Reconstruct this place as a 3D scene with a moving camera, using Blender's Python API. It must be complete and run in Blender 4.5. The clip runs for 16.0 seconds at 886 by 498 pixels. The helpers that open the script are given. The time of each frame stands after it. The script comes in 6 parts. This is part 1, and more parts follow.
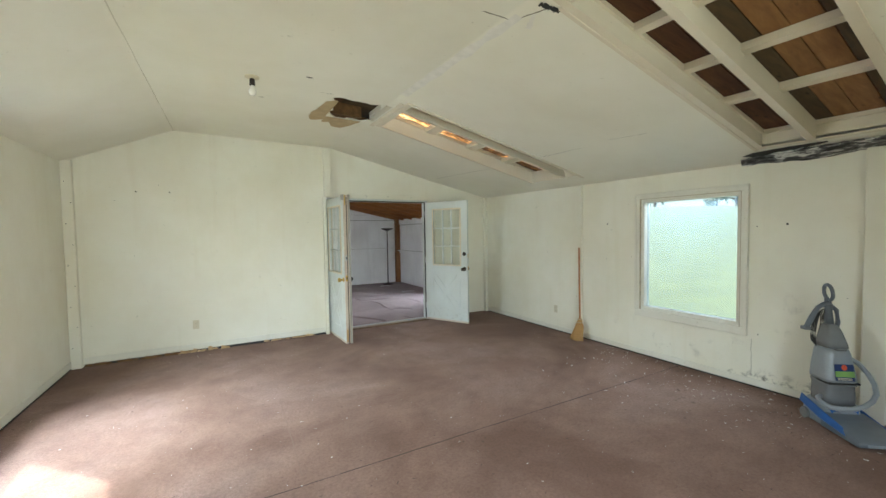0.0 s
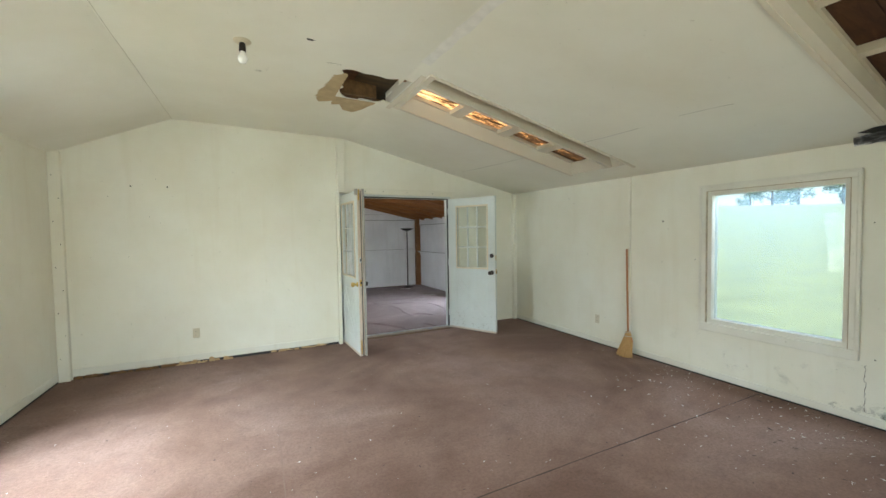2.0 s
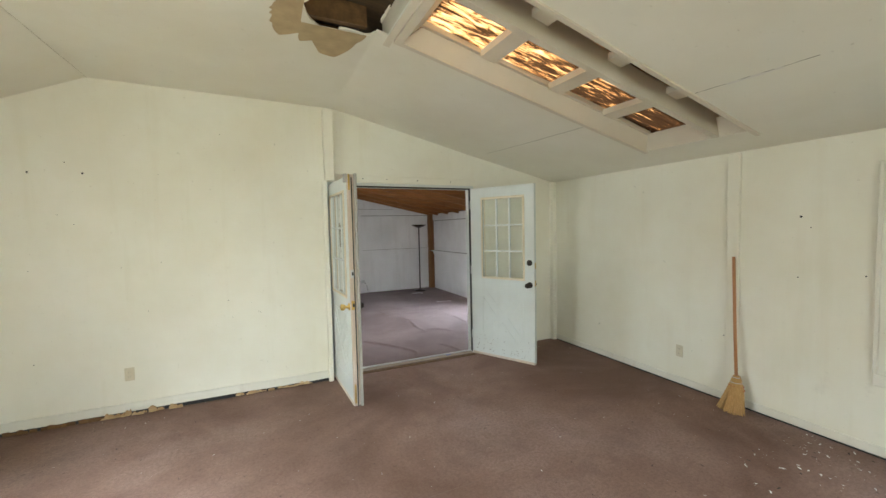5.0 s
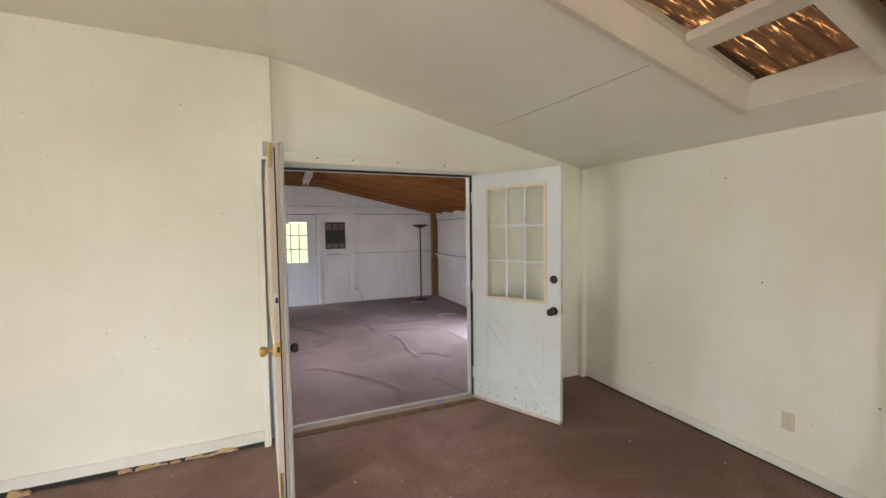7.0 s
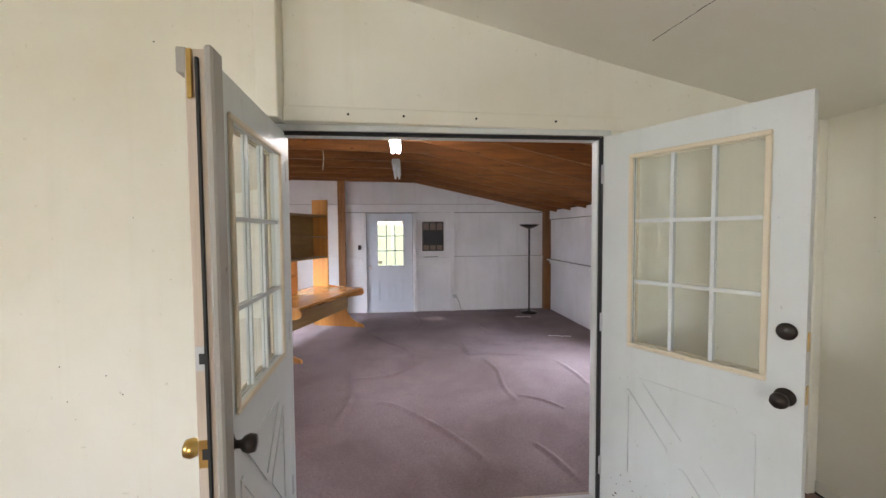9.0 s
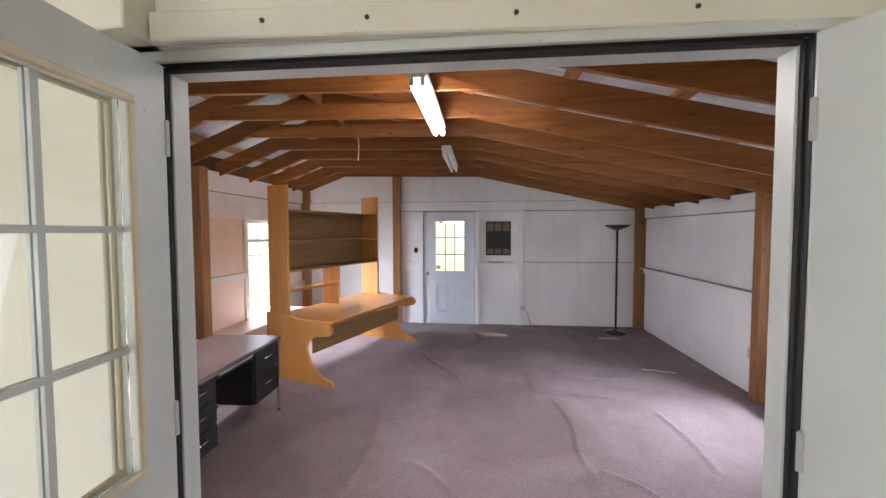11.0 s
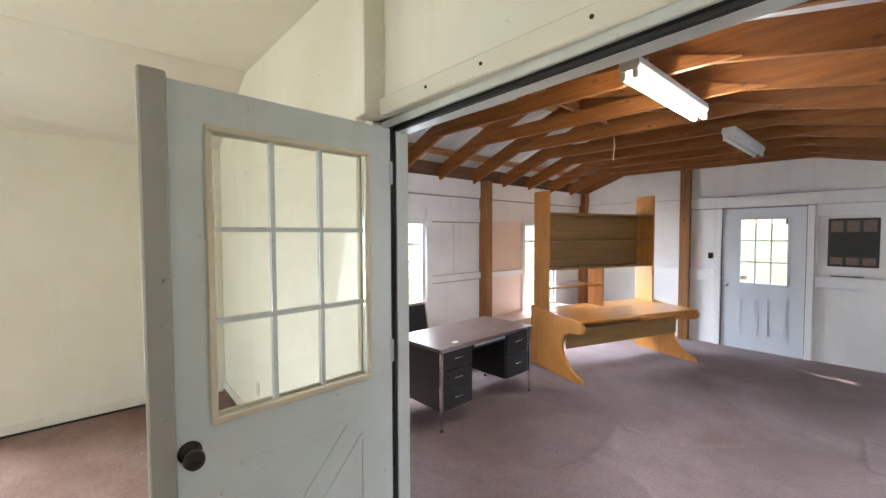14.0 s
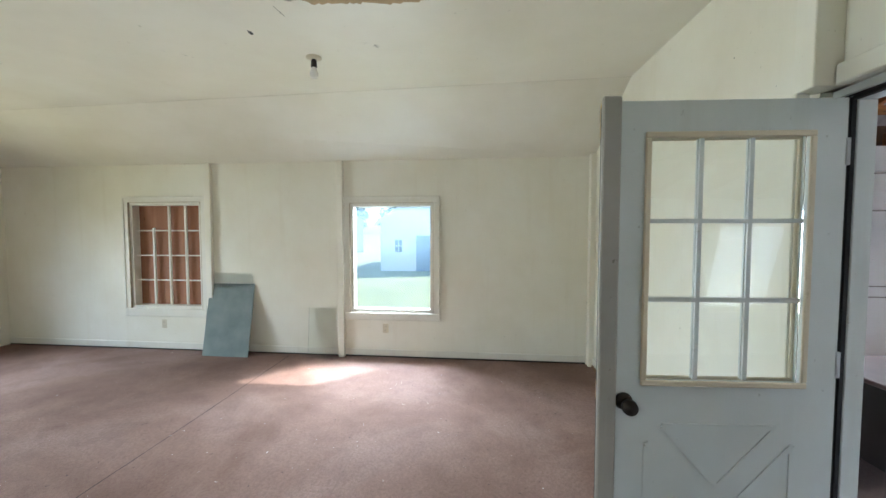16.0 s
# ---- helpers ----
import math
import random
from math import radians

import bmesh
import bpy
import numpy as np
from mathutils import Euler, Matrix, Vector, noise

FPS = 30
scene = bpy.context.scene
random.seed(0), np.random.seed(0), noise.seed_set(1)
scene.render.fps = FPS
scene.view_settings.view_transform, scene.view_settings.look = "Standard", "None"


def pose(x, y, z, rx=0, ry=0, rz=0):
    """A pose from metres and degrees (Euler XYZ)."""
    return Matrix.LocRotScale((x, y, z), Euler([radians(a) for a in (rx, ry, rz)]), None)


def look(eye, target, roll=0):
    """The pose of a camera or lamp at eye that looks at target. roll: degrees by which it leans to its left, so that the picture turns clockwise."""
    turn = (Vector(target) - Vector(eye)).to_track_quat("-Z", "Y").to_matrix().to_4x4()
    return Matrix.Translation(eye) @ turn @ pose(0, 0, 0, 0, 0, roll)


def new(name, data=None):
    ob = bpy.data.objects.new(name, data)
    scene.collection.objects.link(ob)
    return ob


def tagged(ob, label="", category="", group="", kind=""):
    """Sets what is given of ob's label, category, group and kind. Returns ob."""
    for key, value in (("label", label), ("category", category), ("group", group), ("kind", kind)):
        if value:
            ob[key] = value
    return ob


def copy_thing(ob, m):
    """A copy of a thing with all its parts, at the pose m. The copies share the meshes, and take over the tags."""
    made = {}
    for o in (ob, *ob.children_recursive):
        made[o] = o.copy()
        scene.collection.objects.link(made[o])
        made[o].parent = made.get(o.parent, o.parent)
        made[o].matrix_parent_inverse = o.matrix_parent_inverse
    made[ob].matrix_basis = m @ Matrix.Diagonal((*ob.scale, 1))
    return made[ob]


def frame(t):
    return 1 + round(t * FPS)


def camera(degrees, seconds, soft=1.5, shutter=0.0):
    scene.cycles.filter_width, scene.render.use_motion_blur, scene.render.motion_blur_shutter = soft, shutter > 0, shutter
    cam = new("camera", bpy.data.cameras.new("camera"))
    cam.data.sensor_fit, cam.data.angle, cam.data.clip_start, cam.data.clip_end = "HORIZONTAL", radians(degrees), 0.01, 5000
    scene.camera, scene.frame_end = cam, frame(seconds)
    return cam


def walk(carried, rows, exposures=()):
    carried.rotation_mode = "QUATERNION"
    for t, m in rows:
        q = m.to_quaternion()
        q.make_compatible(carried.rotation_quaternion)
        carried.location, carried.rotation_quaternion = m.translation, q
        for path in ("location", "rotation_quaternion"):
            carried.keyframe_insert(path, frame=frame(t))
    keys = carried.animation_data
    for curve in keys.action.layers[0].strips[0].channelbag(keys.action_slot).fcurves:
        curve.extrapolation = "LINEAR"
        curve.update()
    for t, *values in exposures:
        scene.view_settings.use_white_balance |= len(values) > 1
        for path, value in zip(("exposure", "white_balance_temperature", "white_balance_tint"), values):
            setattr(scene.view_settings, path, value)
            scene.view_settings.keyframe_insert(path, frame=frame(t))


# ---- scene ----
cam = camera(97.5, 16.0)
PATH = [
    (0, (-0.367, 0.218, 1.523), (0.605, 1.964, 1.438), -0.9),
    (0.5, (-0.358, 0.359, 1.481), (0.658, 2.08, 1.416), -0.8),
    (1, (-0.267, 0.471, 1.487), (0.687, 2.227, 1.414), -0.8),
    (1.5, (-0.113, 0.612, 1.522), (0.767, 2.406, 1.438), -1.0),
    (2, (-0.121, 0.806, 1.497), (0.759, 2.6, 1.42), -0.9),
    (2.5, (-0.093, 0.967, 1.495), (0.87, 2.718, 1.421), -0.9),
    (3, (0.0, 1.154, 1.496), (0.965, 2.904, 1.419), -1.1),
    (3.5, (0.062, 1.377, 1.531), (0.983, 3.15, 1.446), -1.1),
    (4, (0.15, 1.583, 1.53), (0.997, 3.393, 1.445), -1.0),
    (4.2, (0.195, 1.681, 1.548), (1.041, 3.491, 1.453), -1.2),
    (6.3, (0.781, 2.799, 1.577), (1.566, 4.636, 1.47), -1.0),
    (6.5, (0.857, 2.918, 1.56), (1.665, 4.744, 1.457), -1.3),
    (7, (1.088, 3.154, 1.573), (1.849, 5.001, 1.47), -0.8),
    (7.5, (1.208, 3.469, 1.569), (1.859, 5.358, 1.47), -0.8),
    (8, (1.327, 3.735, 1.564), (1.914, 5.645, 1.469), -0.7),
    (8.5, (1.506, 4.021, 1.56), (1.956, 5.967, 1.47), -0.7),
    (9, (1.616, 4.316, 1.547), (1.814, 6.304, 1.459), -0.4),
    (11.5, (2.007, 5.504, 1.594), (1.767, 7.488, 1.501), -0.2),
    (12, (2.132, 5.639, 1.580), (1.773, 7.604, 1.489), -0.3),
    (12.5, (2.246, 5.664, 1.583), (1.604, 7.557, 1.500), -0.4),
    (13, (2.307, 5.587, 1.563), (1.438, 7.387, 1.484), -0.1),
    (13.5, (2.397, 5.422, 1.566), (1.231, 7.045, 1.495), -0.1),
    (14, (2.498, 5.363, 1.576), (0.991, 6.676, 1.501), -0.2),
    (14.5, (2.580, 5.287, 1.560), (0.777, 6.148, 1.478), -0.1),
    (15, (2.633, 5.211, 1.558), (0.683, 5.647, 1.476), -0.2),
    (15.5, (2.639, 5.138, 1.571), (0.645, 5.248, 1.478), -0.1),
    (16, (2.625, 5.004, 1.559), (0.638, 4.794, 1.463), 0.0),
]
walk(cam, [(t, look(eye, target, roll)) for t, eye, target, roll in PATH],
     exposures=[(0, 1.17, 6300, 5), (4, 1.22, 6500, 5), (6.5, 1.28, 6850, 17), (7.5, 1.30, 6800, 20), (9, 1.33, 6550, 20), (11.5, 1.50, 6500, 20), (12.5, 1.58, 6750, 20), (13.5, 1.62, 6650, 15), (14, 1.62, 6500, 13), (14.5, 1.42, 6250, 11), (16, 1.18, 5850, 9)])


# ---------------------------------------------------------------- world, sun, exposure
world = bpy.data.worlds.new("sky")
scene.world = world
world.use_nodes = True
_wn = world.node_tree.nodes
_sky = _wn.new("ShaderNodeTexSky")
_sky.sky_type = "NISHITA"
_sky.sun_disc = False
_sky.sun_elevation = radians(46.0)
_sky.sun_rotation = radians(-44.6)
_sky.air_density, _sky.dust_density, _sky.ozone_density = 1.0, 1.5, 1.0
_bg = next(n for n in _wn if n.type == "BACKGROUND")
_bg.inputs["Strength"].default_value = 0.15
world.node_tree.links.new(_sky.outputs["Color"], _bg.inputs["Color"])

_sun = bpy.data.lights.new("sun", "SUN")
_sun.energy, _sun.angle, _sun.color = 5.0, radians(0.6), (1.0, 0.95, 0.86)
new("sun", _sun).matrix_world = look((-30, 30.5, 45), (0, 0, 0))


def sky_light(name, m, w, h, watts, color=(0.93, 0.97, 1.0), spread=180.0):
    """An area lamp in a window opening, standing in for the light of the sky."""
    lamp = bpy.data.lights.new(name, "AREA")
    lamp.shape, lamp.size, lamp.size_y, lamp.energy, lamp.color = "RECTANGLE", w, h, watts, color
    lamp.spread = radians(spread)
    ob = new(name, lamp)
    ob.matrix_world = m
    return ob


# ---------------------------------------------------------------- materials
def mat_new(name):
    m = bpy.data.materials.new(name)
    m.use_nodes = True
    nt = m.node_tree
    return m, nt, nt.nodes["Principled BSDF"]


def nd(nt, kind, **sets):
    n = nt.nodes.new(kind)
    for k, v in sets.items():
        n.inputs[k].default_value = v
    return n


def coords(nt, scale=(1, 1, 1)):
    tc = nt.nodes.new("ShaderNodeNewGeometry")
    mp = nt.nodes.new("ShaderNodeMapping")
    mp.inputs["Scale"].default_value = scale
    nt.links.new(tc.outputs["Position"], mp.inputs["Vector"])
    return mp.outputs["Vector"]


def ramp(nt, fac, stops):
    r = nt.nodes.new("ShaderNodeValToRGB")
    el = r.color_ramp.elements
    while len(el) < len(stops):
        el.new(0.5)
    for e, (p, c) in zip(el, stops):
        e.position, e.color = p, (*c, 1)
    nt.links.new(fac, r.inputs["Fac"])
    return r.outputs["Color"]


def mixc(nt, fac, a, b, mode="MIX"):
    m = nt.nodes.new("ShaderNodeMix")
    m.data_type, m.blend_type = "RGBA", mode
    for sock, v in ((m.inputs[0], fac), (m.inputs[6], a), (m.inputs[7], b)):
        if isinstance(v, (int, float)):
            sock.default_value = v
        elif isinstance(v, tuple):
            sock.default_value = (*v, 1)
        else:
            nt.links.new(v, sock)
    return m.outputs[2]


def noise_fac(nt, vec, scale, detail=4, rough=0.55, distort=0.0):
    n = nd(nt, "ShaderNodeTexNoise", Scale=scale, Detail=detail, Roughness=rough, Distortion=distort)
    nt.links.new(vec, n.inputs["Vector"])
    return n.outputs["Fac"]


def bump(nt, bsdf, fac, strength, dist=0.01):
    b = nd(nt, "ShaderNodeBump", Strength=strength, Distance=dist)
    nt.links.new(fac, b.inputs["Height"])
    nt.links.new(b.outputs["Normal"], bsdf.inputs["Normal"])


def paint(name, base, dirt, rough=0.6, stain=0.35, grain=90, bump_s=0.12, streak=True):
    """Old wall paint: broad discoloured patches, faint vertical streaks, fine relief."""
    m, nt, b = mat_new(name)
    v = coords(nt)
    broad = ramp(nt, noise_fac(nt, v, 0.9, 5, 0.6), [(0.35, (0, 0, 0)), (0.75, (1, 1, 1))])
    col = mixc(nt, broad, base, tuple(0.5 * a + 0.5 * d for a, d in zip(base, dirt)))
    if streak:
        sv = coords(nt, (7, 7, 0.5))
        s = ramp(nt, noise_fac(nt, sv, 1.0, 4, 0.6), [(0.55, (0, 0, 0)), (0.9, (stain,) * 3)])
        col = mixc(nt, s, col, dirt)
    specks = ramp(nt, noise_fac(nt, v, 26, 3, 0.7), [(0.68, (0, 0, 0)), (0.76, (min(1.0, 1.3 * stain),) * 3)])
    col = mixc(nt, specks, col, tuple(0.6 * d for d in dirt))
    nt.links.new(col, b.inputs["Base Color"])
    b.inputs["Roughness"].default_value = rough
    bump(nt, b, noise_fac(nt, v, grain, 5, 0.6), bump_s, 0.004)
    return m


def wood(name, light, dark, axis="x", rough=0.55, scale=1.0, knots=True, per_piece=0.35):
    """Planed timber with grain along one axis, knots, and a tone of its own for each piece."""
    m, nt, b = mat_new(name)
    sc = {"x": (0.6, 9, 9), "y": (9, 0.6, 9), "z": (9, 9, 0.6)}[axis]
    tc = nt.nodes.new("ShaderNodeTexCoord")
    info = nt.nodes.new("ShaderNodeObjectInfo")
    isl = nt.nodes.new("ShaderNodeNewGeometry")
    off = nd(nt, "ShaderNodeVectorMath")
    off.operation = "MULTIPLY_ADD"
    comb = nt.nodes.new("ShaderNodeCombineXYZ")
    add = nt.nodes.new("ShaderNodeMath")
    nt.links.new(info.outputs["Random"], add.inputs[0])
    nt.links.new(isl.outputs["Random Per Island"], add.inputs[1])
    for k in ("X", "Y", "Z"):
        nt.links.new(add.outputs[0], comb.inputs[k])
    off.inputs[1].default_value = (7.3, 5.1, 3.7)
    nt.links.new(comb.outputs[0], off.inputs[0])
    nt.links.new(tc.outputs["Object"], off.inputs[2])
    mp = nt.nodes.new("ShaderNodeMapping")
    mp.inputs["Scale"].default_value = tuple(s * scale for s in sc)
    nt.links.new(off.outputs[0], mp.inputs["Vector"])
    v = mp.outputs["Vector"]
    g = noise_fac(nt, v, 3.0, 6, 0.62, 0.6)
    col = ramp(nt, g, [(0.32, dark), (0.55, tuple(0.5 * (a + c) for a, c in zip(light, dark))), (0.72, light)])
    tone = nt.nodes.new("ShaderNodeMath")
    tone.operation = "FRACT"
    nt.links.new(add.outputs[0], tone.inputs[0])
    col = mixc(nt, ramp(nt, tone.outputs[0], [(0, (0, 0, 0)), (1, (per_piece,) * 3)]), col, tuple(0.55 * d for d in dark))
    if knots:
        kv = nt.nodes.new("ShaderNodeMapping")
        kv.inputs["Scale"].default_value = {"x": (3.2, 7, 7), "y": (7, 3.2, 7), "z": (7, 7, 3.2)}[axis]
        nt.links.new(off.outputs[0], kv.inputs["Vector"])
        vo = nd(nt, "ShaderNodeTexVoronoi", Scale=1.3)
        nt.links.new(kv.outputs["Vector"], vo.inputs["Vector"])
        k = ramp(nt, vo.outputs["Distance"], [(0.04, (0.85,) * 3), (0.13, (0, 0, 0))])
        col = mixc(nt, k, col, tuple(0.3 * d for d in dark))
    nt.links.new(col, b.inputs["Base Color"])
    b.inputs["Roughness"].default_value = rough
    bump(nt, b, g, 0.15, 0.004)
    return m


def plain(name, color, rough=0.5, metal=0.0, var=0.15, scale=12.0, bump_s=0.05):
    m, nt, b = mat_new(name)
    v = coords(nt)
    f = ramp(nt, noise_fac(nt, v, scale, 4), [(0.3, (0, 0, 0)), (0.7, (1, 1, 1))])
    nt.links.new(mixc(nt, f, color, tuple(c * (1 - var) for c in color)), b.inputs["Base Color"])
    b.inputs["Roughness"].default_value, b.inputs["Metallic"].default_value = rough, metal
    bump(nt, b, noise_fac(nt, v, scale * 8, 3), bump_s, 0.003)
    return m


def carpet(name, base, light, dark):
    m, nt, b = mat_new(name)
    v = coords(nt)
    broad = ramp(nt, noise_fac(nt, v, 0.7, 5, 0.6, 0.4), [(0.35, dark), (0.5, base), (0.72, light)])
    worn = ramp(nt, noise_fac(nt, v, 2.6, 6, 0.72, 0.0), [(0.36, (0.28,) * 3), (0.52, (0, 0, 0))])
    broad = mixc(nt, worn, broad, tuple(0.72 * d for d in dark))
    fine = noise_fac(nt, v, 160, 3, 0.7)
    col = mixc(nt, ramp(nt, fine, [(0.35, (0, 0, 0)), (0.65, (0.36,) * 3)]), broad, tuple(0.55 * d for d in dark))
    tuft = ramp(nt, noise_fac(nt, v, 48, 4, 0.75), [(0.42, (0, 0, 0)), (0.62, (0.36,) * 3)])
    col = mixc(nt, tuft, col, tuple(0.5 * d for d in dark))
    spots = ramp(nt, noise_fac(nt, v, 7, 4, 0.7), [(0.66, (0, 0, 0)), (0.74, (0.5,) * 3)])
    col = mixc(nt, spots, col, dark)
    nt.links.new(col, b.inputs["Base Color"])
    b.inputs["Roughness"].default_value = 0.95
    b.inputs["Specular IOR Level"].default_value = 0.15
    b.inputs["Sheen Weight"].default_value = 0.06
    big = noise_fac(nt, v, 3.0, 3, 0.5)
    mix = nd(nt, "ShaderNodeMath")
    mix.operation = "MULTIPLY_ADD"
    mix.inputs[1].default_value = 0.25
    nt.links.new(fine, mix.inputs[0])
    nt.links.new(big, mix.inputs[2])
    bump(nt, b, mix.outputs[0], 0.5, 0.012)
    return m


CREAM = paint("cream_paint", (0.82, 0.805, 0.715), (0.62, 0.56, 0.41))
CEIL = paint("ceiling_paint", (0.80, 0.785, 0.705), (0.63, 0.59, 0.47), rough=0.55, streak=False)
TRIM = paint("trim_paint", (0.78, 0.77, 0.70), (0.52, 0.46, 0.34), rough=0.45, stain=0.5)
WHITE2 = paint("white_board_paint", (0.80, 0.795, 0.81), (0.50, 0.48, 0.48), stain=0.4)
DOORP = paint("door_paint", (0.66, 0.70, 0.69), (0.42, 0.42, 0.37), rough=0.4, stain=0.4)
CARPET1 = carpet("brown_carpet", (0.268, 0.163, 0.126), (0.385, 0.272, 0.238), (0.175, 0.096, 0.069))
CARPET2 = carpet("mauve_carpet", (0.235, 0.172, 0.175), (0.29, 0.225, 0.232), (0.165, 0.115, 0.11))
RAFTER = wood("rafter_timber", (0.395, 0.146, 0.029), (0.19, 0.064, 0.012), "x")
TIMBER_Y = wood("purlin_timber", (0.46, 0.21, 0.07), (0.24, 0.095, 0.03), "y")
POSTW = wood("post_timber", (0.38, 0.18, 0.06), (0.21, 0.085, 0.025), "z")
HONEY_Z = wood("honey_ply_upright", (0.60, 0.275, 0.070), (0.45, 0.18, 0.036), "z", 0.35, 0.6, False, 0.1)
HONEY_Y = wood("honey_ply_flat", (0.56, 0.25, 0.065), (0.41, 0.165, 0.034), "y", 0.18, 0.6, False, 0.1)
OLIVE = wood("shelf_back_board", (0.29, 0.165, 0.052), (0.19, 0.10, 0.028), "y", 0.45, 0.6, False, 0.15)
DARK = plain("dark_seal", (0.02, 0.02, 0.02), 0.7)
GREY = plain("grey_metal", (0.55, 0.56, 0.57), 0.4, 0.3)
GRASS = plain("grass", (0.25, 0.30, 0.15), 0.9, 0, 0.3, 0.8, 0.3)


def glass(name, tint=(0.97, 1.0, 0.99), rough=0.0):
    m, nt, b = mat_new(name)
    b.inputs["Base Color"].default_value = (*tint, 1)
    b.inputs["Roughness"].default_value = rough
    b.inputs["IOR"].default_value = 1.3
    b.inputs["Transmission Weight"].default_value = 1.0
    return m


GLASS = glass("window_glass")


# ---------------------------------------------------------------- building helpers
def box(bm, x0, x1, y0, y1, z0, z1, m=None):
    vs = [bm.verts.new((x, y, z)) for z in (z0, z1) for y in (y0, y1) for x in (x0, x1)]
    if m is not None:
        for v in vs:
            v.co = m @ v.co
    for q in ((0, 2, 3, 1), (4, 5, 7, 6), (0, 1, 5, 4), (2, 6, 7, 3), (0, 4, 6, 2), (1, 3, 7, 5)):
        bm.faces.new([vs[i] for i in q])
    return vs


def finish(bm, name, material, parent=None, bevel=0.0, smooth=False, segs=1):
    bmesh.ops.recalc_face_normals(bm, faces=bm.faces)
    if bevel:
        bmesh.ops.bevel(bm, geom=list(bm.edges), offset=bevel, segments=segs, affect="EDGES", profile=0.5)
    me = bpy.data.meshes.new(name)
    bm.to_mesh(me)
    bm.free()
    for p in me.polygons:
        p.use_smooth = smooth
    me.materials.append(material)
    ob = new(name, me)
    if parent is not None:
        ob.parent = parent
        ob.matrix_parent_inverse = parent.matrix_world.inverted() if False else Matrix()
    return ob


def part(name, bm, material, parent, label="", bevel=0.0, smooth=False, segs=1):
    ob = finish(bm, name, material, parent, bevel, smooth, segs)
    if label:
        ob["label"] = label
    return ob


def thing(name, m, label, category, group="", kind=""):
    ob = new(name)
    ob.empty_display_size = 0.1
    ob.matrix_world = m
    return tagged(ob, label, category, group, kind)


def bx(*a, m=None):
    bm = bmesh.new()
    box(bm, *a, m=m)
    return bm


def prism(bm, outline, lo, hi, axis="y"):
    """Extrude an outline of (u, w) pairs along an axis between lo and hi; u, w are the two other axes in order."""
    def at(u, w, d):
        return {"x": (d, u, w), "y": (u, d, w), "z": (u, w, d)}[axis]
    a = [bm.verts.new(at(u, w, lo)) for u, w in outline]
    b = [bm.verts.new(at(u, w, hi)) for u, w in outline]
    n = len(outline)
    bm.faces.new(a)
    bm.faces.new(b[::-1])
    for i in range(n):
        bm.faces.new((a[i], b[i], b[(i + 1) % n], a[(i + 1) % n]))


def tube(bm, pts, radius, sides=8, cap=True):
    """A round bar along a line of points; radius is a number or one for each point."""
    rings = []
    pts = [Vector(p) for p in pts]
    for i, p in enumerate(pts):
        d = (pts[min(i + 1, len(pts) - 1)] - pts[max(i - 1, 0)]).normalized()
        s = d.cross(Vector((0, 0, 1)))
        s = s.normalized() if s.length > 1e-3 else Vector((1, 0, 0))
        u = s.cross(d).normalized()
        r = radius[i] if isinstance(radius, (list, tuple)) else radius
        rings.append([bm.verts.new(p + r * (math.cos(a) * s + math.sin(a) * u)) for a in (2 * math.pi * k / sides for k in range(sides))])
    for a, b in zip(rings, rings[1:]):
        for k in range(sides):
            bm.faces.new((a[k], a[(k + 1) % sides], b[(k + 1) % sides], b[k]))
    if cap:
        bm.faces.new(rings[0][::-1])
        bm.faces.new(rings[-1])


def lathe(bm, profile, sides=20, m=None):
    """Turn a profile of (radius, z) round the z axis."""
    rings = []
    for r, z in profile:
        ring = []
        for k in range(sides):
            a = 2 * math.pi * k / sides
            v = Vector((max(r, 0.0005) * math.cos(a), max(r, 0.0005) * math.sin(a), z))
            ring.append(bm.verts.new(m @ v if m is not None else v))
        rings.append(ring)
    for a, b in zip(rings, rings[1:]):
        for k in range(sides):
            bm.faces.new((a[k], a[(k + 1) % sides], b[(k + 1) % sides], b[k]))
    bm.faces.new(rings[0][::-1])
    bm.faces.new(rings[-1])


def wall(name, us, ws, holes, d0, d1, axis, material, label):
    bm = bmesh.new()
    us_, ws_ = list(us), list(ws)
    us = sorted({*us_, *[h[i] for h in holes for i in (0, 1)]})
    ws = sorted({*ws_, *[h[i] for h in holes for i in (2, 3)]})
    solid = {}
    for i, (u0, u1) in enumerate(zip(us, us[1:])):
        for j, (w0, w1) in enumerate(zip(ws, ws[1:])):
            solid[i, j] = not any(h[0] <= (u0 + u1) / 2 <= h[1] and h[2] <= (w0 + w1) / 2 <= h[3] for h in holes)

    def at(u, w, d):
        return (d, u, w) if axis == "x" else (u, d, w)

    def quad(*c):
        bm.faces.new([bm.verts.new(at(*p)) for p in c])
    for (i, j), s in solid.items():
        if not s:
            continue
        u0, u1, w0, w1 = us[i], us[i + 1], ws[j], ws[j + 1]
        for d in (d0, d1):
            quad((u0, w0, d), (u1, w0, d), (u1, w1, d), (u0, w1, d))
        if not solid.get((i - 1, j)):
            quad((u0, w0, d0), (u0, w0, d1), (u0, w1, d1), (u0, w1, d0))
        if not solid.get((i + 1, j)):
            quad((u1, w0, d0), (u1, w0, d1), (u1, w1, d1), (u1, w1, d0))
        if not solid.get((i, j - 1)):
            quad((u0, w0, d0), (u1, w0, d0), (u1, w0, d1), (u0, w0, d1))
        if not solid.get((i, j + 1)):
            quad((u0, w1, d0), (u1, w1, d0), (u1, w1, d1), (u0, w1, d1))
    bmesh.ops.remove_doubles(bm, verts=bm.verts, dist=1e-5)
    ob = finish(bm, name, material)
    return tagged(ob, label, "wall", kind="structure")


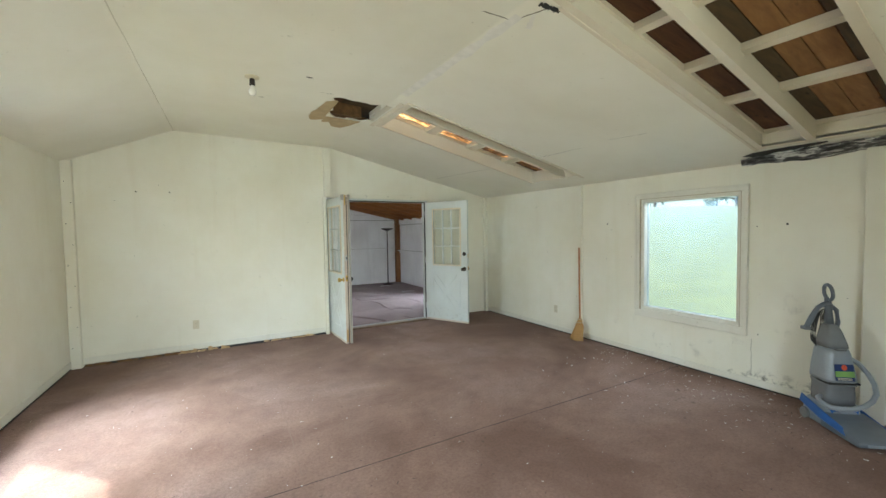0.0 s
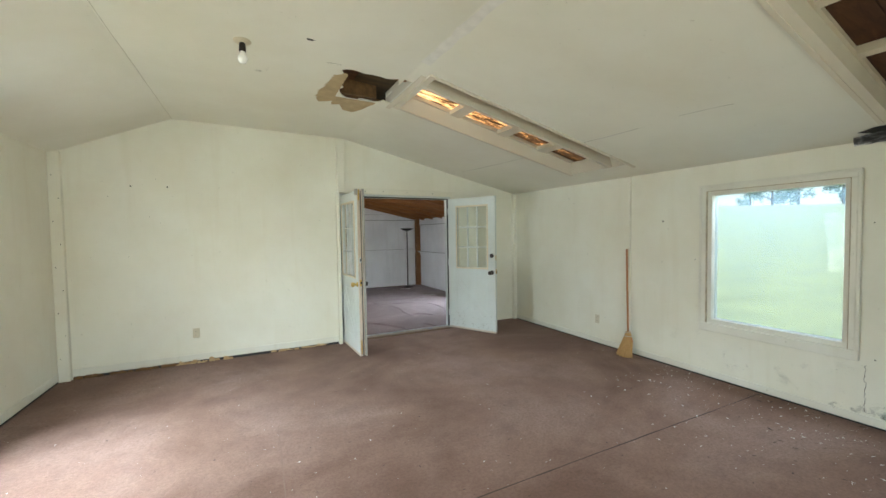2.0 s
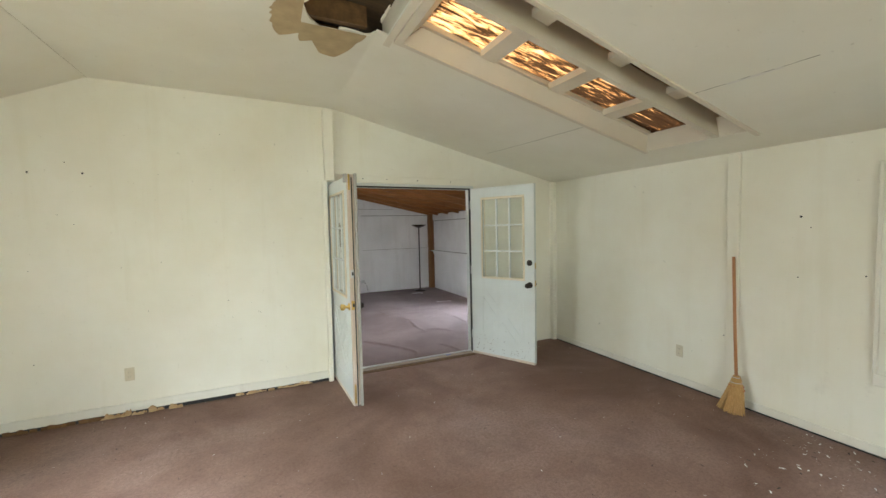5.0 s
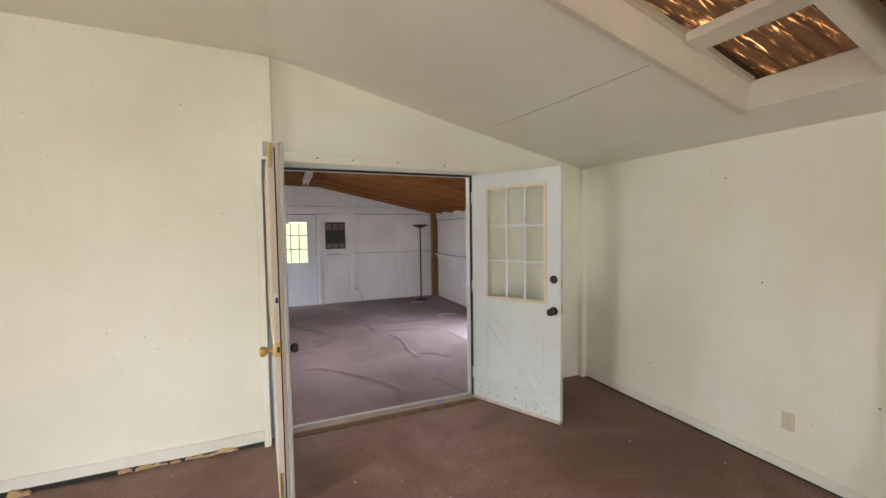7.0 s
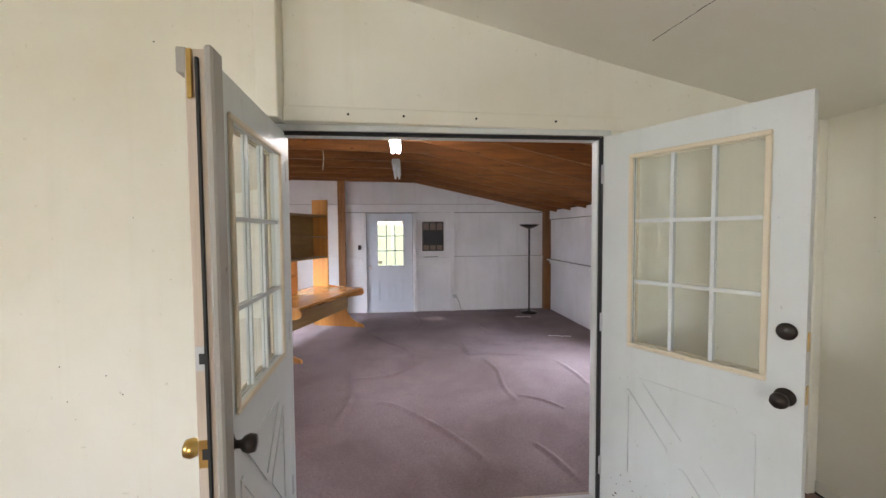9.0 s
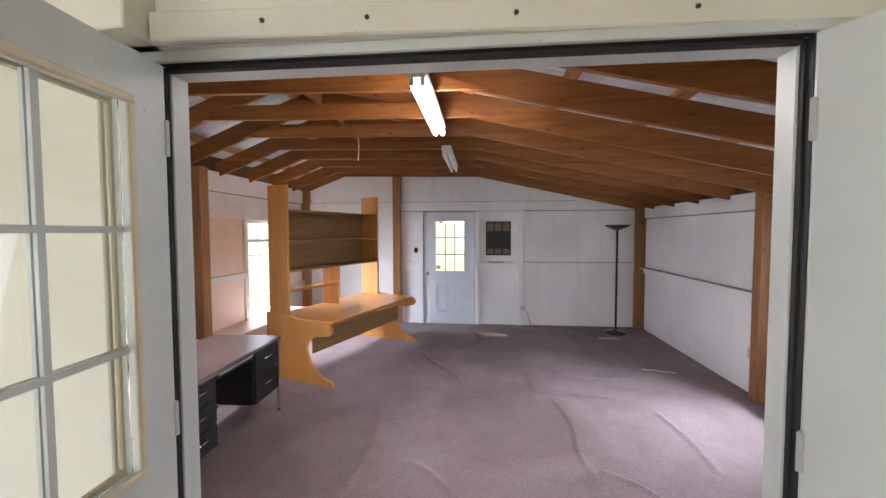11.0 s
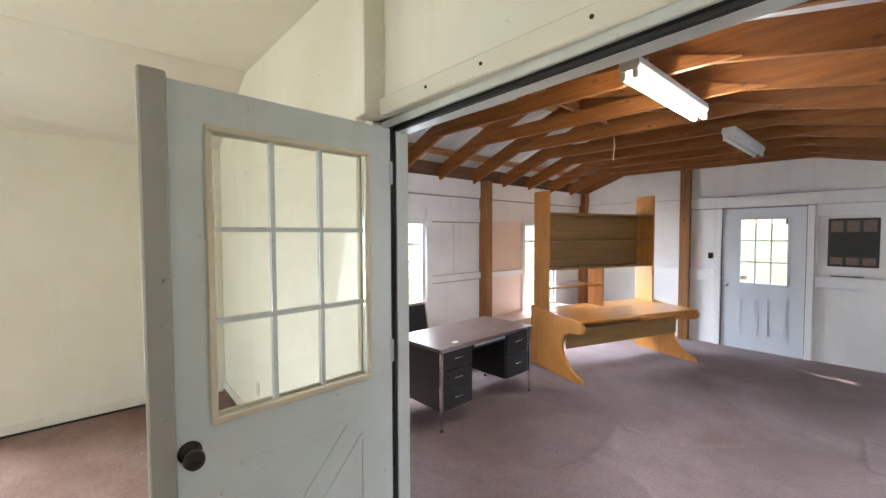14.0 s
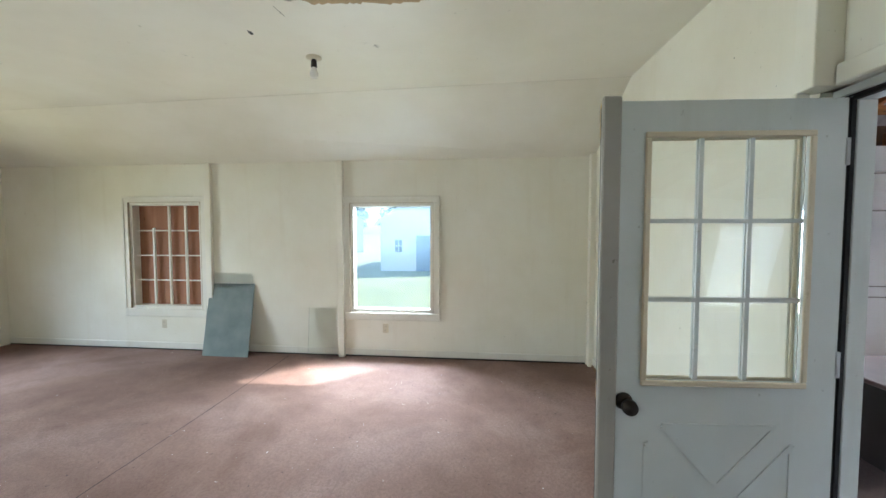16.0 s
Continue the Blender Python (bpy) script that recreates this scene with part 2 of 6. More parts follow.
# ---------------------------------------------------------------- the plan
XL, XR, Y0, YP = -1.99, 4.00, -1.45, 6.37      # first room: side walls, front wall, partition face
YQ = 6.43                                      # partition face towards the second room
YL = 6.25                                      # thicker partition left of the doorway: its face
RL, RR, YB = -1.42, 4.69, 12.37                # second room: side walls, back wall
F2 = -0.105                                    # floor of the second room, a step lower
OX0, OX1, OZ = 0.985, 2.71, 2.055               # double doorway
C1X, C2X = -0.92, 1.06                         # creases of the ceiling


def zc(x, y):
    """Height of the first room's ceiling."""
    k = (y - YP) * 0.014
    pts = [(XL - 1.0, 1.955), (XL, 2.40), (C1X, 2.875 + k), (C2X, 2.84 + 1.6 * k), (XR, 2.17 + 0.5 * k), (XR + 1.0, 1.95)]
    for (a, za), (b, zb) in zip(pts, pts[1:]):
        if a <= x <= b:
            return za + (zb - za) * (x - a) / (b - a)
    return 2.0


def slab(bm, x0, x1, y0, y1, lo, hi, f=None, k0=0.0, k1=0.0):
    """A sheet that follows the ceiling's height (or f) between lo and hi metres above it; k0, k1 set its two long edges askew."""
    f = f or zc
    c = [(x0, y0 + k0 * (x0 - 2.4)), (x1, y0 + k0 * (x1 - 2.4)), (x1, y1 + k1 * (x1 - 2.4)), (x0, y1 + k1 * (x0 - 2.4))]
    a = [bm.verts.new((x, y, f(min(max(x, x0 + 1e-6), x1 - 1e-6), y) + lo)) for x, y in c]
    b = [bm.verts.new((x, y, f(min(max(x, x0 + 1e-6), x1 - 1e-6), y) + hi)) for x, y in c]
    bm.faces.new(a[::-1])
    bm.faces.new(b)
    for i in range(4):
        j = (i + 1) % 4
        bm.faces.new((a[i], a[j], b[j], b[i]))


# ---------------------------------------------------------------- ground, sky backdrop
bm = bmesh.new()
N = 60
gx = [-400 + 800 * i / N for i in range(N + 1)]
gx = sorted(set([round(x, 2) for x in gx] + [-40 + 2.0 * i for i in range(61)]))
gy = list(gx)


def ground_z(x, y):
    z = -0.62 + 0.05 * noise.noise(Vector((x * 0.15, y * 0.15, 0)))
    if x > 8:
        z += min((x - 8) * 0.065, 6.0)
    if y > 18:
        z += min((y - 18) * 0.05, 4.0)
    if x < -30:
        z += min((-30 - x) * 0.03, 4.0)
    if -4 < x < 7 and -4 < y < 15:
        z = min(z, -0.55)
    return z


grid = [[bm.verts.new((x, y, ground_z(x, y))) for x in gx] for y in gy]
for a, b in zip(grid, grid[1:]):
    for i in range(len(gx) - 1):
        bm.faces.new((a[i], a[i + 1], b[i + 1], b[i]))
tagged(finish(bm, "ground", GRASS, smooth=True), "sunlit green lawn and field round the building", "ground", kind="structure")

# ---------------------------------------------------------------- floors
tagged(finish(bx(XL - 0.12, XR + 0.12, Y0 - 0.12, YP + 0.02, -0.5, 0.0), "floor_front_room", CARPET1), "worn brown carpet floor littered with paint flakes", "floor", kind="structure")
tagged(finish(bx(RL - 0.12, RR + 0.12, YP + 0.02, YB + 0.12, -0.5, F2), "floor_back_room", CARPET2), "wrinkled mauve carpet floor", "floor", kind="structure")

# ---------------------------------------------------------------- first room: walls
WIN_E = (2.10, 3.15, 0.56, 1.88)
WIN_W = (3.375, 4.40, 0.555, 1.89)
WIN_B = (0.41, 1.42, 0.54, 1.92)
TH = 0.13
wall("wall_west", [Y0 - TH, YQ], [-0.5, 2.62], [WIN_W, WIN_B], XL - TH, XL, "x", CREAM, "cream painted wall with stained old paint")
wall("wall_east", [Y0 - TH, YQ], [-0.5, 2.38], [WIN_E], XR, XR + TH, "x", CREAM, "cream painted wall, scuffed and mouldy near the floor")
bm = bmesh.new()
# Unseen opening, added to bring daylight in from the south.
SW = (-0.55, 1.05, 0.08, 2.05)
prism(bm, [(XL, -0.5), (SW[0], -0.5), (SW[0], 2.95), (-0.92, 2.95), (XL, 2.6)], Y0 - TH, Y0)
prism(bm, [(SW[0], -0.5), (SW[1], -0.5), (SW[1], SW[2]), (SW[0], SW[2])], Y0 - TH, Y0)
prism(bm, [(SW[0], SW[3]), (SW[1], SW[3]), (SW[1], 2.95), (SW[0], 2.95)], Y0 - TH, Y0)
prism(bm, [(SW[1], -0.5), (XR, -0.5), (XR, 2.38), (SW[1], 2.95)], Y0 - TH, Y0)
tagged(finish(bm, "wall_south", CREAM), "plain cream painted end wall, unseen, with an opening added for light", "wall", kind="structure")

# partition with the double doorway
bm = bmesh.new()
prism(bm, [(XL - TH, -0.5), (OX0 - 0.02, -0.5), (OX0 - 0.02, 3.02), (C1X, 3.05), (XL - TH, 2.5)], YL, YQ)
prism(bm, [(OX1 + 0.02, -0.5), (RR + 0.1, -0.5), (RR + 0.1, 2.0), (OX1 + 0.02, 2.68)], YP, YQ)
prism(bm, [(OX0 - 0.02, OZ + 0.03), (OX1 + 0.02, OZ + 0.03), (OX1 + 0.02, 2.68), (OX0 - 0.02, 3.02)], YP, YQ)
for v in bm.verts:                             # the wall over the doors stands out of true at its west end
    if v.co.y < YP + 0.001 and v.co.z > OZ + 0.02 and abs(v.co.x - OX0 + 0.02) < 0.001:
        v.co.y = YP - 0.075
tagged(finish(bm, "wall_partition", CREAM), "cream painted partition with a wide double doorway", "wall", kind="structure")

# ---------------------------------------------------------------- first room: ceiling with its holes
SLOT = (1.22, 3.62, 3.707, 4.56)
SKEW = 0.05
BIG = (1.22, 3.64, 0.92, 1.79)
HOLE = (0.28, 1.06, 3.55, 5.0)
bm = bmesh.new()
TC = 0.014
slab(bm, XL, C1X, Y0, YP, 0, TC)
slab(bm, C1X, HOLE[0], Y0, YP, 0, TC)
slab(bm, HOLE[0], C2X, Y0, HOLE[2], 0, TC)
slab(bm, HOLE[0], C2X, HOLE[3], YP, 0, TC)
ys = [Y0, BIG[2], BIG[3], SLOT[2], SLOT[3], YP]
for i, (a, b) in enumerate(zip(ys, ys[1:])):
    h = {1: BIG, 3: SLOT}.get(i)
    if h is None:
        slab(bm, C2X, XR, a, b, 0, TC, None, SKEW if i else 0, SKEW if i < 4 else 0)
    else:
        if i == 3:                             # the torn hole bites into this strip up to the roof-light trim
            slab(bm, C2X, 1.13, a - 0.065, 3.885, 0, TC)
            slab(bm, 1.13, h[0], a, b, 0, TC, None, SKEW, SKEW)
        else:
            slab(bm, C2X, h[0], a, b, 0, TC, None, SKEW, SKEW)
        slab(bm, h[1], XR, a, b, 0, TC, None, SKEW, SKEW)
# ring round the torn hole
rng = random.Random(4)
cx, cy, K = 0.84, 4.25, 56
inner, outer, bitten = [], [], []
for k in range(K):
    a = 2 * math.pi * k / K
    ca, sa = math.cos(a), math.sin(a)
    r = 1.0 / max(abs(ca) / 0.245, abs(sa) / 0.36) * (0.93 + rng.uniform(-0.10, 0.07))
    ro = min((HOLE[1] - cx) / ca if ca > 1e-6 else (HOLE[0] - cx) / ca if ca < -1e-6 else 9,
             (HOLE[3] - cy) / sa if sa > 1e-6 else (HOLE[2] - cy) / sa if sa < -1e-6 else 9)
    bitten.append(ca > 0 and r >= ro * 0.97)
    r = min(r, ro * 0.97)
    for lst, rad in ((inner, r), (outer, ro)):
        x, y = cx + rad * ca, cy + rad * sa
        if lst is inner and ca < 0:
            x += 0.16 * rad * sa
        z = zc(min(x, C2X - 1e-5), y)
        lst.append((bm.verts.new((x, y, z)), bm.verts.new((x, y, z + TC))))
for k in range(K):
    j = (k + 1) % K
    if bitten[k] and bitten[j]:
        continue
    bm.faces.new((inner[k][0], inner[j][0], outer[j][0], outer[k][0]))
    bm.faces.new((inner[k][1], outer[k][1], outer[j][1], inner[j][1]))
    bm.faces.new((inner[k][0], inner[k][1], inner[j][1], inner[j][0]))
for x, y in ((HOLE[0], HOLE[2]), (HOLE[0], HOLE[3]), (HOLE[1], HOLE[2]), (HOLE[1], HOLE[3])):
    near = sorted(range(K), key=lambda k: (outer[k][0].co.x - x) ** 2 + (outer[k][0].co.y - y) ** 2)[:2]
    v = bm.verts.new((x, y, zc(min(x, C2X - 1e-5), y)))
    bm.faces.new((v, outer[near[0]][0], outer[near[1]][0]))
tagged(finish(bm, "ceiling", CEIL), "cracked off-white plasterboard ceiling with torn holes", "ceiling", kind="structure")

# ---------------------------------------------------------------- roof over the first room
def roof1(x, y):
    return 2.63 + 0.445 * (x - XL) if x < -0.29 else 3.10 - 0.228 * (x - 1.06)


PLANK = wood("roof_boards", (0.46, 0.23, 0.085), (0.20, 0.10, 0.04), "x", 0.8, 0.8, True, 0.75)
bm = bmesh.new()
LIT = (1.24, 3.62, 4.00, 4.62)
x0 = XL - 0.62
for a, b in ((x0, -0.29), (-0.29, LIT[0]), (LIT[1], XR + 0.5)):
    slab(bm, a, b, Y0 - 0.5, YQ - 0.03, 0.0, 0.03, roof1)
slab(bm, LIT[0], LIT[1], Y0 - 0.5, LIT[2], 0, 0.03, roof1)
slab(bm, LIT[0], LIT[1], LIT[3], YQ - 0.03, 0, 0.03, roof1)
tagged(finish(bm, "roof_front_room", PLANK), "dark weathered roof boarding above the ceiling", "roof", kind="structure")

# ---------------------------------------------------------------- second room: walls
W1 = (7.62, 8.46, 0.34, 1.75)
W2 = (10.53, 11.40, 0.34, 1.75)
W3 = (8.28, 9.22, 0.42, 1.72)
DX0, DX1, DZ = 0.85, 1.79, 1.94
ACN = (1.99, 2.425, 1.155, 1.755)
wall("wall_back_west", [YQ, YB + TH], [-0.5, 2.34], [W1, W2], RL - TH, RL, "x", WHITE2, "white painted board wall")
wall("wall_back_east", [YQ, YB + TH], [-0.5, 1.98], [W3], RR, RR + TH, "x", WHITE2, "white painted board wall with stains")
wall("wall_north", [RL - TH, RR + TH], [-0.5, 1.98], [(DX0, DX1, F2, DZ), ACN], YB, YB + TH, "y", WHITE2, "white painted board gable wall")


def raft2(x):
    """Underside of the second room's rafters."""
    return 2.60 + 0.385 * (x + 0.58) if x < 0.222 else 2.55 - 0.22 * (x - 1.85)


bm = bmesh.new()
prism(bm, [(RL - TH, 1.98), (RR + TH, 1.98), (0.222, raft2(0.222) + 0.2), (RL - TH, raft2(RL) + 0.12)], YB, YB + TH)
tagged(finish(bm, "wall_gable", WHITE2), "white painted gable above the back wall", "wall", kind="structure")

# second room: the corrugated roof sheet
METAL, nt, b_ = mat_new("galvanised_sheet")
v_ = coords(nt)
c_ = ramp(nt, noise_fac(nt, v_, 2.2, 5, 0.65), [(0.3, (0.46, 0.48, 0.52)), (0.7, (0.68, 0.71, 0.75))])
nt.links.new(c_, b_.inputs["Base Color"])
b_.inputs["Metallic"].default_value, b_.inputs["Roughness"].default_value = 0.35, 0.5


def corrugated(name, material, fn, xs, y0, y1, pitch, depth, label):
    bm = bmesh.new()
    n = int((y1 - y0) / pitch * 6)
    rows = []
    for i in range(n + 1):
        y = y0 + (y1 - y0) * i / n
        d = depth * 0.5 * math.sin(2 * math.pi * (y - y0) / pitch)
        rows.append([bm.verts.new((x, y, fn(x) + d)) for x in xs])
    for a, b in zip(rows, rows[1:]):
        for i in range(len(xs) - 1):
            bm.faces.new((a[i], a[i + 1], b[i + 1], b[i]))
    return tagged(finish(bm, name, material, smooth=True), label, "roof", kind="structure")


# The unseen overhang past YB is added to shrink the sun patch indoors.
corrugated("roof_back_room", METAL, lambda x: raft2(x) + 0.26, [RL - 0.6, -0.7, 0.222, 1.5, 3.0, RR + 0.5], YQ + 0.005, YB + 1.42, 0.076, 0.011, "grey corrugated metal roof sheets seen from below")

# rafters, ties and purlins
RAFT_Y = [6.80, 7.44, 8.05, 8.70, 9.33, 9.97, 10.60, 11.23, 11.87, 12.30]
rafters = thing("roof_frame", pose(0, 0, 0), "exposed brown rafters, collar ties and purlins under the metal roof", "roof frame", kind="structure")
HR = 0.19


def rafter_left(y):
    bm = bmesh.new()
    xa, xb = RL - 0.5, 0.222
    prism(bm, [(xa, raft2(xa)), (xb, raft2(xb)), (xb, raft2(xb) + HR + 0.02), (xa, raft2(xa) + HR - 0.02)], -0.02, 0.02)
    ob = part("rafter", bm, RAFTER, rafters, bevel=0.003)
    ob.location = (0, y, 0)
    return ob


def rafter_right(y):
    bm = bmesh.new()
    xa, xb = 0.222, RR + 0.4
    prism(bm, [(xa, raft2(xa + 1e-4)), (xb, raft2(xb)), (xb, raft2(xb) + HR), (xa, raft2(xa + 1e-4) + HR + 0.02)], -0.02, 0.02)
    ob = part("rafter", bm, RAFTER, rafters, bevel=0.003)
    ob.location = (0, y, 0)
    return ob


def tie(y):
    bm = bmesh.new()
    prism(bm, [(-0.62, 2.59), (1.95, 2.545), (1.55, 2.68), (-0.30, 2.715)], 0.022, 0.06)
    ob = part("collar_tie", bm, RAFTER, rafters, bevel=0.003)
    ob.location = (0, y, 0)
    return ob


for y in RAFT_Y:
    rafter_left(y)
    rafter_right(y)
    tie(y - 0.08)
for x in (-1.75, -1.15, -0.55, -0.05, 0.45, 1.1, 1.8, 2.5, 3.2, 3.9, 4.55):
    m = Matrix.Translation((x, 0, raft2(x) + HR + 0.022)) @ Matrix.Rotation(math.atan(-0.385 if x < 0.222 else 0.22), 4, "Y")
    bm = bmesh.new()
    box(bm, -0.045, 0.045, YQ + 0.005, YB + 0.9, -0.02, 0.02)
    ob = part("purlin", bm, TIMBER_Y, rafters, bevel=0.003)
    ob.matrix_local = m
bm = bmesh.new()
box(bm, 0.20, 0.24, YQ, YB, raft2(0.22) + 0.0, raft2(0.22) + 0.19)
part("ridge_board", bm, TIMBER_Y, rafters)


# boards added between wall top and roof sheet, dark to paint the eaves' shade
BLOCKW = wood("eave_shade_board", (0.16, 0.085, 0.045), (0.08, 0.04, 0.02), "y", 0.8)
for nm, x, zt in (("trim_eave_west", RL - 0.03, 2.34), ("trim_eave_east", RR + 0.03, 1.98)):
    bm = bmesh.new()
    box(bm, x - 0.012, x + 0.012, YQ, YB + TH, zt + 0.001, raft2(x) + 0.262)
    tagged(finish(bm, nm, BLOCKW), "added board closing the eaves, darkened for the shade there", "trim", kind="structure")

# window light: area lamps in the openings stand in for the sky
def window_light(name, wall_x, inward, y, w, zt, zb, high, low, ground):
    """High sky falling steeply past the head, low sky straight in, sunlit lawn thrown up."""
    s, zm, h = inward, (zt + zb) / 2, (zt - zb) * 0.85
    sky_light(name + "_high", look((wall_x - s * 0.63, y, zt + 0.30), (wall_x + s * 1.5, y, zt - 1.15)), w + 0.2, 0.5, high, COOL)
    sky_light(name + "_low", look((wall_x + s * 0.10, y, zm), (wall_x + s * 3.1, y, zm - 0.8)), w, h, low, COOL, 115)
    sky_light(name + "_lawn", look((wall_x, y, zb + 0.3), (wall_x + s * 3.0, y, zb + 0.75)), w, 0.5, ground, LAWN, 140)


COOL, LAWN = (0.75, 0.875, 1.0), (1.0, 0.95, 0.60)
window_light("window_light_east", XR, -1, 2.62, 0.9, 1.88, 0.56, 10, 0.8, 0.6)
window_light("window_light_west", XL, 1, 3.89, 0.9, 1.89, 0.56, 100, 8.5, 5)
window_light("window_light_back_a", RL, 1, 8.04, 0.75, 1.75, 0.34, 34, 7.5, 1.0)
window_light("window_light_back_b", RL, 1, 10.96, 0.75, 1.75, 0.34, 90, 10.5, 1.7)
window_light("window_light_back_c", RR, -1, 8.75, 0.8, 1.72, 0.42, 102, 5.5, 0.7)
# Lamps at the added, unseen south opening.
sky_light("opening_light_south_high", look((0.25, Y0 - 0.60, 2.35), (0.3, 1.2, 0.0)), 1.6, 0.6, 75, COOL)
sky_light("opening_light_south_low", look((0.25, Y0 - 0.10, 1.35), (0.45, 4, -0.9)), 1.5, 1.1, 21, COOL, 115)
sky_light("opening_light_south_lawn", look((0.25, Y0 - 0.12, 0.65), (0.45, 4, 2.9)), 1.5, 1.0, 12, LAWN, 120)

PLY = wood("plywood_board", (0.42, 0.20, 0.11), (0.30, 0.125, 0.065), "z", 0.7, 0.5, True, 0.2)
BROWN_PAPER = plain("torn_paper", (0.50, 0.38, 0.22), 0.9, 0, 0.25, 9)
ROT = plain("rotten_wood", (0.17, 0.09, 0.035), 0.95, 0, 0.6, 14, 0.4)
BRASS = plain("brass", (0.62, 0.42, 0.14), 0.28, 1.0, 0.2)
BLACKM = plain("dark_bronze", (0.035, 0.028, 0.024), 0.32, 0.6, 0.2)
CHROME = plain("chrome", (0.78, 0.78, 0.78), 0.15, 1.0, 0.05)
IVORY = plain("ivory_plastic", (0.62, 0.56, 0.42), 0.4, 0, 0.08)
BEAD = paint("glazing_bead", (0.70, 0.62, 0.47), (0.5, 0.42, 0.28), rough=0.5, streak=False)
GRIME = paint("edge_strip", (0.40, 0.385, 0.35), (0.22, 0.20, 0.165), rough=0.6, stain=0.6)
WOODRAW = wood("bare_door_edge", (0.66, 0.57, 0.48), (0.52, 0.42, 0.33), "z", 0.7, 0.7, False, 0.1)


def structure(name, bm, material, label, category="trim", bevel=0.0):
    return tagged(finish(bm, name, material, bevel=bevel), label, category, kind="structure")


# ---------------------------------------------------------------- windows
JOINT = plain("dirty_joint", (0.58, 0.50, 0.37), 0.9, 0, 0.4, 25)


def window(name, wall_x, inward, y0, y1, z0, z1, c, sill_low, label, panes=True, pane_mat=None):
    """A fixed window in an x-wall: casing boards inside, a frame in the opening, one pane."""
    w = thing(name, pose(0, 0, 0), label, "window", kind="structure")
    s = inward
    xa, xb = sorted((wall_x, wall_x + s * 0.022))
    part("casing", bx(xa, xb, y0 - c, y1 + c, z1, z1 + c), TRIM, w, bevel=0.004)
    part("casing", bx(xa, xb, y0 - c, y0, z0, z1), TRIM, w, bevel=0.004)
    part("casing", bx(xa, xb, y1, y1 + c, z0, z1), TRIM, w, bevel=0.004)
    xa, xb = sorted((wall_x, wall_x + s * 0.03))
    part("sill", bx(xa, xb, y0 - c, y1 + c, z0 - sill_low, z0), TRIM, w, bevel=0.005)
    # raised backband along the outer edge of the casing
    xa, xb = sorted((wall_x + s * 0.0225, wall_x + s * 0.034))
    for a in ((y0 - c, y0 - c + 0.022, z0, z1 + c - 0.022), (y1 + c - 0.022, y1 + c, z0, z1 + c - 0.022), (y0 - c, y1 + c, z1 + c - 0.022, z1 + c)):
        part("backband", bx(xa, xb, *a), TRIM, w, bevel=0.003)
    xa, xb = sorted((wall_x - s * 0.002, wall_x - s * 0.11))
    f = 0.04
    for a in ((y0, y0 + f, z0 + f, z1 - f), (y1 - f, y1, z0 + f, z1 - f), (y0, y1, z0, z0 + f), (y0, y1, z1 - f, z1)):
        part("window_frame", bx(xa, xb, *a), TRIM, w, bevel=0.003)
    xa, xb = sorted((wall_x - s * 0.0015, wall_x + s * 0.0235))
    for a in ((y0 - 0.002, y0 + 0.003, z0, z1), (y1 - 0.003, y1 + 0.002, z0, z1), (y0 + 0.003, y1 - 0.003, z1 - 0.003, z1 + 0.002)):
        part("joint", bx(xa, xb, *a), JOINT, w, "dirty brown joint round the frame")
    if panes:
        xg = wall_x - s * 0.06
        g = part("pane", bx(xg - 0.002, xg + 0.002, y0 + f, y1 - f, z0 + f, z1 - f), pane_mat or GLASS, w)
        g.visible_shadow = False
    return w


def hazed_glass(name, lo, hi):
    """Clear glass with a pale bluish haze mixed in to imitate outdoor glare."""
    m, nt, b = mat_new(name)
    b.inputs["Transmission Weight"].default_value, b.inputs["Roughness"].default_value = 1.0, 0.0
    b.inputs["IOR"].default_value = 1.18
    film = nt.nodes.new("ShaderNodeBsdfTranslucent")
    film.inputs["Color"].default_value = (0.55, 0.80, 0.98, 1)
    mix = nt.nodes.new("ShaderNodeMixShader")
    nt.links.new(ramp(nt, noise_fac(nt, coords(nt), 1.6, 5, 0.6), [(0.3, (lo,) * 3), (0.7, (hi,) * 3)]), mix.inputs[0])
    nt.links.new(b.outputs[0], mix.inputs[1])
    nt.links.new(film.outputs[0], mix.inputs[2])
    nt.links.new(mix.outputs[0], nt.nodes["Material Output"].inputs["Surface"])
    return m


# Glare of the bright outdoors is put into both panes as haze.
HAZY, HAZY_THIN = hazed_glass("hazed_glass", 0.085, 0.13), hazed_glass("hazed_glass_thin", 0.022, 0.034)
window("window_1", XR, -1, WIN_E[0], WIN_E[1], WIN_E[2], WIN_E[3], 0.062, 0.08, "picture window with pale haze mixed into its glass, in an off-white casing", pane_mat=HAZY)
window("window_2", XL, 1, WIN_W[0], WIN_W[1], WIN_W[2], WIN_W[3], 0.08, 0.09, "white-framed window looking onto a lawn and barn", pane_mat=HAZY_THIN)
wb = window("window_3", XL, 1, WIN_B[0], WIN_B[1], WIN_B[2], WIN_B[3], 0.075, 0.10, "old divided window boarded over outside with brown plywood", panes=False)
part("plywood_board", bx(XL - 0.125, XL - 0.113, WIN_B[0] - 0.02, WIN_B[1] + 0.02, WIN_B[2] - 0.02, WIN_B[3] + 0.02), PLY, wb, "brown knotty plywood board")
for k in range(1, 4):
    y = WIN_B[0] + 0.04 + (WIN_B[1] - WIN_B[0] - 0.08) * k / 4 + (0.0 if k != 1 else 0.01)
    part("muntin", bx(XL - 0.08, XL - 0.055, y - 0.012, y + 0.012, WIN_B[2] + 0.04, WIN_B[3] - (0.33 if k == 1 else 0.04)), TRIM, wb)
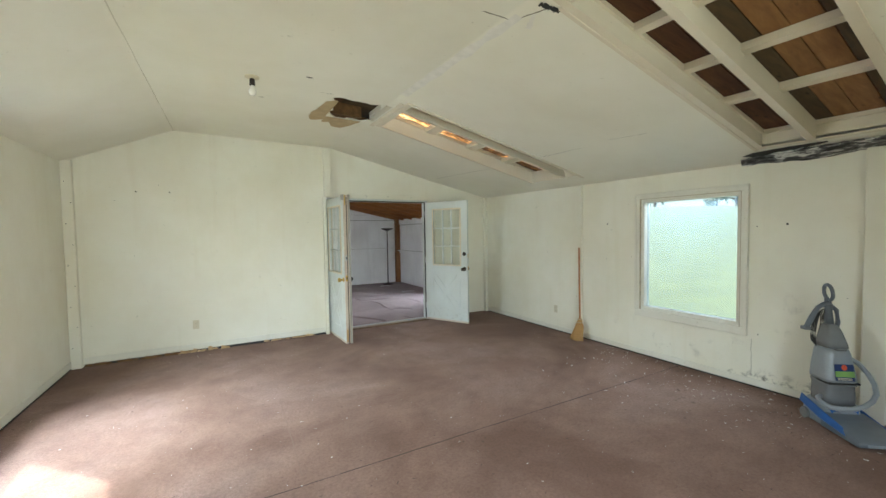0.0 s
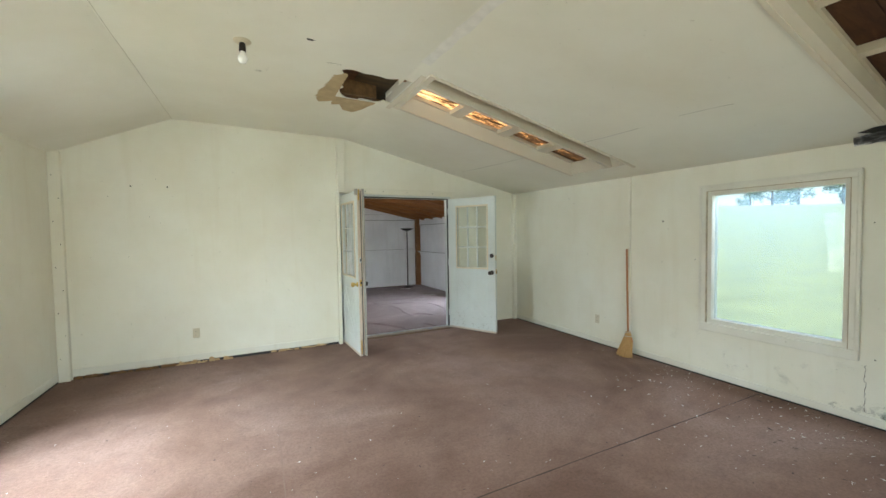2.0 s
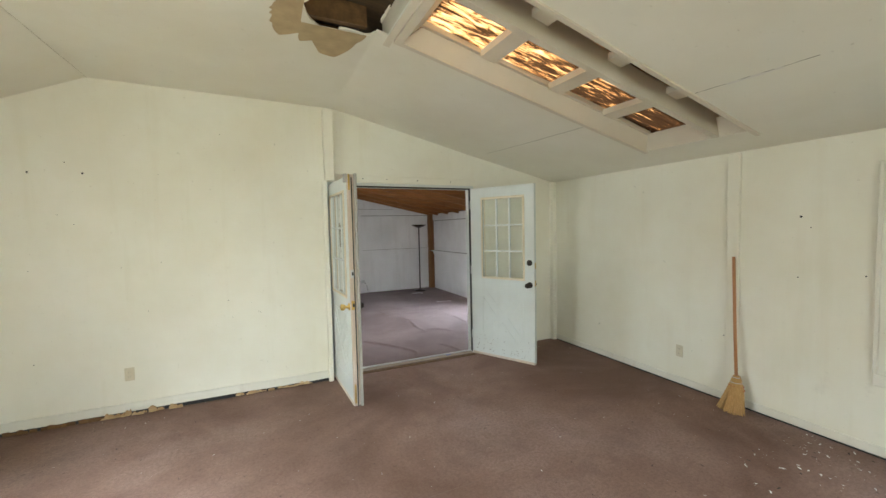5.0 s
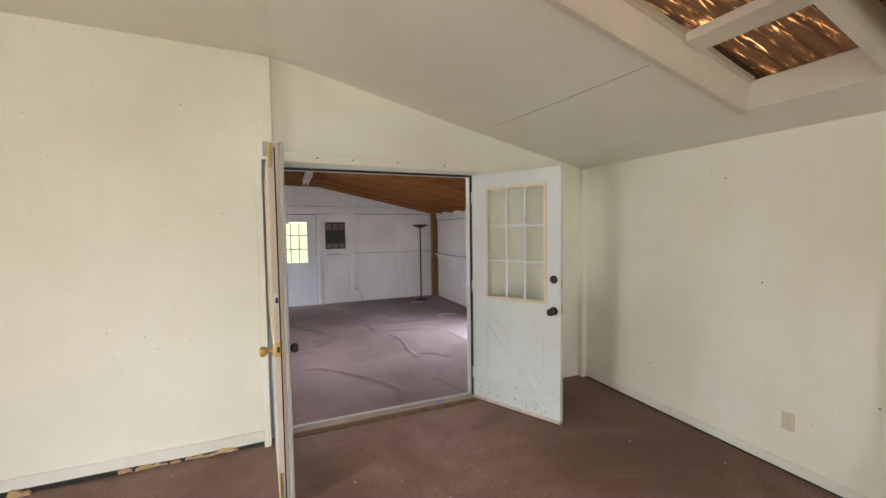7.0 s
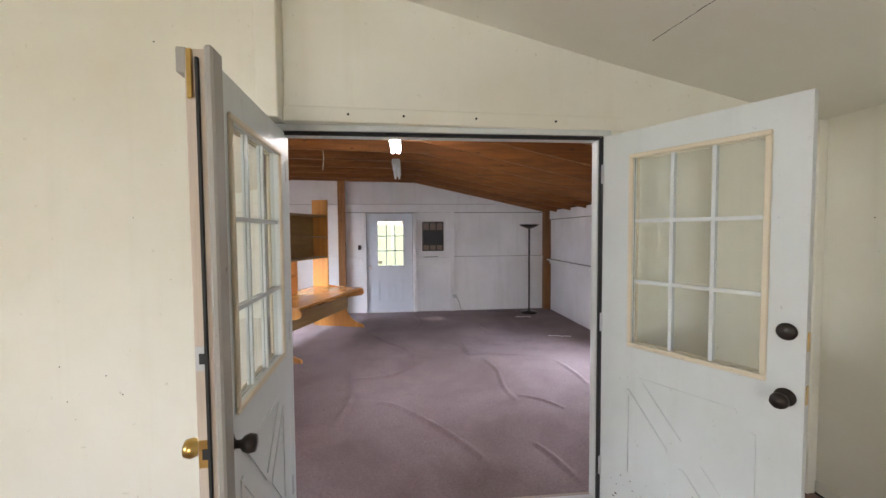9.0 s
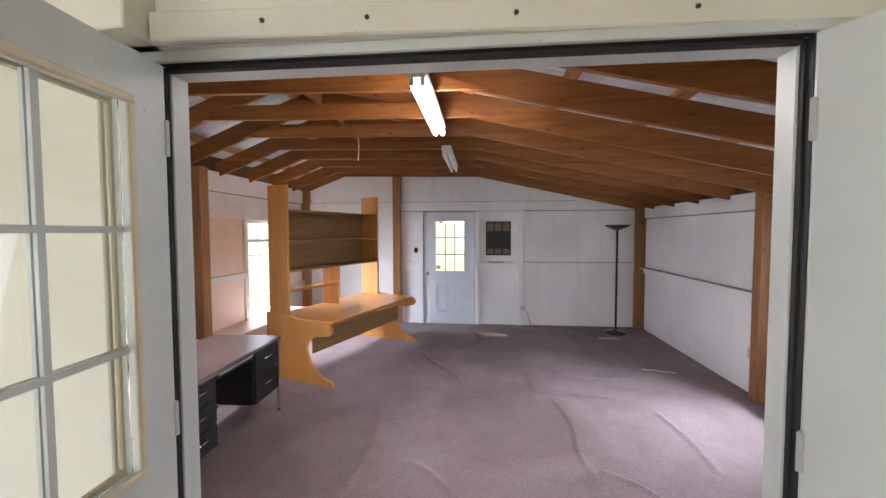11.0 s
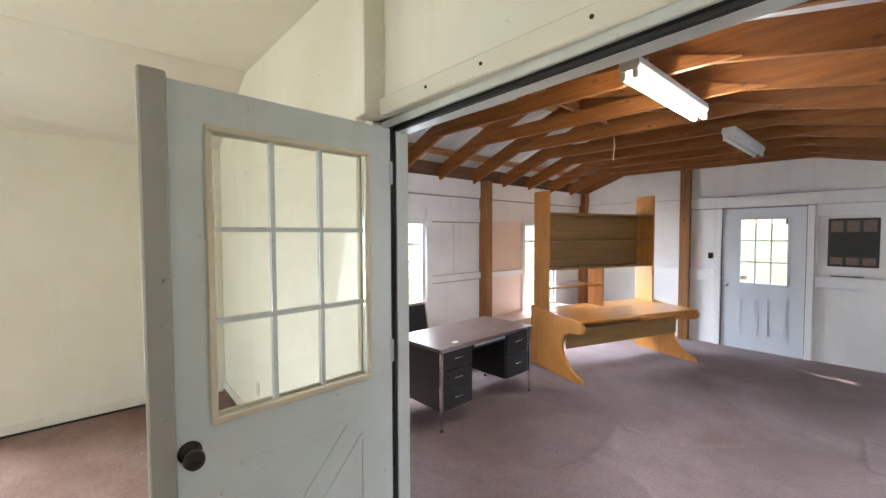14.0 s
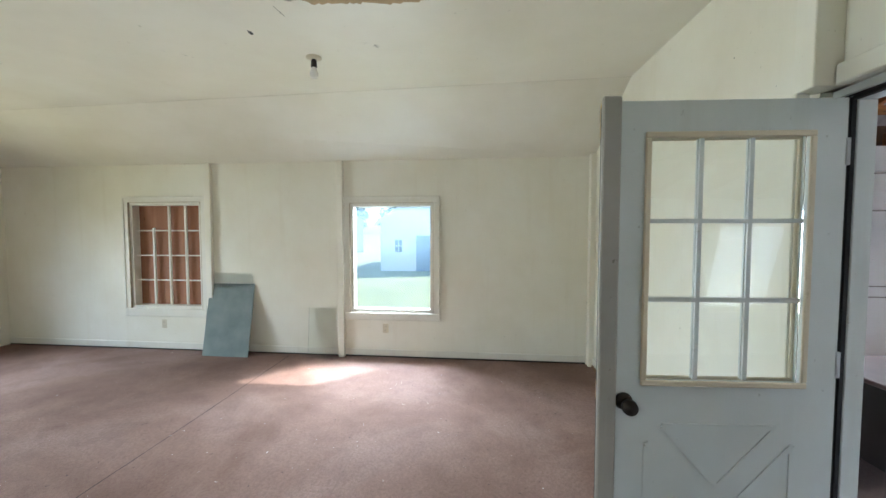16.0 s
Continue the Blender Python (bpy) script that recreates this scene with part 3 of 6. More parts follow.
for k in range(1, 4):
    z = WIN_B[2] + 0.04 + (WIN_B[3] - WIN_B[2] - 0.08) * k / 4
    part("muntin", bx(XL - 0.078, XL - 0.058, WIN_B[0] + 0.04, WIN_B[1] - 0.04, z - 0.008, z + 0.008), TRIM, wb)

# ---------------------------------------------------------------- posts, baseboards, door casing
def board(name, a, label, material=None, bevel=0.005):
    return structure(name, bx(*a), material or CREAM, label, "trim", bevel)


bm = bmesh.new()
box(bm, 0.918, 0.9645, YL - 0.05, YL, 0.0, OZ + 0.03)
box(bm, 0.945, 1.041, YP - 0.17, YP, OZ + 0.03, 2.80)
structure("trim_post_partition", bm, CREAM, "painted post standing proud of the partition", "trim", 0.004)
board("trim_corner_post_west", (XL, XL + 0.10, YL - 0.06, YL, 0.0, 2.42), "painted corner post with old nail holes")
board("trim_corner_post_east", (XR - 0.06, XR, YP - 0.07, YP, 0.0, 2.165), "painted corner post")
board("trim_post_west_a", (XL, XL + 0.055, 3.225, 3.30, 0.0, 2.40), "painted post strip beside the window")
board("trim_post_west_b", (XL, XL + 0.055, 1.50, 1.58, 0.0, 2.40), "painted post strip beside the boarded window")
board("trim_post_east_a", (XR - 0.035, XR, 4.02, 4.11, 0.0, 2.14), "painted post strip behind the broom")
board("trim_post_east_b", (XR - 0.055, XR, 1.12, 1.26, 0.0, 2.12), "painted post strip with bolt heads")
board("baseboard_east", (XR - 0.014, XR, Y0, 4.02, 0.014, 0.080), "low painted baseboard", TRIM)
board("baseboard_east_b", (XR - 0.014, XR, 4.11, YP - 0.07, 0.014, 0.080), "low painted baseboard", TRIM)
# Black strips paint the shade in the gaps below the side baseboards.
board("baseboard_shade_east", (XR - 0.008, XR - 0.001, Y0, YP - 0.07, 0.001, 0.0165), "black strip painting the shade in the gap under the baseboard", DARK, 0)
board("baseboard_west", (XL, XL + 0.012, Y0, 1.50, 0.016, 0.10), "low painted baseboard lifted off the carpet", TRIM)
board("baseboard_west_b", (XL, XL + 0.012, 1.58, 3.225, 0.016, 0.10), "low painted baseboard lifted off the carpet", TRIM)
board("baseboard_west_c", (XL, XL + 0.012, 3.30, YL - 0.07, 0.020, 0.10), "low painted baseboard lifted off the carpet", TRIM)
board("baseboard_shade_west", (XL + 0.001, XL + 0.006, Y0, YL - 0.07, 0.002, 0.019), "black strip painting the shade in the gap under the baseboard", DARK, 0)
# broken baseboard on the partition: a lifted upper board, splintered wood under it
rng = random.Random(8)
CHIP = wood("splintered_wood", (0.74, 0.56, 0.34), (0.42, 0.24, 0.10), "x", 0.9, 2.0, False, 0.2)
n = 90
xs = [XL + 0.11 + (0.915 - XL - 0.11) * i / n for i in range(n + 1)]
bm = bmesh.new()
lo, hi = [], []
for x in xs:
    frayed = max(0.0, 1 - abs(x + 0.45) / 0.8)
    lo.append((x, 0.030 + 0.030 * frayed + 0.006 * noise.noise(Vector((x * 6, 0, 0))) + rng.uniform(0, 0.003)))
    hi.append((x, 0.108 + 0.004 * noise.noise(Vector((x * 4, 5, 0)))))
prism(bm, lo + hi[::-1], YL - 0.016, YL - 0.001)
structure("baseboard_partition", bm, TRIM, "broken painted baseboard peeling off the partition")


def splinters(name, xa, xb, z_low, z_high, rough, out, material, seed, label):
    """Torn wood along the foot of the wall: a ragged strip of lumps, each a few centimetres long."""
    bm = bmesh.new()
    rng = random.Random(seed)
    x = xa
    while x < xb:
        w = rng.uniform(0.015, 0.06)
        if rng.random() < 0.14:                # a lump has fallen out
            x += w * 0.6
            continue
        top = z_high + rng.uniform(-rough, rough)
        bot = z_low + rng.uniform(0, rough * 0.6)
        d = out + rng.uniform(-0.004, 0.008)
        n = 5
        crown = [(x + w * i / n, max(bot + 0.004, top - rough * 0.7 * (2 * i / n - 1) ** 2 + rng.uniform(-0.3, 0.3) * rough)) for i in range(n + 1)]
        prism(bm, [(x, bot)] + crown + [(x + w, bot)], YL - 0.016 - d, YL - 0.0165)
        x += w * rng.uniform(0.8, 1.05)
    return structure(name, bm, material, label)


CHIP_DARK = wood("rotten_board", (0.30, 0.155, 0.06), (0.12, 0.06, 0.025), "x", 0.95, 2.0, False, 0.5)
splinters("trim_rotten_board", XL + 0.11, -0.95, 0.0, 0.032, 0.008, 0.004, CHIP_DARK, 3, "brown rotten board under the lifted baseboard")
splinters("trim_splintered_wood", -0.98, -0.42, 0.0, 0.036, 0.020, 0.010, CHIP, 4, "splintered bare wood along the foot of the wall")
splinters("trim_splintered_wood_b", 0.05, 0.72, 0.004, 0.030, 0.012, 0.005, CHIP, 5, "splintered bare wood along the foot of the wall")
structure("trim_gap_partition", bx(XL + 0.11, 0.915, YL - 0.006, YL - 0.0005, 0.001, 0.03), DARK, "dark open gap at the foot of the wall")

# door frame
fr = thing("door_frame", pose(0, 0, 0), "grey-white double door frame with black weather seal", "door frame", kind="structure")
JY0, JY1 = YP - 0.045, YQ + 0.01
part("jamb", bx(OX0 - 0.02, OX0 + 0.018, JY0, JY1, F2, OZ), DOORP, fr, bevel=0.003)
part("jamb", bx(OX1 - 0.018, OX1 + 0.02, JY0, JY1, F2, OZ), DOORP, fr, bevel=0.003)
part("head", bx(OX0 - 0.02, OX1 + 0.02, JY0, JY1, OZ, OZ + 0.03), DOORP, fr, bevel=0.003)
part("stop", bx(OX0 + 0.018, OX0 + 0.032, JY0 + 0.05, JY1, F2, OZ - 0.014), DOORP, fr, bevel=0.002)
part("stop", bx(OX1 - 0.032, OX1 - 0.018, JY0 + 0.05, JY1, F2, OZ - 0.014), DOORP, fr, bevel=0.002)
part("stop", bx(OX0 + 0.018, OX1 - 0.018, JY0 + 0.05, JY1, OZ - 0.014, OZ), DOORP, fr, bevel=0.002)
part("weather_seal", bx(OX0 + 0.0185, OX0 + 0.026, JY0 + 0.034, JY0 + 0.049, 0.02, OZ - 0.002), DARK, fr, "black rubber weather seal")
part("weather_seal", bx(OX1 - 0.026, OX1 - 0.0185, JY0 + 0.034, JY0 + 0.049, 0.02, OZ - 0.002), DARK, fr, "black rubber weather seal")
part("weather_seal", bx(OX0 + 0.032, OX1 - 0.032, JY0 + 0.030, JY0 + 0.049, OZ - 0.014, OZ - 0.001), DARK, fr, "black rubber weather seal")
for a in ((OX0 + 0.0182, OX0 + 0.0198, JY0 + 0.010, JY0 + 0.033, 0.02, OZ - 0.002), (OX1 - 0.0198, OX1 - 0.0182, JY0 + 0.012, JY0 + 0.033, 0.02, OZ - 0.002), (OX0 + 0.020, OX1 - 0.020, JY0 + 0.012, JY0 + 0.029, OZ - 0.0016, OZ - 0.0002)):
    part("weather_seal", bx(*a), DARK, fr, "wide black rubber seal strip, torn and dusty")
bm = bx(1.044, OX1 + 0.105, YP - 0.03, YP - 0.001, OZ + 0.03, OZ + 0.105)
for v in bm.verts:
    v.co.y -= 0.0425 * (OX1 + 0.02 - v.co.x)
part("head_casing", bm, CREAM, fr, "cream head board with nails", bevel=0.005)
part("side_casing", bx(OX1 + 0.0205, OX1 + 0.085, YP - 0.022, YP - 0.001, 0.0, OZ + 0.03), CREAM, fr, bevel=0.004)
SILLW = wood("worn_threshold", (0.40, 0.34, 0.28), (0.24, 0.19, 0.15), "x", 0.7, 1.0, False, 0.1)
part("threshold", bx(OX0 + 0.018, OX1 - 0.018, JY0 - 0.01, JY1 + 0.01, F2 + 0.01, 0.012), SILLW, fr, "worn wooden threshold", bevel=0.005)
part("threshold_lip", bx(OX0 + 0.018, OX1 - 0.018, JY0 - 0.075, JY0 - 0.0105, -0.002, 0.006), ROT, fr, "dark dirty lip of the threshold")
BLUE_TAPE = plain("blue_tape", (0.05, 0.12, 0.42), 0.6)
part("tape_strip", bx(1.47, 2.34, 6.402, 6.410, 0.0125, 0.0135), BLUE_TAPE, fr, "strip of blue tape")
part("tape_strip", bx(2.33, 2.39, 6.355, 6.425, 0.0125, 0.0137), BLUE_TAPE, fr, "strip of blue tape")
part("threshold_strip", bx(OX0 + 0.03, OX1 - 0.03, JY0 + 0.06, JY0 + 0.085, 0.0125, 0.022), GREY, fr, "dull metal threshold strip")
for x in (1.35, 1.62, 1.99, 2.42):
    bm = bmesh.new()
    lathe(bm, [(0.006, 0), (0.006, 0.004), (0.0, 0.005)], 8, pose(x, YP - 0.0305 - 0.0425 * (OX1 + 0.02 - x), OZ + 0.07, 90))
    part("nail_head", bm, DARK, fr)


# ---------------------------------------------------------------- double doors
def half_lite_door(name, m, width, label, astragal):
    """Hinge edge at the origin, width along +x, thickness round y = 0."""
    d = thing(name, m, label, "door", kind="structure")
    H, T = 2.045, 0.022
    L0, L1, G0, G1 = 0.160, 0.712, 0.968, 1.918
    if astragal:
        L0, L1 = 0.122, 0.715
    bm = bmesh.new()
    z0 = 0.03
    for a in ((0, width, z0, G0), (0, width, G1, H), (0, L0, G0, G1), (L1, width, G0, G1)):
        box(bm, a[0], a[1], -T, T, a[2], a[3])
    part("slab", bm, DOORP, d)
    for s in (-1, 1):
        ya, yb = sorted((s * T, s * (T + 0.013)))
        c = 0.022
        for a in ((L0 - 0.01, L1 + 0.01, G1 - c + 0.01, G1 + 0.01), (L0 - 0.01, L1 + 0.01, G0 - 0.01, G0 + c - 0.01), (L0 - 0.01, L0 + c - 0.01, G0 + c - 0.01, G1 - c + 0.01), (L1 - c + 0.01, L1 + 0.01, G0 + c - 0.01, G1 - c + 0.01)):
            part("glazing_frame", bx(a[0], a[1], ya, yb, a[2], a[3]), BEAD, d, "yellowed cream glazing frame", bevel=0.004)
        # crossbuck mouldings pressed into the lower panel
        ya, yb = sorted((s * T, s * (T + 0.0035)))
        px0, px1, pz0, pz1 = 0.15, width - 0.15, 0.20, 0.80
        cxm, czm = (px0 + px1) / 2, (pz0 + pz1) / 2
        bm = bmesh.new()
        for tri in (((px0 + 0.06, pz1), (px1 - 0.06, pz1), (cxm, czm + 0.06)), ((px0 + 0.06, pz0), (px1 - 0.06, pz0), (cxm, czm - 0.06)),
                    ((px0, pz0 + 0.07), (px0, pz1 - 0.07), (cxm - 0.07, czm)), ((px1, pz0 + 0.07), (px1, pz1 - 0.07), (cxm + 0.07, czm))):
            gx_, gz_ = sum(p[0] for p in tri) / 3, sum(p[1] for p in tri) / 3
            for (a0, a1), (b0, b1) in zip(tri, tri[1:] + tri[:1]):
                u = Vector((b0 - a0, 0, b1 - a1))
                w = Vector((u.z, 0, -u.x)).normalized() * 0.010
                vs = []
                for yy in (s * T, s * (T + 0.005)):
                    vs.append([bm.verts.new((p[0], yy, p[1])) for p in ((a0 - w.x, a1 - w.z), (b0 - w.x, b1 - w.z), (b0 + w.x, b1 + w.z), (a0 + w.x, a1 + w.z))])
                bm.faces.new(vs[1])
                for i in range(4):
                    j = (i + 1) % 4
                    bm.faces.new((vs[0][i], vs[0][j], vs[1][j], vs[1][i]))
        part("crossbuck_moulding", bm, DOORP, d)
    g = part("pane", bx(L0 + 0.005, L1 - 0.005, -0.003, 0.003, G0 + 0.005, G1 - 0.005), GLASS, d)
    g.visible_shadow = False
    iw, ih = (L1 - L0 - 0.04) / 3, (G1 - G0 - 0.04) / 3
    for s in (-1, 1):
        ya, yb = sorted((s * 0.004, s * 0.013))
        for k in (1, 2):
            x = L0 + 0.02 + iw * k
            part("muntin", bx(x - 0.008, x + 0.008, ya, yb, G0 + 0.012, G1 - 0.012), DOORP, d)
            z = G0 + 0.02 + ih * k
            part("muntin", bx(L0 + 0.012, L1 - 0.012, ya, yb + s * 0.001 if s > 0 else yb, z - 0.008, z + 0.008), DOORP, d)
    part("bottom_sweep", bx(0.0, width, -T - 0.004, T + 0.004, 0.012, 0.04), WOODRAW, d, "worn bare wood bottom sweep", bevel=0.003)

    def knob(x, z, s, material, label, dead=False):
        bm = bmesh.new()
        mm = pose(x, s * T, z, -90 * s)
        if dead:
            lathe(bm, [(0.032, 0), (0.033, 0.008), (0.028, 0.016), (0.014, 0.020), (0.0, 0.021)], 20, mm)
        else:
            lathe(bm, [(0.034, 0), (0.034, 0.006), (0.022, 0.012), (0.013, 0.02), (0.013, 0.035), (0.024, 0.044), (0.030, 0.06), (0.026, 0.078), (0.0, 0.082)], 20, mm)
        part("deadbolt" if dead else "door_knob", bm, material, d, label, smooth=True)
    return d, knob, T, H


HL = (1.008, 6.33)
dl, knob, T, H = half_lite_door("door_1", pose(HL[0], HL[1], 0, 0, 0, -87.0), 0.845, "open white half-glazed door, paint grimy and grey", True)
knob(0.785, 0.895, 1, BLACKM, "dark bronze knob")
knob(0.785, 0.895, -1, BRASS, "worn brass knob")
part("edge_strip", bx(0.845, 0.872, -T - 0.006, T + 0.006, 0.03, H + 0.006), WOODRAW, dl, "bare pinkish wooden edge strip", bevel=0.003)
part("astragal", bx(0.872, 0.884, 0.003, 0.010, 0.02, H - 0.02), DARK, dl, "black rubber seal strip")
part("astragal_cover", bx(0.822, 0.892, T + 0.0065, T + 0.03, 0.02, H + 0.012), GRIME, dl, "grimy grey cover strip", bevel=0.006)
part("flush_bolt", bx(0.8725, 0.879, -0.022, -0.006, H - 0.13, H + 0.005), BRASS, dl, "brass flush bolt", bevel=0.003)
part("flush_bolt", bx(0.8725, 0.879, -0.022, -0.006, 0.05, 0.22), BRASS, dl, "brass flush bolt", bevel=0.003)
part("strike_plate", bx(0.8725, 0.876, -0.024, 0.006, 1.16, 1.23), GREY, dl, "grey steel strike plate")
part("strike_hole", bx(0.876, 0.878, -0.014, 0.0, 1.18, 1.21), DARK, dl)
part("strike_plate", bx(0.8725, 0.876, -0.024, 0.006, 0.88, 0.96), BRASS, dl, "brass strike plate")
part("strike_hole", bx(0.876, 0.878, -0.014, 0.0, 0.905, 0.935), DARK, dl)
part("top_stop", bx(0.81, 0.872, -0.05, -0.023, H - 0.06, H + 0.01), GRIME, dl, bevel=0.003)
for z in (0.25, 1.05, 1.85):
    part("hinge", bx(-0.012, 0.004, -0.03, 0.026, z - 0.05, z + 0.05), GREY, dl, "dull steel hinge", bevel=0.002)
dr, knob, T, H = half_lite_door("door_2", pose(2.70, 6.325, 0, 0, 0, -62.4), 0.835, "open white half-glazed door with a crossbuck panel", False)
for s in (-1, 1):
    knob(0.78, 1.165, s, BLACKM, "dark bronze deadbolt", True)
    knob(0.78, 0.915, s, BLACKM, "dark bronze knob")
for z in (0.25, 1.05, 1.85):
    part("hinge", bx(-0.012, 0.004, -0.026, 0.03, z - 0.05, z + 0.05), GREY, dr, "dull steel hinge", bevel=0.002)
bm = bmesh.new()
rng = random.Random(17)
for _ in range(60):
    x, z, r = rng.uniform(0.06, 0.80), 0.06 + 0.22 * rng.random() ** 1.6, rng.uniform(0.0015, 0.006)
    bm.faces.new([bm.verts.new((x + 1.2 * r * math.cos(a), -T - 0.0006, z + r * rng.uniform(0.6, 1.1) * math.sin(a))) for a in (i * math.pi / 3.5 for i in range(7))])
part("dirt_specks", bm, plain("door_dirt", (0.16, 0.12, 0.09), 0.9), dr, "dark specks of chipped paint and dirt")
part("latch_plate", bx(0.8355, 0.838, -0.012, 0.012, 0.90, 0.97), BRASS, dr)
part("latch_plate", bx(0.8355, 0.838, -0.012, 0.012, 1.10, 1.17), BRASS, dr)


# ---------------------------------------------------------------- ceiling openings
TW = paint("white_frame_paint", (0.70, 0.645, 0.54), (0.48, 0.43, 0.34), rough=0.55, streak=False)


def on_slope(name, x0, x1, y0, y1, lo, hi, material, parent=None, label="", f=None, bevel=0.0):
    bm = bmesh.new()
    slab(bm, x0, x1, y0, y1, lo, hi, f)
    if parent is None:
        return structure(name, bm, material, label)
    return part(name, bm, material, parent, label)


# skylight slot: trim at the ceiling, sides that splay up to a row of four small panes
sl = thing("roof_light", pose(0, 0, 0), "long painted roof-light recess with brown translucent roof sheet", "roof light", kind="structure")


def sk_board(name, x0, x1, y0, y1, lo, hi, material, parent, label=""):
    bm = bmesh.new()
    slab(bm, x0, x1, y0, y1, lo, hi, None, SKEW, SKEW)
    return part(name, bm, material, parent, label)


def splay(name, low, high, parent):
    """A lining board between two edges, each two points (x, y, height above the ceiling)."""
    bm = bmesh.new()
    q = []
    for x, y, up in (*low, *high[::-1]):
        yy = y + SKEW * (x - 2.4)
        q.append(Vector((x, yy, zc(x, yy) + up)))
    n = (q[1] - q[0]).cross(q[3] - q[0]).normalized() * 0.015
    if n.z < 0:
        n = -n
    a = [bm.verts.new(p) for p in q]
    b = [bm.verts.new(p + n) for p in q]
    bm.faces.new(a)
    bm.faces.new(b[::-1])
    for i in range(4):
        bm.faces.new((a[i], b[i], b[(i + 1) % 4], a[(i + 1) % 4]))
    return part(name, bm, TW, parent)


x0, x1, y0, y1 = SLOT
sk_board("trim_board", x0 - 0.045, x0 + 0.005, y0 - 0.025, y1 + 0.03, -0.016, -0.001, TW, sl)
sk_board("trim_board", x0 + 0.005, x1 + 0.09, y0 - 0.025, y0 + 0.006, -0.014, -0.001, TW, sl)
sk_board("trim_board", x0 + 0.005, x1 + 0.02, y1 - 0.006, y1 + 0.03, -0.012, -0.001, TW, sl)
PX0, PX1, PY0, PY1, PU = 1.345, 3.565, 3.73, 4.485, 0.13
RY0, RY1 = 3.920, 3.967                        # the rafter that parts the two rows of panes
splay("lining", [(x0, y0, 0.0), (x1, y0, 0.0)], [(PX0, PY0, PU + 0.04), (PX1, PY0, PU + 0.04)], sl)
splay("lining", [(x0, y1, 0.0), (x1, y1, 0.0)], [(PX0, PY1 + 0.02, PU - 0.01), (PX1, PY1 + 0.02, PU - 0.01)], sl)
splay("lining", [(x0, y0, 0.0), (x0, y1, 0.0)], [(PX0, PY0, PU), (PX0, PY1 + 0.02, PU)], sl)
splay("lining", [(x1, y0, 0.0), (x1, y1, 0.0)], [(PX1, PY0, PU), (PX1, PY1 + 0.02, PU)], sl)
sk_board("rafter", x0 + 0.006, x1 - 0.002, RY0, RY1, -0.004, PU + 0.045, TW, sl, "painted rafter across the opening")
sk_board("glazing_batten", PX0 - 0.01, PX1 + 0.01, PY1, PY1 + 0.025, PU - 0.006, PU + 0.03, TW, sl)
for x in (1.83, 2.435, 3.02):
    sk_board("cross_bar", x - 0.058, x + 0.058, RY1, PY1, PU - 0.034, PU + 0.01, TW, sl)
    sk_board("cross_bar", x - 0.058, x + 0.058, PY0 - 0.01, RY0, PU - 0.034, PU + 0.01, TW, sl)
FIB, nt, b_ = mat_new("brown_translucent_sheet")
v_ = coords(nt, (1.5, 13, 1))
streaks = noise_fac(nt, v_, 2.8, 9, 0.74, 0.9)
litter = nt.nodes.new("ShaderNodeMath")       # the sheet's colour gets darker towards the eaves
litter.operation = "MULTIPLY_ADD"
sepx = nt.nodes.new("ShaderNodeSeparateXYZ")
nt.links.new(coords(nt), sepx.inputs[0])
litter.inputs[1].default_value = -0.055
nt.links.new(sepx.outputs["X"], litter.inputs[0])
nt.links.new(streaks, litter.inputs[2])
tr = nt.nodes.new("ShaderNodeBsdfTranslucent")
nt.links.new(ramp(nt, litter.outputs[0], [(0.33, (0.030, 0.015, 0.007)), (0.400, (0.10, 0.048, 0.018)), (0.422, (0.66, 0.29, 0.09)), (0.48, (0.98, 0.54, 0.22)), (0.58, (1.0, 0.78, 0.46))]), tr.inputs["Color"])
df = nt.nodes.new("ShaderNodeBsdfDiffuse")
df.inputs["Color"].default_value = (0.16, 0.09, 0.045, 1)
mx = nt.nodes.new("ShaderNodeMixShader")
mx.inputs[0].default_value = 0.82
nt.links.new(df.outputs[0], mx.inputs[1])
nt.links.new(tr.outputs[0], mx.inputs[2])
nt.links.new(mx.outputs[0], nt.nodes["Material Output"].inputs["Surface"])
bm = bmesh.new()
rows = []
for i in range(61):
    y = PY0 - 0.12 + (PY1 - PY0 + 0.22) * i / 60
    rows.append([bm.verts.new((x, y, zc(x, y) + 0.158 + 0.008 * math.sin(2 * math.pi * y / 0.076))) for x in (PX0 - 0.05, PX1 + 0.05)])
for a, b in zip(rows, rows[1:]):
    bm.faces.new((a[0], a[1], b[1], b[0]))
part("roof_sheet", bm, FIB, sl, "stained brown translucent corrugated sheet", smooth=True)

# big opening with painted rafters
bh = thing("ceiling_opening", pose(0, 0, 0), "opened ceiling bay showing white rafters under bare roof boards", "ceiling opening", kind="structure")
x0, x1, y0, y1 = BIG
sk_board("rafter", x0 - 0.1, x1 + 0.05, y1 - 0.045, y1 + 0.005, -0.006, 0.13, TW, bh, "white painted rafter")
sk_board("trim_board", x0, x1 + 0.06, y1 + 0.005, y1 + 0.03, -0.012, -0.001, TW, bh)
sk_board("rafter", x0, x1, 1.398, 1.45, -0.012, 0.13, TW, bh, "white painted rafter")
sk_board("rafter", x0, x1, y0 - 0.05, y0 + 0.004, -0.012, 0.13, TW, bh, "white painted rafter")
sk_board("end_board", x1, x1 + 0.045, y0 - 0.05, y1 - 0.045, -0.008, 0.13, TW, bh)
sk_board("end_board", x0 - 0.02, x0 + 0.02, y0 + 0.004, 1.398, 0.0, 0.13, TW, bh)
sk_board("end_board", x0 - 0.02, x0 + 0.02, 1.45, y1 - 0.045, 0.0, 0.13, TW, bh)
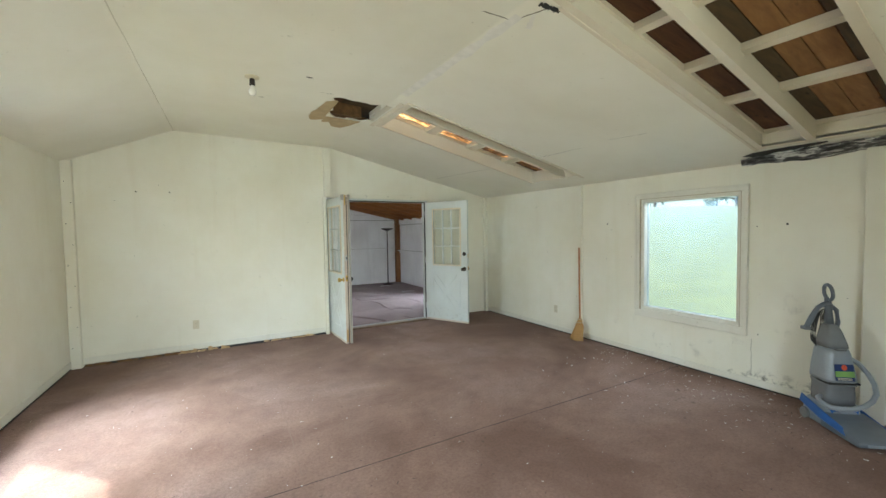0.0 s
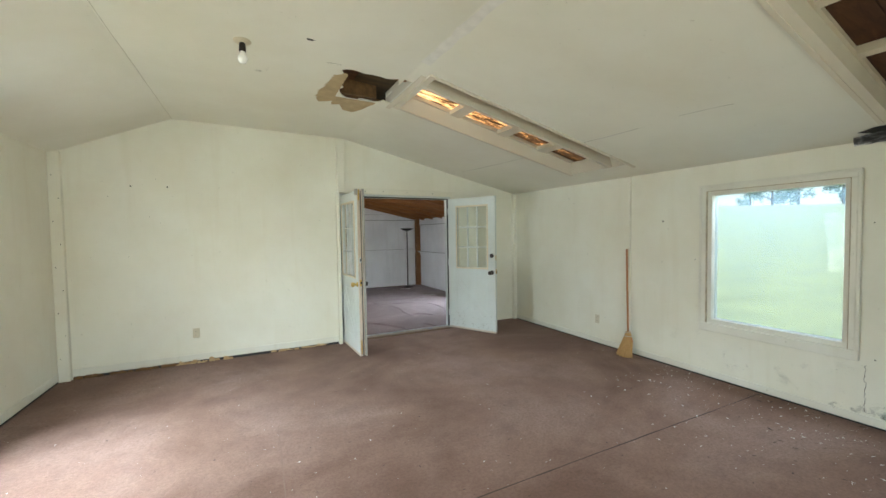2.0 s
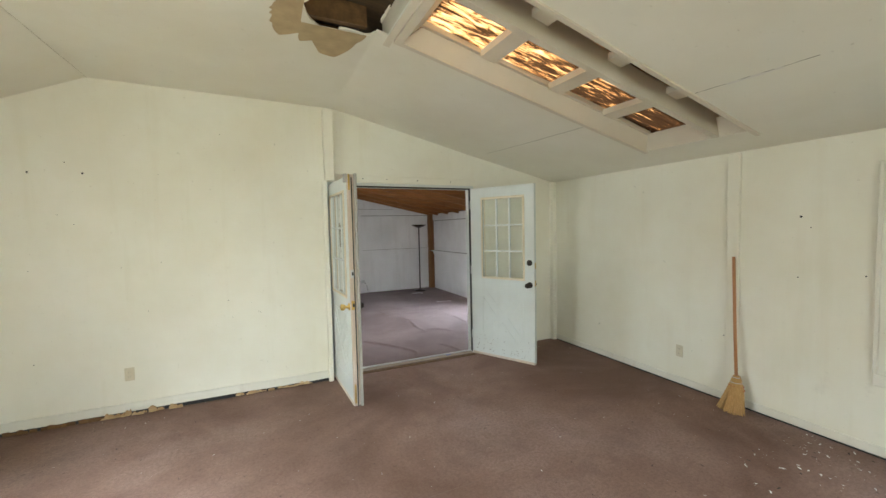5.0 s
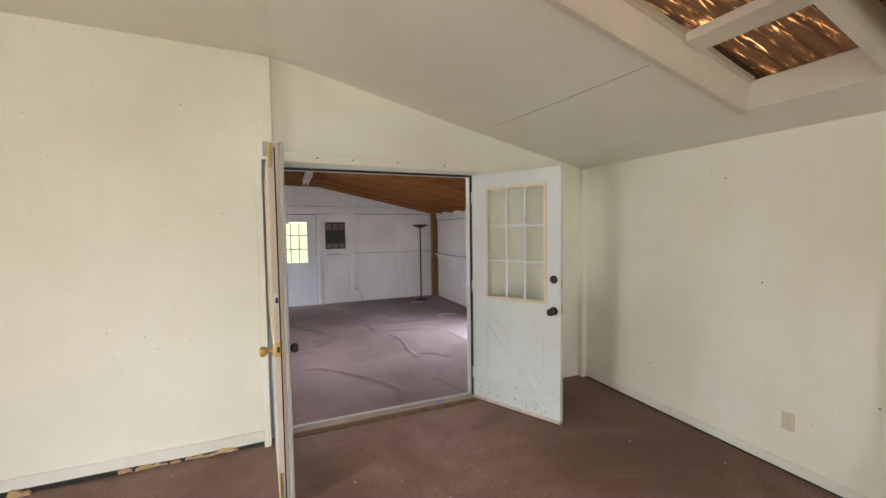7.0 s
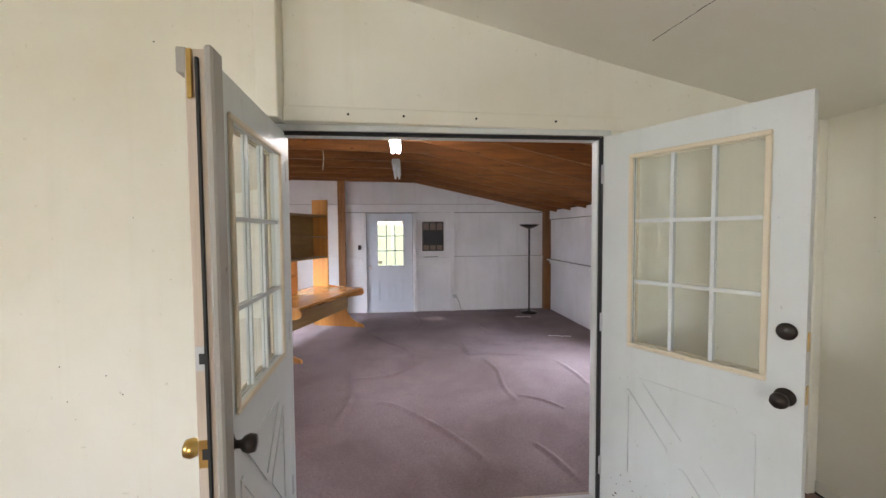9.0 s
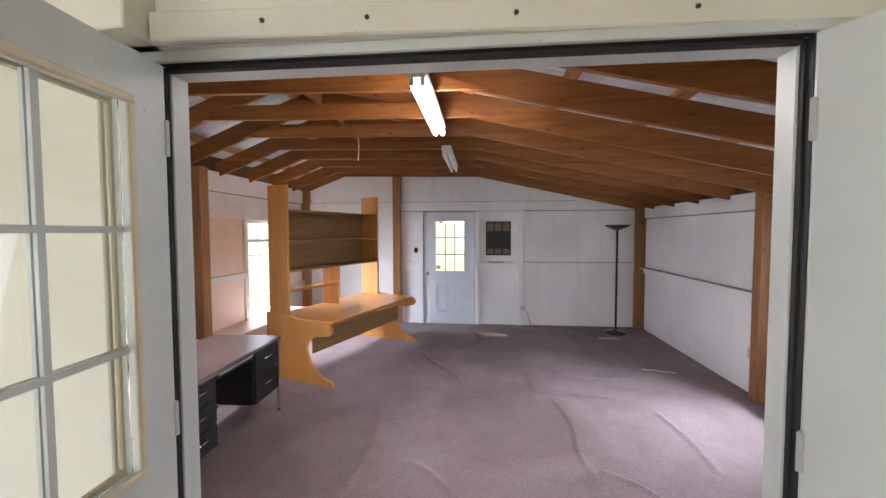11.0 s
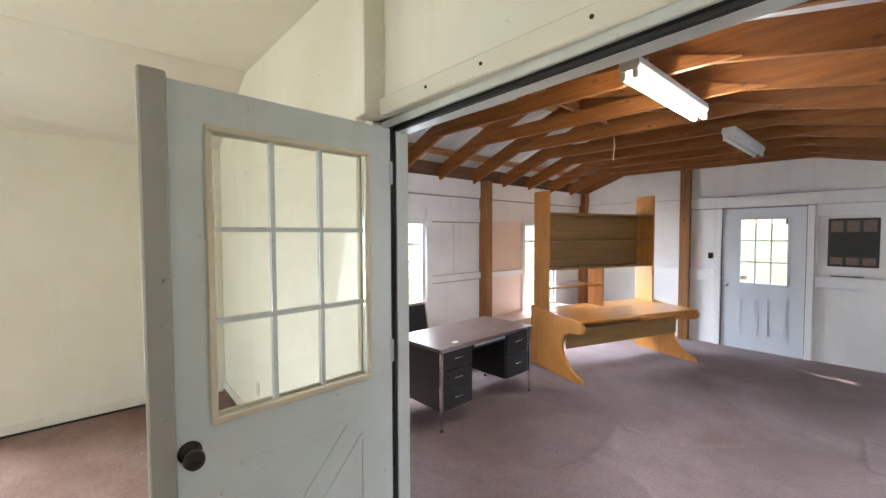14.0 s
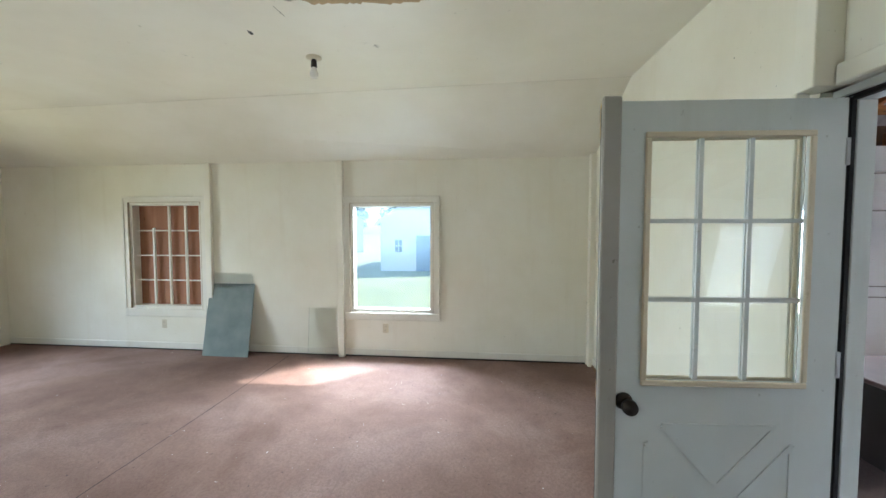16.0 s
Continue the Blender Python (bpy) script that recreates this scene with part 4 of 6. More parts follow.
sk_board("batten", x0 + 0.02, x1 - 0.02, y1 - 0.065, y1 - 0.046, 0.10, 0.13, TW, bh)
for x in (1.24, 1.78, 2.34, 2.92):
    for a, b in ((y0 + 0.004, 1.398), (1.45, y1 - 0.065)):
        sk_board("purlin", x - 0.028, x + 0.028, a, b, 0.085, 0.13, TW, bh, "white painted purlin")
for a, b in ((y0 + 0.004, 1.398), (1.45, y1 - 0.065)):
    sk_board("batten", x1 - 0.02, x1 - 0.001, a, b, 0.10, 0.13, TW, bh)
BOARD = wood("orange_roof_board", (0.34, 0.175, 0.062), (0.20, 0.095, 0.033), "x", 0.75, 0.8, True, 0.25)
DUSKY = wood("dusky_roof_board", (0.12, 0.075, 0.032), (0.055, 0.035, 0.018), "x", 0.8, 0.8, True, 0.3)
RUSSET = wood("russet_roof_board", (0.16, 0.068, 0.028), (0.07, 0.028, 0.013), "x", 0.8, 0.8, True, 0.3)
y = y0 - 0.05
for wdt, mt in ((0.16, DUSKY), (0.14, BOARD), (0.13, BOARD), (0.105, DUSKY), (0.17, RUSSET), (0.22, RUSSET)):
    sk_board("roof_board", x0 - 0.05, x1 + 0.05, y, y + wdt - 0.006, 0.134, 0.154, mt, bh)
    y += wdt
# torn strip of mouldy plasterboard sagging along the lower edge
TORN, nt, b_ = mat_new("mouldy_plasterboard")
_v = coords(nt, (3.0, 1.0, 3.0))
_f = noise_fac(nt, _v, 5.5, 6, 0.7, 0.4)
nt.links.new(ramp(nt, _f, [(0.40, (0.03, 0.03, 0.032)), (0.50, (0.12, 0.12, 0.125)), (0.57, (0.62, 0.62, 0.60)), (0.7, (0.72, 0.72, 0.70))]), b_.inputs["Base Color"])
b_.inputs["Roughness"].default_value = 0.95
bump(nt, b_, _f, 0.4, 0.01)
bm = bmesh.new()
rng = random.Random(12)
prev = None
for i in range(41):
    y = 0.55 + (2.06 - 0.55) * i / 40
    tip = min(1.0, (2.06 - y) / 0.75)
    xa = 3.985 - 0.20 * tip ** 0.6 + rng.uniform(-0.012, 0.012) - 0.10 * (1 - tip)
    xb = 3.992 - 0.10 * (1 - tip)
    sag = 0.012 + 0.05 * (1 - tip) + 0.012 * math.sin(y * 9) + rng.uniform(-0.004, 0.004)
    row = [bm.verts.new((xa + (xb - xa) * q, y, zc(xa + (xb - xa) * q, y) - 0.004 - sag * (q ** 0.7) - rng.uniform(0, 0.006))) for q in (0, 0.33, 0.66, 1)]
    if prev:
        for k in range(3):
            bm.faces.new((prev[k], prev[k + 1], row[k + 1], row[k]))
    prev = row
ob = finish(bm, "torn_plasterboard", TORN)
ob.modifiers.new("thickness", "SOLIDIFY").thickness = 0.010
tagged(ob, "torn black-mouldy strip of plasterboard sagging below the ceiling", "plasterboard")
# black open gap between the strip and the opening
bm = bmesh.new()
up, dn = [], []
for i in range(25):
    y = 1.42 + (2.02 - 1.42) * i / 24
    w_ = 0.075 * math.sin(math.pi * min(1.0, (i + 3) / 20) * 0.5) * (1 if i < 20 else (24.5 - i) / 4.5)
    xm = 3.735 + 0.07 * (i / 24)
    up.append(bm.verts.new((xm - w_ * 0.6 + rng.uniform(-0.006, 0.006), y, zc(xm - w_ * 0.6, y) - 0.0045)))
    dn.append(bm.verts.new((xm + w_ + rng.uniform(-0.006, 0.006), y, zc(xm + w_, y) - 0.0045)))
for i in range(24):
    bm.faces.new((up[i], up[i + 1], dn[i + 1], dn[i]))
structure("trim_ceiling_tear", bm, DARK, "black open tear between ceiling and wall")

# brown torn paper round the small hole: (degrees, reach) by hand, with ragged tips
bm = bmesh.new()
rng = random.Random(21)
REACH = ((62, 0.37), (75, 0.50), (88, 0.76), (97, 0.70), (103, 0.55), (110, 0.63), (115, 0.50), (122, 0.66), (128, 0.60), (140, 0.50), (160, 0.38), (185, 0.33), (210, 0.37), (228, 0.36))
pts_in, pts_out = [], []
for k in range(60):
    deg = 62 + 166 * k / 59
    i = max(j for j in range(len(REACH) - 1) if REACH[j][0] <= deg)
    (d0, ra), (d1, rb) = REACH[i], REACH[i + 1]
    a = math.radians(deg)
    r0 = 1.0 / max(abs(math.cos(a)) / 0.22, abs(math.sin(a)) / 0.32)
    r1 = ra + (rb - ra) * (deg - d0) / (d1 - d0) + rng.uniform(-0.015, 0.012)
    for lst, r in ((pts_in, r0), (pts_out, max(r1, r0 + 0.01))):
        x, y = cx + r * math.cos(a), cy + r * math.sin(a)
        lst.append(bm.verts.new((x, y, zc(min(x, C2X - 1e-4), y) - 0.004)))
for i in range(59):
    bm.faces.new((pts_in[i], pts_in[i + 1], pts_out[i + 1], pts_out[i]))
structure("trim_torn_paper", bm, BROWN_PAPER, "bare brown paper where the ceiling paint has torn away")
# dark boards added to paint the shade inside the small hole, and joists
on_slope("trim_attic_board", 0.40, 0.78, 3.70, 4.85, 0.15, 0.17, RUSSET, None, "added dark board painting the shade inside the torn hole")
on_slope("trim_attic_board_b", 0.785, 1.20, 3.70, 4.85, 0.15, 0.17, DUSKY, None, "added dark board painting the shade inside the torn hole")
on_slope("trim_joist", 1.131, 1.172, 3.70, 4.62, -0.006, 0.15, TW, None, "painted joist at the edge of the torn hole")
on_slope("trim_joist_c", 0.62, 1.13, 4.02, 4.05, 0.06, 0.15, BOARD, None, "splintered batten inside the torn hole")
on_slope("trim_joist_b", 0.45, 1.00, 4.50, 4.54, 0.016, 0.16, ROT, None, "old joist inside the torn hole")

# cracks and the carpet seam
def strip(name, pts, width, material, label, f=None, drop=0.0025):
    bm = bmesh.new()
    rng = random.Random(len(pts) * 7 + int(abs(pts[0][0]) * 100))
    path = []
    for (xa, ya), (xb, yb) in zip(pts, pts[1:]):
        for i in range(14):
            t = i / 14
            path.append((xa + (xb - xa) * t + rng.uniform(-0.002, 0.002), ya + (yb - ya) * t + rng.uniform(-0.002, 0.002)))
    path.append(pts[-1])
    prev = None
    for i, (x, y) in enumerate(path):
        j = min(i + 1, len(path) - 1)
        k = max(i - 1, 0)
        d = Vector((path[j][0] - path[k][0], path[j][1] - path[k][1])).normalized()
        w = width * rng.uniform(0.4, 1.0) * 0.5
        pr = []
        for s in (-1, 1):
            px, py = x - d.y * w * s, y + d.x * w * s
            z = (zc(px, py) - drop) if f is None else f(px, py)
            pr.append(bm.verts.new((px, py, z)))
        if prev:
            bm.faces.new((prev[0], prev[1], pr[1], pr[0]))
        prev = pr
    return structure(name, bm, material, label)


CRACK = plain("crack_shadow", (0.17, 0.15, 0.12), 0.9)
PATCH = plain("plaster_patch", (0.80, 0.78, 0.74), 0.9)
strip("trim_crease_west", [(C1X + 0.01, YP), (C1X + 0.015, 3.5), (C1X + 0.012, 0.2)], 0.010, plain("joint_shadow", (0.62, 0.59, 0.50), 0.9), "cracked joint along the ceiling crease")
strip("trim_crack_a", [(0.92, 2.03), (1.107, 2.015), (1.19, 1.76)], 0.010, CRACK, "crack in the ceiling")
strip("trim_crack_c", [(2.87, 4.64), (2.83, 5.5), (2.79, 6.08)], 0.006, CRACK, "open joint in the ceiling boards")
strip("trim_peel_a", [(2.885, 3.51), (2.886, 3.24)], 0.03, PATCH, "peeling paper tape on the ceiling", drop=0.008)
strip("trim_crack_b", [(0.42, 3.845), (0.53, 3.84)], 0.007, CRACK, "short crack beside the torn hole")
strip("trim_crack_e", [(2.86, 2.72), (2.90, 2.36)], 0.004, CRACK, "hairline joint in the ceiling boards")
strip("trim_crack_d", [(2.885, 3.70), (2.89, 3.09)], 0.006, CRACK, "open joint in the ceiling boards")
strip("trim_joint_tape", [(C2X + 0.02, 3.5), (C2X + 0.05, 1.95)], 0.09, PATCH, "ragged joint tape along the ceiling crease", drop=0.003)
strip("trim_tape_rag", [(1.14, 1.86), (1.20, 1.98)], 0.04, PATCH, "torn rag of joint tape", drop=0.02)
strip("trim_dark_gap", [(1.12, 1.80), (1.24, 1.77)], 0.05, DARK, "dark broken gap at the corner of the opening", drop=0.0035)
SEAM2 = plain("worn_seam", (0.21, 0.13, 0.10), 0.95)
SEAM = plain("seam_shadow", (0.055, 0.035, 0.028), 0.95)
strip("trim_carpet_seam", [(-1.9, 2.60), (-0.2, 2.64), (1.6, 2.66), (3.95, 2.67)], 0.012, SEAM, "dark seam in the carpet", f=lambda x, y: 0.003)
strip("trim_carpet_seam_b", [(0.0, 2.75), (0.02, 4.1)], 0.007, SEAM2, "faint seam in the carpet", f=lambda x, y: 0.0025)
strip("trim_carpet_seam_c", [(0.02, 4.1), (1.9, 4.14)], 0.008, SEAM2, "faint seam in the carpet", f=lambda x, y: 0.0025)

# stains: thin films of mould, damp or dirt on the surfaces, torn up by noise and fading at their rims
def stain_mat(name, color, axes, scale, cover, depth=0.85, rim=(0.25, 0.25)):
    """A film that covers a share of its sheet; axes names the two long directions of the sheet."""
    m, nt, b = mat_new(name)
    nt.links.new(mixc(nt, noise_fac(nt, coords(nt), 60, 3), color, tuple(0.45 * c for c in color)), b.inputs["Base Color"])
    b.inputs["Roughness"].default_value = 0.95
    sep = nt.nodes.new("ShaderNodeSeparateXYZ")
    nt.links.new(nt.nodes.new("ShaderNodeTexCoord").outputs["Generated"], sep.inputs[0])
    fac = ramp(nt, noise_fac(nt, coords(nt), scale, 7, 0.68, 0.3), [(0.62 - cover, (0, 0, 0)), (0.80 - cover, (1, 1, 1))])
    for ax, r in zip(axes, rim):
        stops = [(0.0, (0, 0, 0)), (r, (1, 1, 1)), (1 - r, (1, 1, 1)), (1.0, (0, 0, 0))]
        if r < 0:                              # dense at the low rim, fading upwards
            stops = [(0.0, (1, 1, 1)), (-r, (0.55,) * 3), (1.0, (0, 0, 0))]
        fac = mixc(nt, 1.0, fac, ramp(nt, sep.outputs[ax], stops), "MULTIPLY")
    fac = mixc(nt, 1.0, fac, (depth,) * 3, "MULTIPLY")
    clear = nt.nodes.new("ShaderNodeBsdfTransparent")
    mix = nt.nodes.new("ShaderNodeMixShader")
    nt.links.new(fac, mix.inputs[0])
    nt.links.new(clear.outputs[0], mix.inputs[1])
    nt.links.new(b.outputs[0], mix.inputs[2])
    nt.links.new(mix.outputs[0], nt.nodes["Material Output"].inputs["Surface"])
    return m


def stain(name, corners, material, label):
    bm = bmesh.new()
    bm.faces.new([bm.verts.new(c) for c in corners])
    return tagged(finish(bm, name, material), label, "stain", kind="stuff")


def stain_east(y0, y1, z0, z1, material, label, lift=0.003):
    return stain("mould_stain", [(XR - lift, y0, z0), (XR - lift, y1, z0), (XR - lift, y1, z1), (XR - lift, y0, z1)], material, label)


def stain_ceiling(x0, x1, y0, y1, material, label):
    return stain("ceiling_stain", [(x, y, zc(x, y) - 0.004) for x, y in ((x0, y0), (x1, y0), (x1, y1), (x0, y1))], material, label)


CEIL_SPOT = stain_mat("ceiling_spots", (0.30, 0.26, 0.19), "XY", 11, 0.06, 0.7)
stain_ceiling(-0.06, 0.14, 2.78, 3.0, CEIL_SPOT, "dark scuffed spots on the ceiling")
stain_ceiling(-0.12, 0.04, 4.14, 4.34, CEIL_SPOT, "dark scuffed spots on the ceiling")
stain_ceiling(-0.35, 0.35, 1.0, 1.6, CEIL_SPOT, "dark mould spots on the ceiling")
MOULD_LOW = stain_mat("mould_film", (0.10, 0.095, 0.085), "YZ", 12, 0.14, 0.85, (0.22, -0.30))
SMUDGE = stain_mat("grey_smudge", (0.42, 0.40, 0.33), "YZ", 5, 0.06, 0.3)
stain_east(1.98, 2.24, 0.081, 0.15, MOULD_LOW, "dark mould patch above the baseboard")
stain_east(1.40, 2.06, 0.081, 0.20, MOULD_LOW, "dark mould creeping up from the baseboard")
stain_east(1.95, 3.6, 0.10, 0.50, SMUDGE, "grey damp smudges under the window", 0.0024)
stain_east(0.9, 2.0, 0.10, 0.95, SMUDGE, "grey damp smudges on the wall", 0.0024)
bm = bmesh.new()
prev = None
rng = random.Random(14)
for i in range(22):
    z = 0.10 + 0.36 * i / 21
    y = 2.005 + rng.uniform(-0.007, 0.007)
    w = rng.uniform(0.0008, 0.0028)
    row = [bm.verts.new((XR - 0.0022, y + q * w, z)) for q in (-1, 1)]
    if prev:
        bm.faces.new((prev[0], prev[1], row[1], row[0]))
    prev = row
structure("trim_wall_crack", bm, CRACK, "thin upright crack under the window")
# nail holes on the walls
bm = bmesh.new()
rng = random.Random(31)
for k in range(26):
    x, z = rng.uniform(-1.6, 0.9), rng.uniform(0.5, 2.5)
    if k < 2:
        x, z = (-1.32, -0.98)[k], (2.085, 2.088)[k]
    r = 0.009 if k < 2 else rng.uniform(0.0015, 0.004)
    bm.faces.new([bm.verts.new((x + r * math.cos(a), YL - 0.0022, z + r * math.sin(a))) for a in (i * math.pi / 3 for i in range(6))])
for k in range(20):
    y, z = rng.uniform(1.3, 6.2), rng.uniform(0.3, 2.0)
    if k < 2:
        y, z = (3.62, 1.75)[k], (1.60, 1.55)[k]
    r = 0.010 if k < 2 else rng.uniform(0.003, 0.006)
    bm.faces.new([bm.verts.new((XR - 0.0022, y + r * math.cos(a), z + r * math.sin(a))) for a in (i * math.pi / 3 for i in range(6))])
for k in range(9):                             # old nails up the corner post
    x, z = XL + (0.03, 0.08)[k % 2], 0.25 + 0.24 * k
    bm.faces.new([bm.verts.new((x + 0.005 * math.cos(a), YL - 0.0622, z + 0.005 * math.sin(a))) for a in (i * math.pi / 3 for i in range(6))])
tagged(finish(bm, "nail_holes", DARK), "small dark nail holes scattered over the walls", "nail holes", kind="stuff")


# ---------------------------------------------------------------- outlets, lamp holder
def outlet(m, label="ivory duplex wall outlet"):
    o = thing("wall_outlet", m, label, "outlet", group="wall outlets")
    part("cover_plate", bx(-0.035, 0.035, -0.006, 0.0, -0.057, 0.057), IVORY, o, bevel=0.003)
    for z in (-0.022, 0.022):
        bm = bmesh.new()
        lathe(bm, [(0.017, 0), (0.017, 0.003), (0.0, 0.0035)], 16, pose(0, -0.006, z, 90))
        soc = part("socket", bm, IVORY, o)
        for x in (-0.006, 0.006):
            part("slot", bx(x - 0.001, x + 0.001, -0.0101, -0.0096, z - 0.004, z + 0.005), DARK, soc)
    return o


o1 = outlet(pose(-0.755, YL, 0.36))
copy_thing(o1, pose(XR, 4.54, 0.33, 0, 0, -90))
copy_thing(o1, pose(XL, 3.81, 0.36, 0, 0, 90))
copy_thing(o1, pose(XL, 0.86, 0.34, 0, 0, 90))

copy_thing(o1, pose(RR, 9.60, 0.31, 0, 0, -90))

zb = zc(-0.14, 3.77)
lh = thing("bulb_holder", pose(-0.14, 3.77, zb), "bare light bulb in a black holder on a ceiling rose", "light")
bm = bmesh.new()
lathe(bm, [(0.055, -0.001), (0.055, -0.012), (0.03, -0.02), (0.0, -0.021)], 20)
part("ceiling_rose", bm, IVORY, lh, smooth=True)
bm = bmesh.new()
lathe(bm, [(0.016, -0.02), (0.02, -0.03), (0.022, -0.075), (0.0, -0.076)], 16)
part("socket", bm, BLACKM, lh, "black lamp socket", smooth=True)
BULB = plain("frosted_bulb", (0.85, 0.84, 0.80), 0.25, 0, 0.03)
bm = bmesh.new()
lathe(bm, [(0.013, -0.076), (0.016, -0.085), (0.029, -0.115), (0.030, -0.13), (0.02, -0.152), (0.0, -0.158)], 18)
part("bulb", bm, BULB, lh, "white frosted bulb", smooth=True)
# torn wire hole in the ceiling
bm = bmesh.new()
rng = random.Random(2)
zv = zc(0.265, 3.52) - 0.003
bm.faces.new([bm.verts.new((0.268 + rng.uniform(0.014, 0.024) * math.cos(a) * 1.4, 3.54 + rng.uniform(0.010, 0.018) * math.sin(a), zv)) for a in (i * math.pi / 6 for i in range(12))])
structure("trim_wire_hole", bm, DARK, "small torn hole in the ceiling")

# ---------------------------------------------------------------- broom
STRAW = wood("broom_straw", (0.62, 0.40, 0.17), (0.42, 0.24, 0.09), "z", 0.9, 3.0, False, 0.3)
STICK = wood("broom_stick", (0.50, 0.24, 0.10), (0.36, 0.15, 0.06), "z", 0.5, 1.0, False, 0.1)
br = thing("broom", pose(3.875, 3.965, 0.0), "straw broom with a wooden handle leaning against the wall", "broom")
bm = bmesh.new()
tube(bm, [(0, 0, 0.19), (0.035, 0.04, 0.7), (0.065, 0.075, 1.28)], 0.0125, 10)
part("handle", bm, STICK, br, "brown wooden stick", smooth=True)
bm = bmesh.new()
rng = random.Random(9)
for k in range(460):
    a, r = rng.uniform(0, 2 * math.pi), math.sqrt(rng.random())
    u, w = r * math.cos(a), r * math.sin(a)
    top = Vector((u * 0.022, w * 0.024, 0.30))
    mid = Vector((u * 0.042 - 0.012, w * 0.062, 0.19))
    low = Vector((u * 0.066 - 0.045 + rng.uniform(-0.01, 0.01), w * 0.096 + rng.uniform(-0.012, 0.012) + 0.015, rng.uniform(0.003, 0.025)))
    tube(bm, [top, mid, low], [0.0035, 0.004, 0.0026], 4, False)
part("bristles", bm, STRAW, br, "splayed straw bristles")
TWINE = plain("red_twine", (0.45, 0.12, 0.06), 0.8)
for z, w in ((0.292, 0.026), (0.25, 0.040), (0.222, 0.050), (0.195, 0.058)):
    bm = bmesh.new()
    pts = [(-0.006 + (0.010 + 0.55 * w) * math.cos(a), w * 1.08 * math.sin(a), z) for a in (2 * math.pi * k / 20 for k in range(21))]
    tube(bm, pts, 0.003, 5, False)
    part("stitching", bm, TWINE if z < 0.25 else GREY, br, "band of twine" if z < 0.25 else "wire binding")

# ---------------------------------------------------------------- leaning glass
PANEG, nt, b_ = mat_new("blue_grey_glass")
b_.inputs["Base Color"].default_value = (0.30, 0.42, 0.45, 1)
b_.inputs["Roughness"].default_value = 0.12
b_.inputs["Transmission Weight"].default_value = 0.25
_v = coords(nt)
nt.links.new(ramp(nt, noise_fac(nt, _v, 5, 4), [(0.3, (0.25, 0.31, 0.32)), (0.7, (0.34, 0.40, 0.40))]), b_.inputs["Base Color"])


def leaning(m, w, h, material, label):
    p = finish(bx(-w / 2, w / 2, -0.003, 0.003, 0, h), "glass_pane", material)
    p.matrix_world = m
    return tagged(p, label, "glass pane", group="leaning panes")


leaning(pose(-1.79, 1.83, 0.003, -12, 0, 90), 0.60, 0.90, PANEG, "dusty blue-grey glass sheet leaning on the wall")
leaning(pose(-1.865, 1.80, 0.003, -7.0, 0, 90), 0.60, 1.02, GLASS, "clear glass sheet leaning behind a tinted one")
leaning(pose(-1.90, 3.02, 0.003, -6, 0, 90), 0.34, 0.60, GLASS, "clear glass sheet leaning against the wall")


# ================================================================ second room
def wboard(name, a, label="white painted board on the wall", mat=None, bevel=0.004):
    return structure(name, bx(*a), mat or WHITE2, label, "trim", bevel)


# posts
for i, (nm, a) in enumerate((("trim_post_back_west_a", (RL, RL + 0.14, 9.47, 9.61, F2, 2.34)), ("trim_post_back_west_b", (RL, RL + 0.13, YB - 0.13, YB, F2, 2.34)),
                             ("trim_post_back_west_c", (RL, RL + 0.14, 6.60, 6.74, F2, 2.34)),
                             ("trim_post_back_north", (0.30, 0.44, YB - 0.10, YB, F2, 2.66)), ("trim_post_back_east_a", (RR - 0.14, RR, YB - 0.14, YB, F2, 1.98)),
                             ("trim_post_back_east_b", (RR - 0.095, RR, 9.345, 9.46, F2, 1.98)))):
    wboard(nm, a, "bare brown timber post", POSTW, 0.006)

# boards on the west wall
for y0, y1, tag in ((YQ, 9.47, "a"), (9.61, YB - 0.13, "b")):
    wboard("trim_top_board_west_" + tag, (RL, RL + 0.035, y0 if y0 > YQ else 6.75, y1, 2.10, 2.335))
wboard("trim_belt_west_a", (RL, RL + 0.028, 8.56, 9.47, 1.75, 1.93))
wboard("trim_belt_west_b", (RL, RL + 0.028, 9.61, 10.47, 1.77, 1.93))
wboard("trim_belt_west_c", (RL, RL + 0.028, 6.75, 8.46, 1.78, 1.95))
wboard("trim_rail_west_a", (RL, RL + 0.038, 8.56, 9.47, 0.94, 1.03))
wboard("trim_rail_west_b", (RL, RL + 0.03, 9.61, 10.47, 0.93, 1.01))
wboard("trim_rail_west_c", (RL, RL + 0.05, 11.50, YB - 0.13, 0.62, 0.68))
wboard("trim_window_post_west", (RL, RL + 0.05, 8.465, 8.555, F2, 1.92))
wboard("trim_batten_west_a", (RL, RL + 0.012, 8.96, 8.975, 1.03, 1.75))
wboard("trim_batten_west_b", (RL, RL + 0.010, 8.90, 8.912, 1.93, 2.10))
# Sunlight bounced onto this wall is painted in with added pink panels.
BOUNCE_PINK = paint("bounce_pink_paint", (0.78, 0.655, 0.60), (0.55, 0.42, 0.36), streak=False, stain=0.25)
wboard("trim_bounce_west_low", (RL, RL + 0.006, 9.612, 10.448, 0.337, 0.929), "added thin wall panel tinted pink for bounced sunlight", BOUNCE_PINK, 0)
wboard("trim_bounce_west_high", (RL, RL + 0.006, 9.612, 10.448, 1.018, 1.769), "added thin wall panel tinted pink for bounced sunlight", BOUNCE_PINK, 0)
# low bench along the west wall; its pink paints in bounced sunlight
BENCH = paint("bench_bounce_paint", (0.74, 0.60, 0.56), (0.5, 0.38, 0.34), streak=False)
tagged(finish(bx(RL + 0.001, RL + 0.42, 8.57, 11.5, F2, 0.335), "low_bench", BENCH, bevel=0.006), "low bench along the wall under the windows, tinted pink for bounced sunlight", "bench", kind="structure")

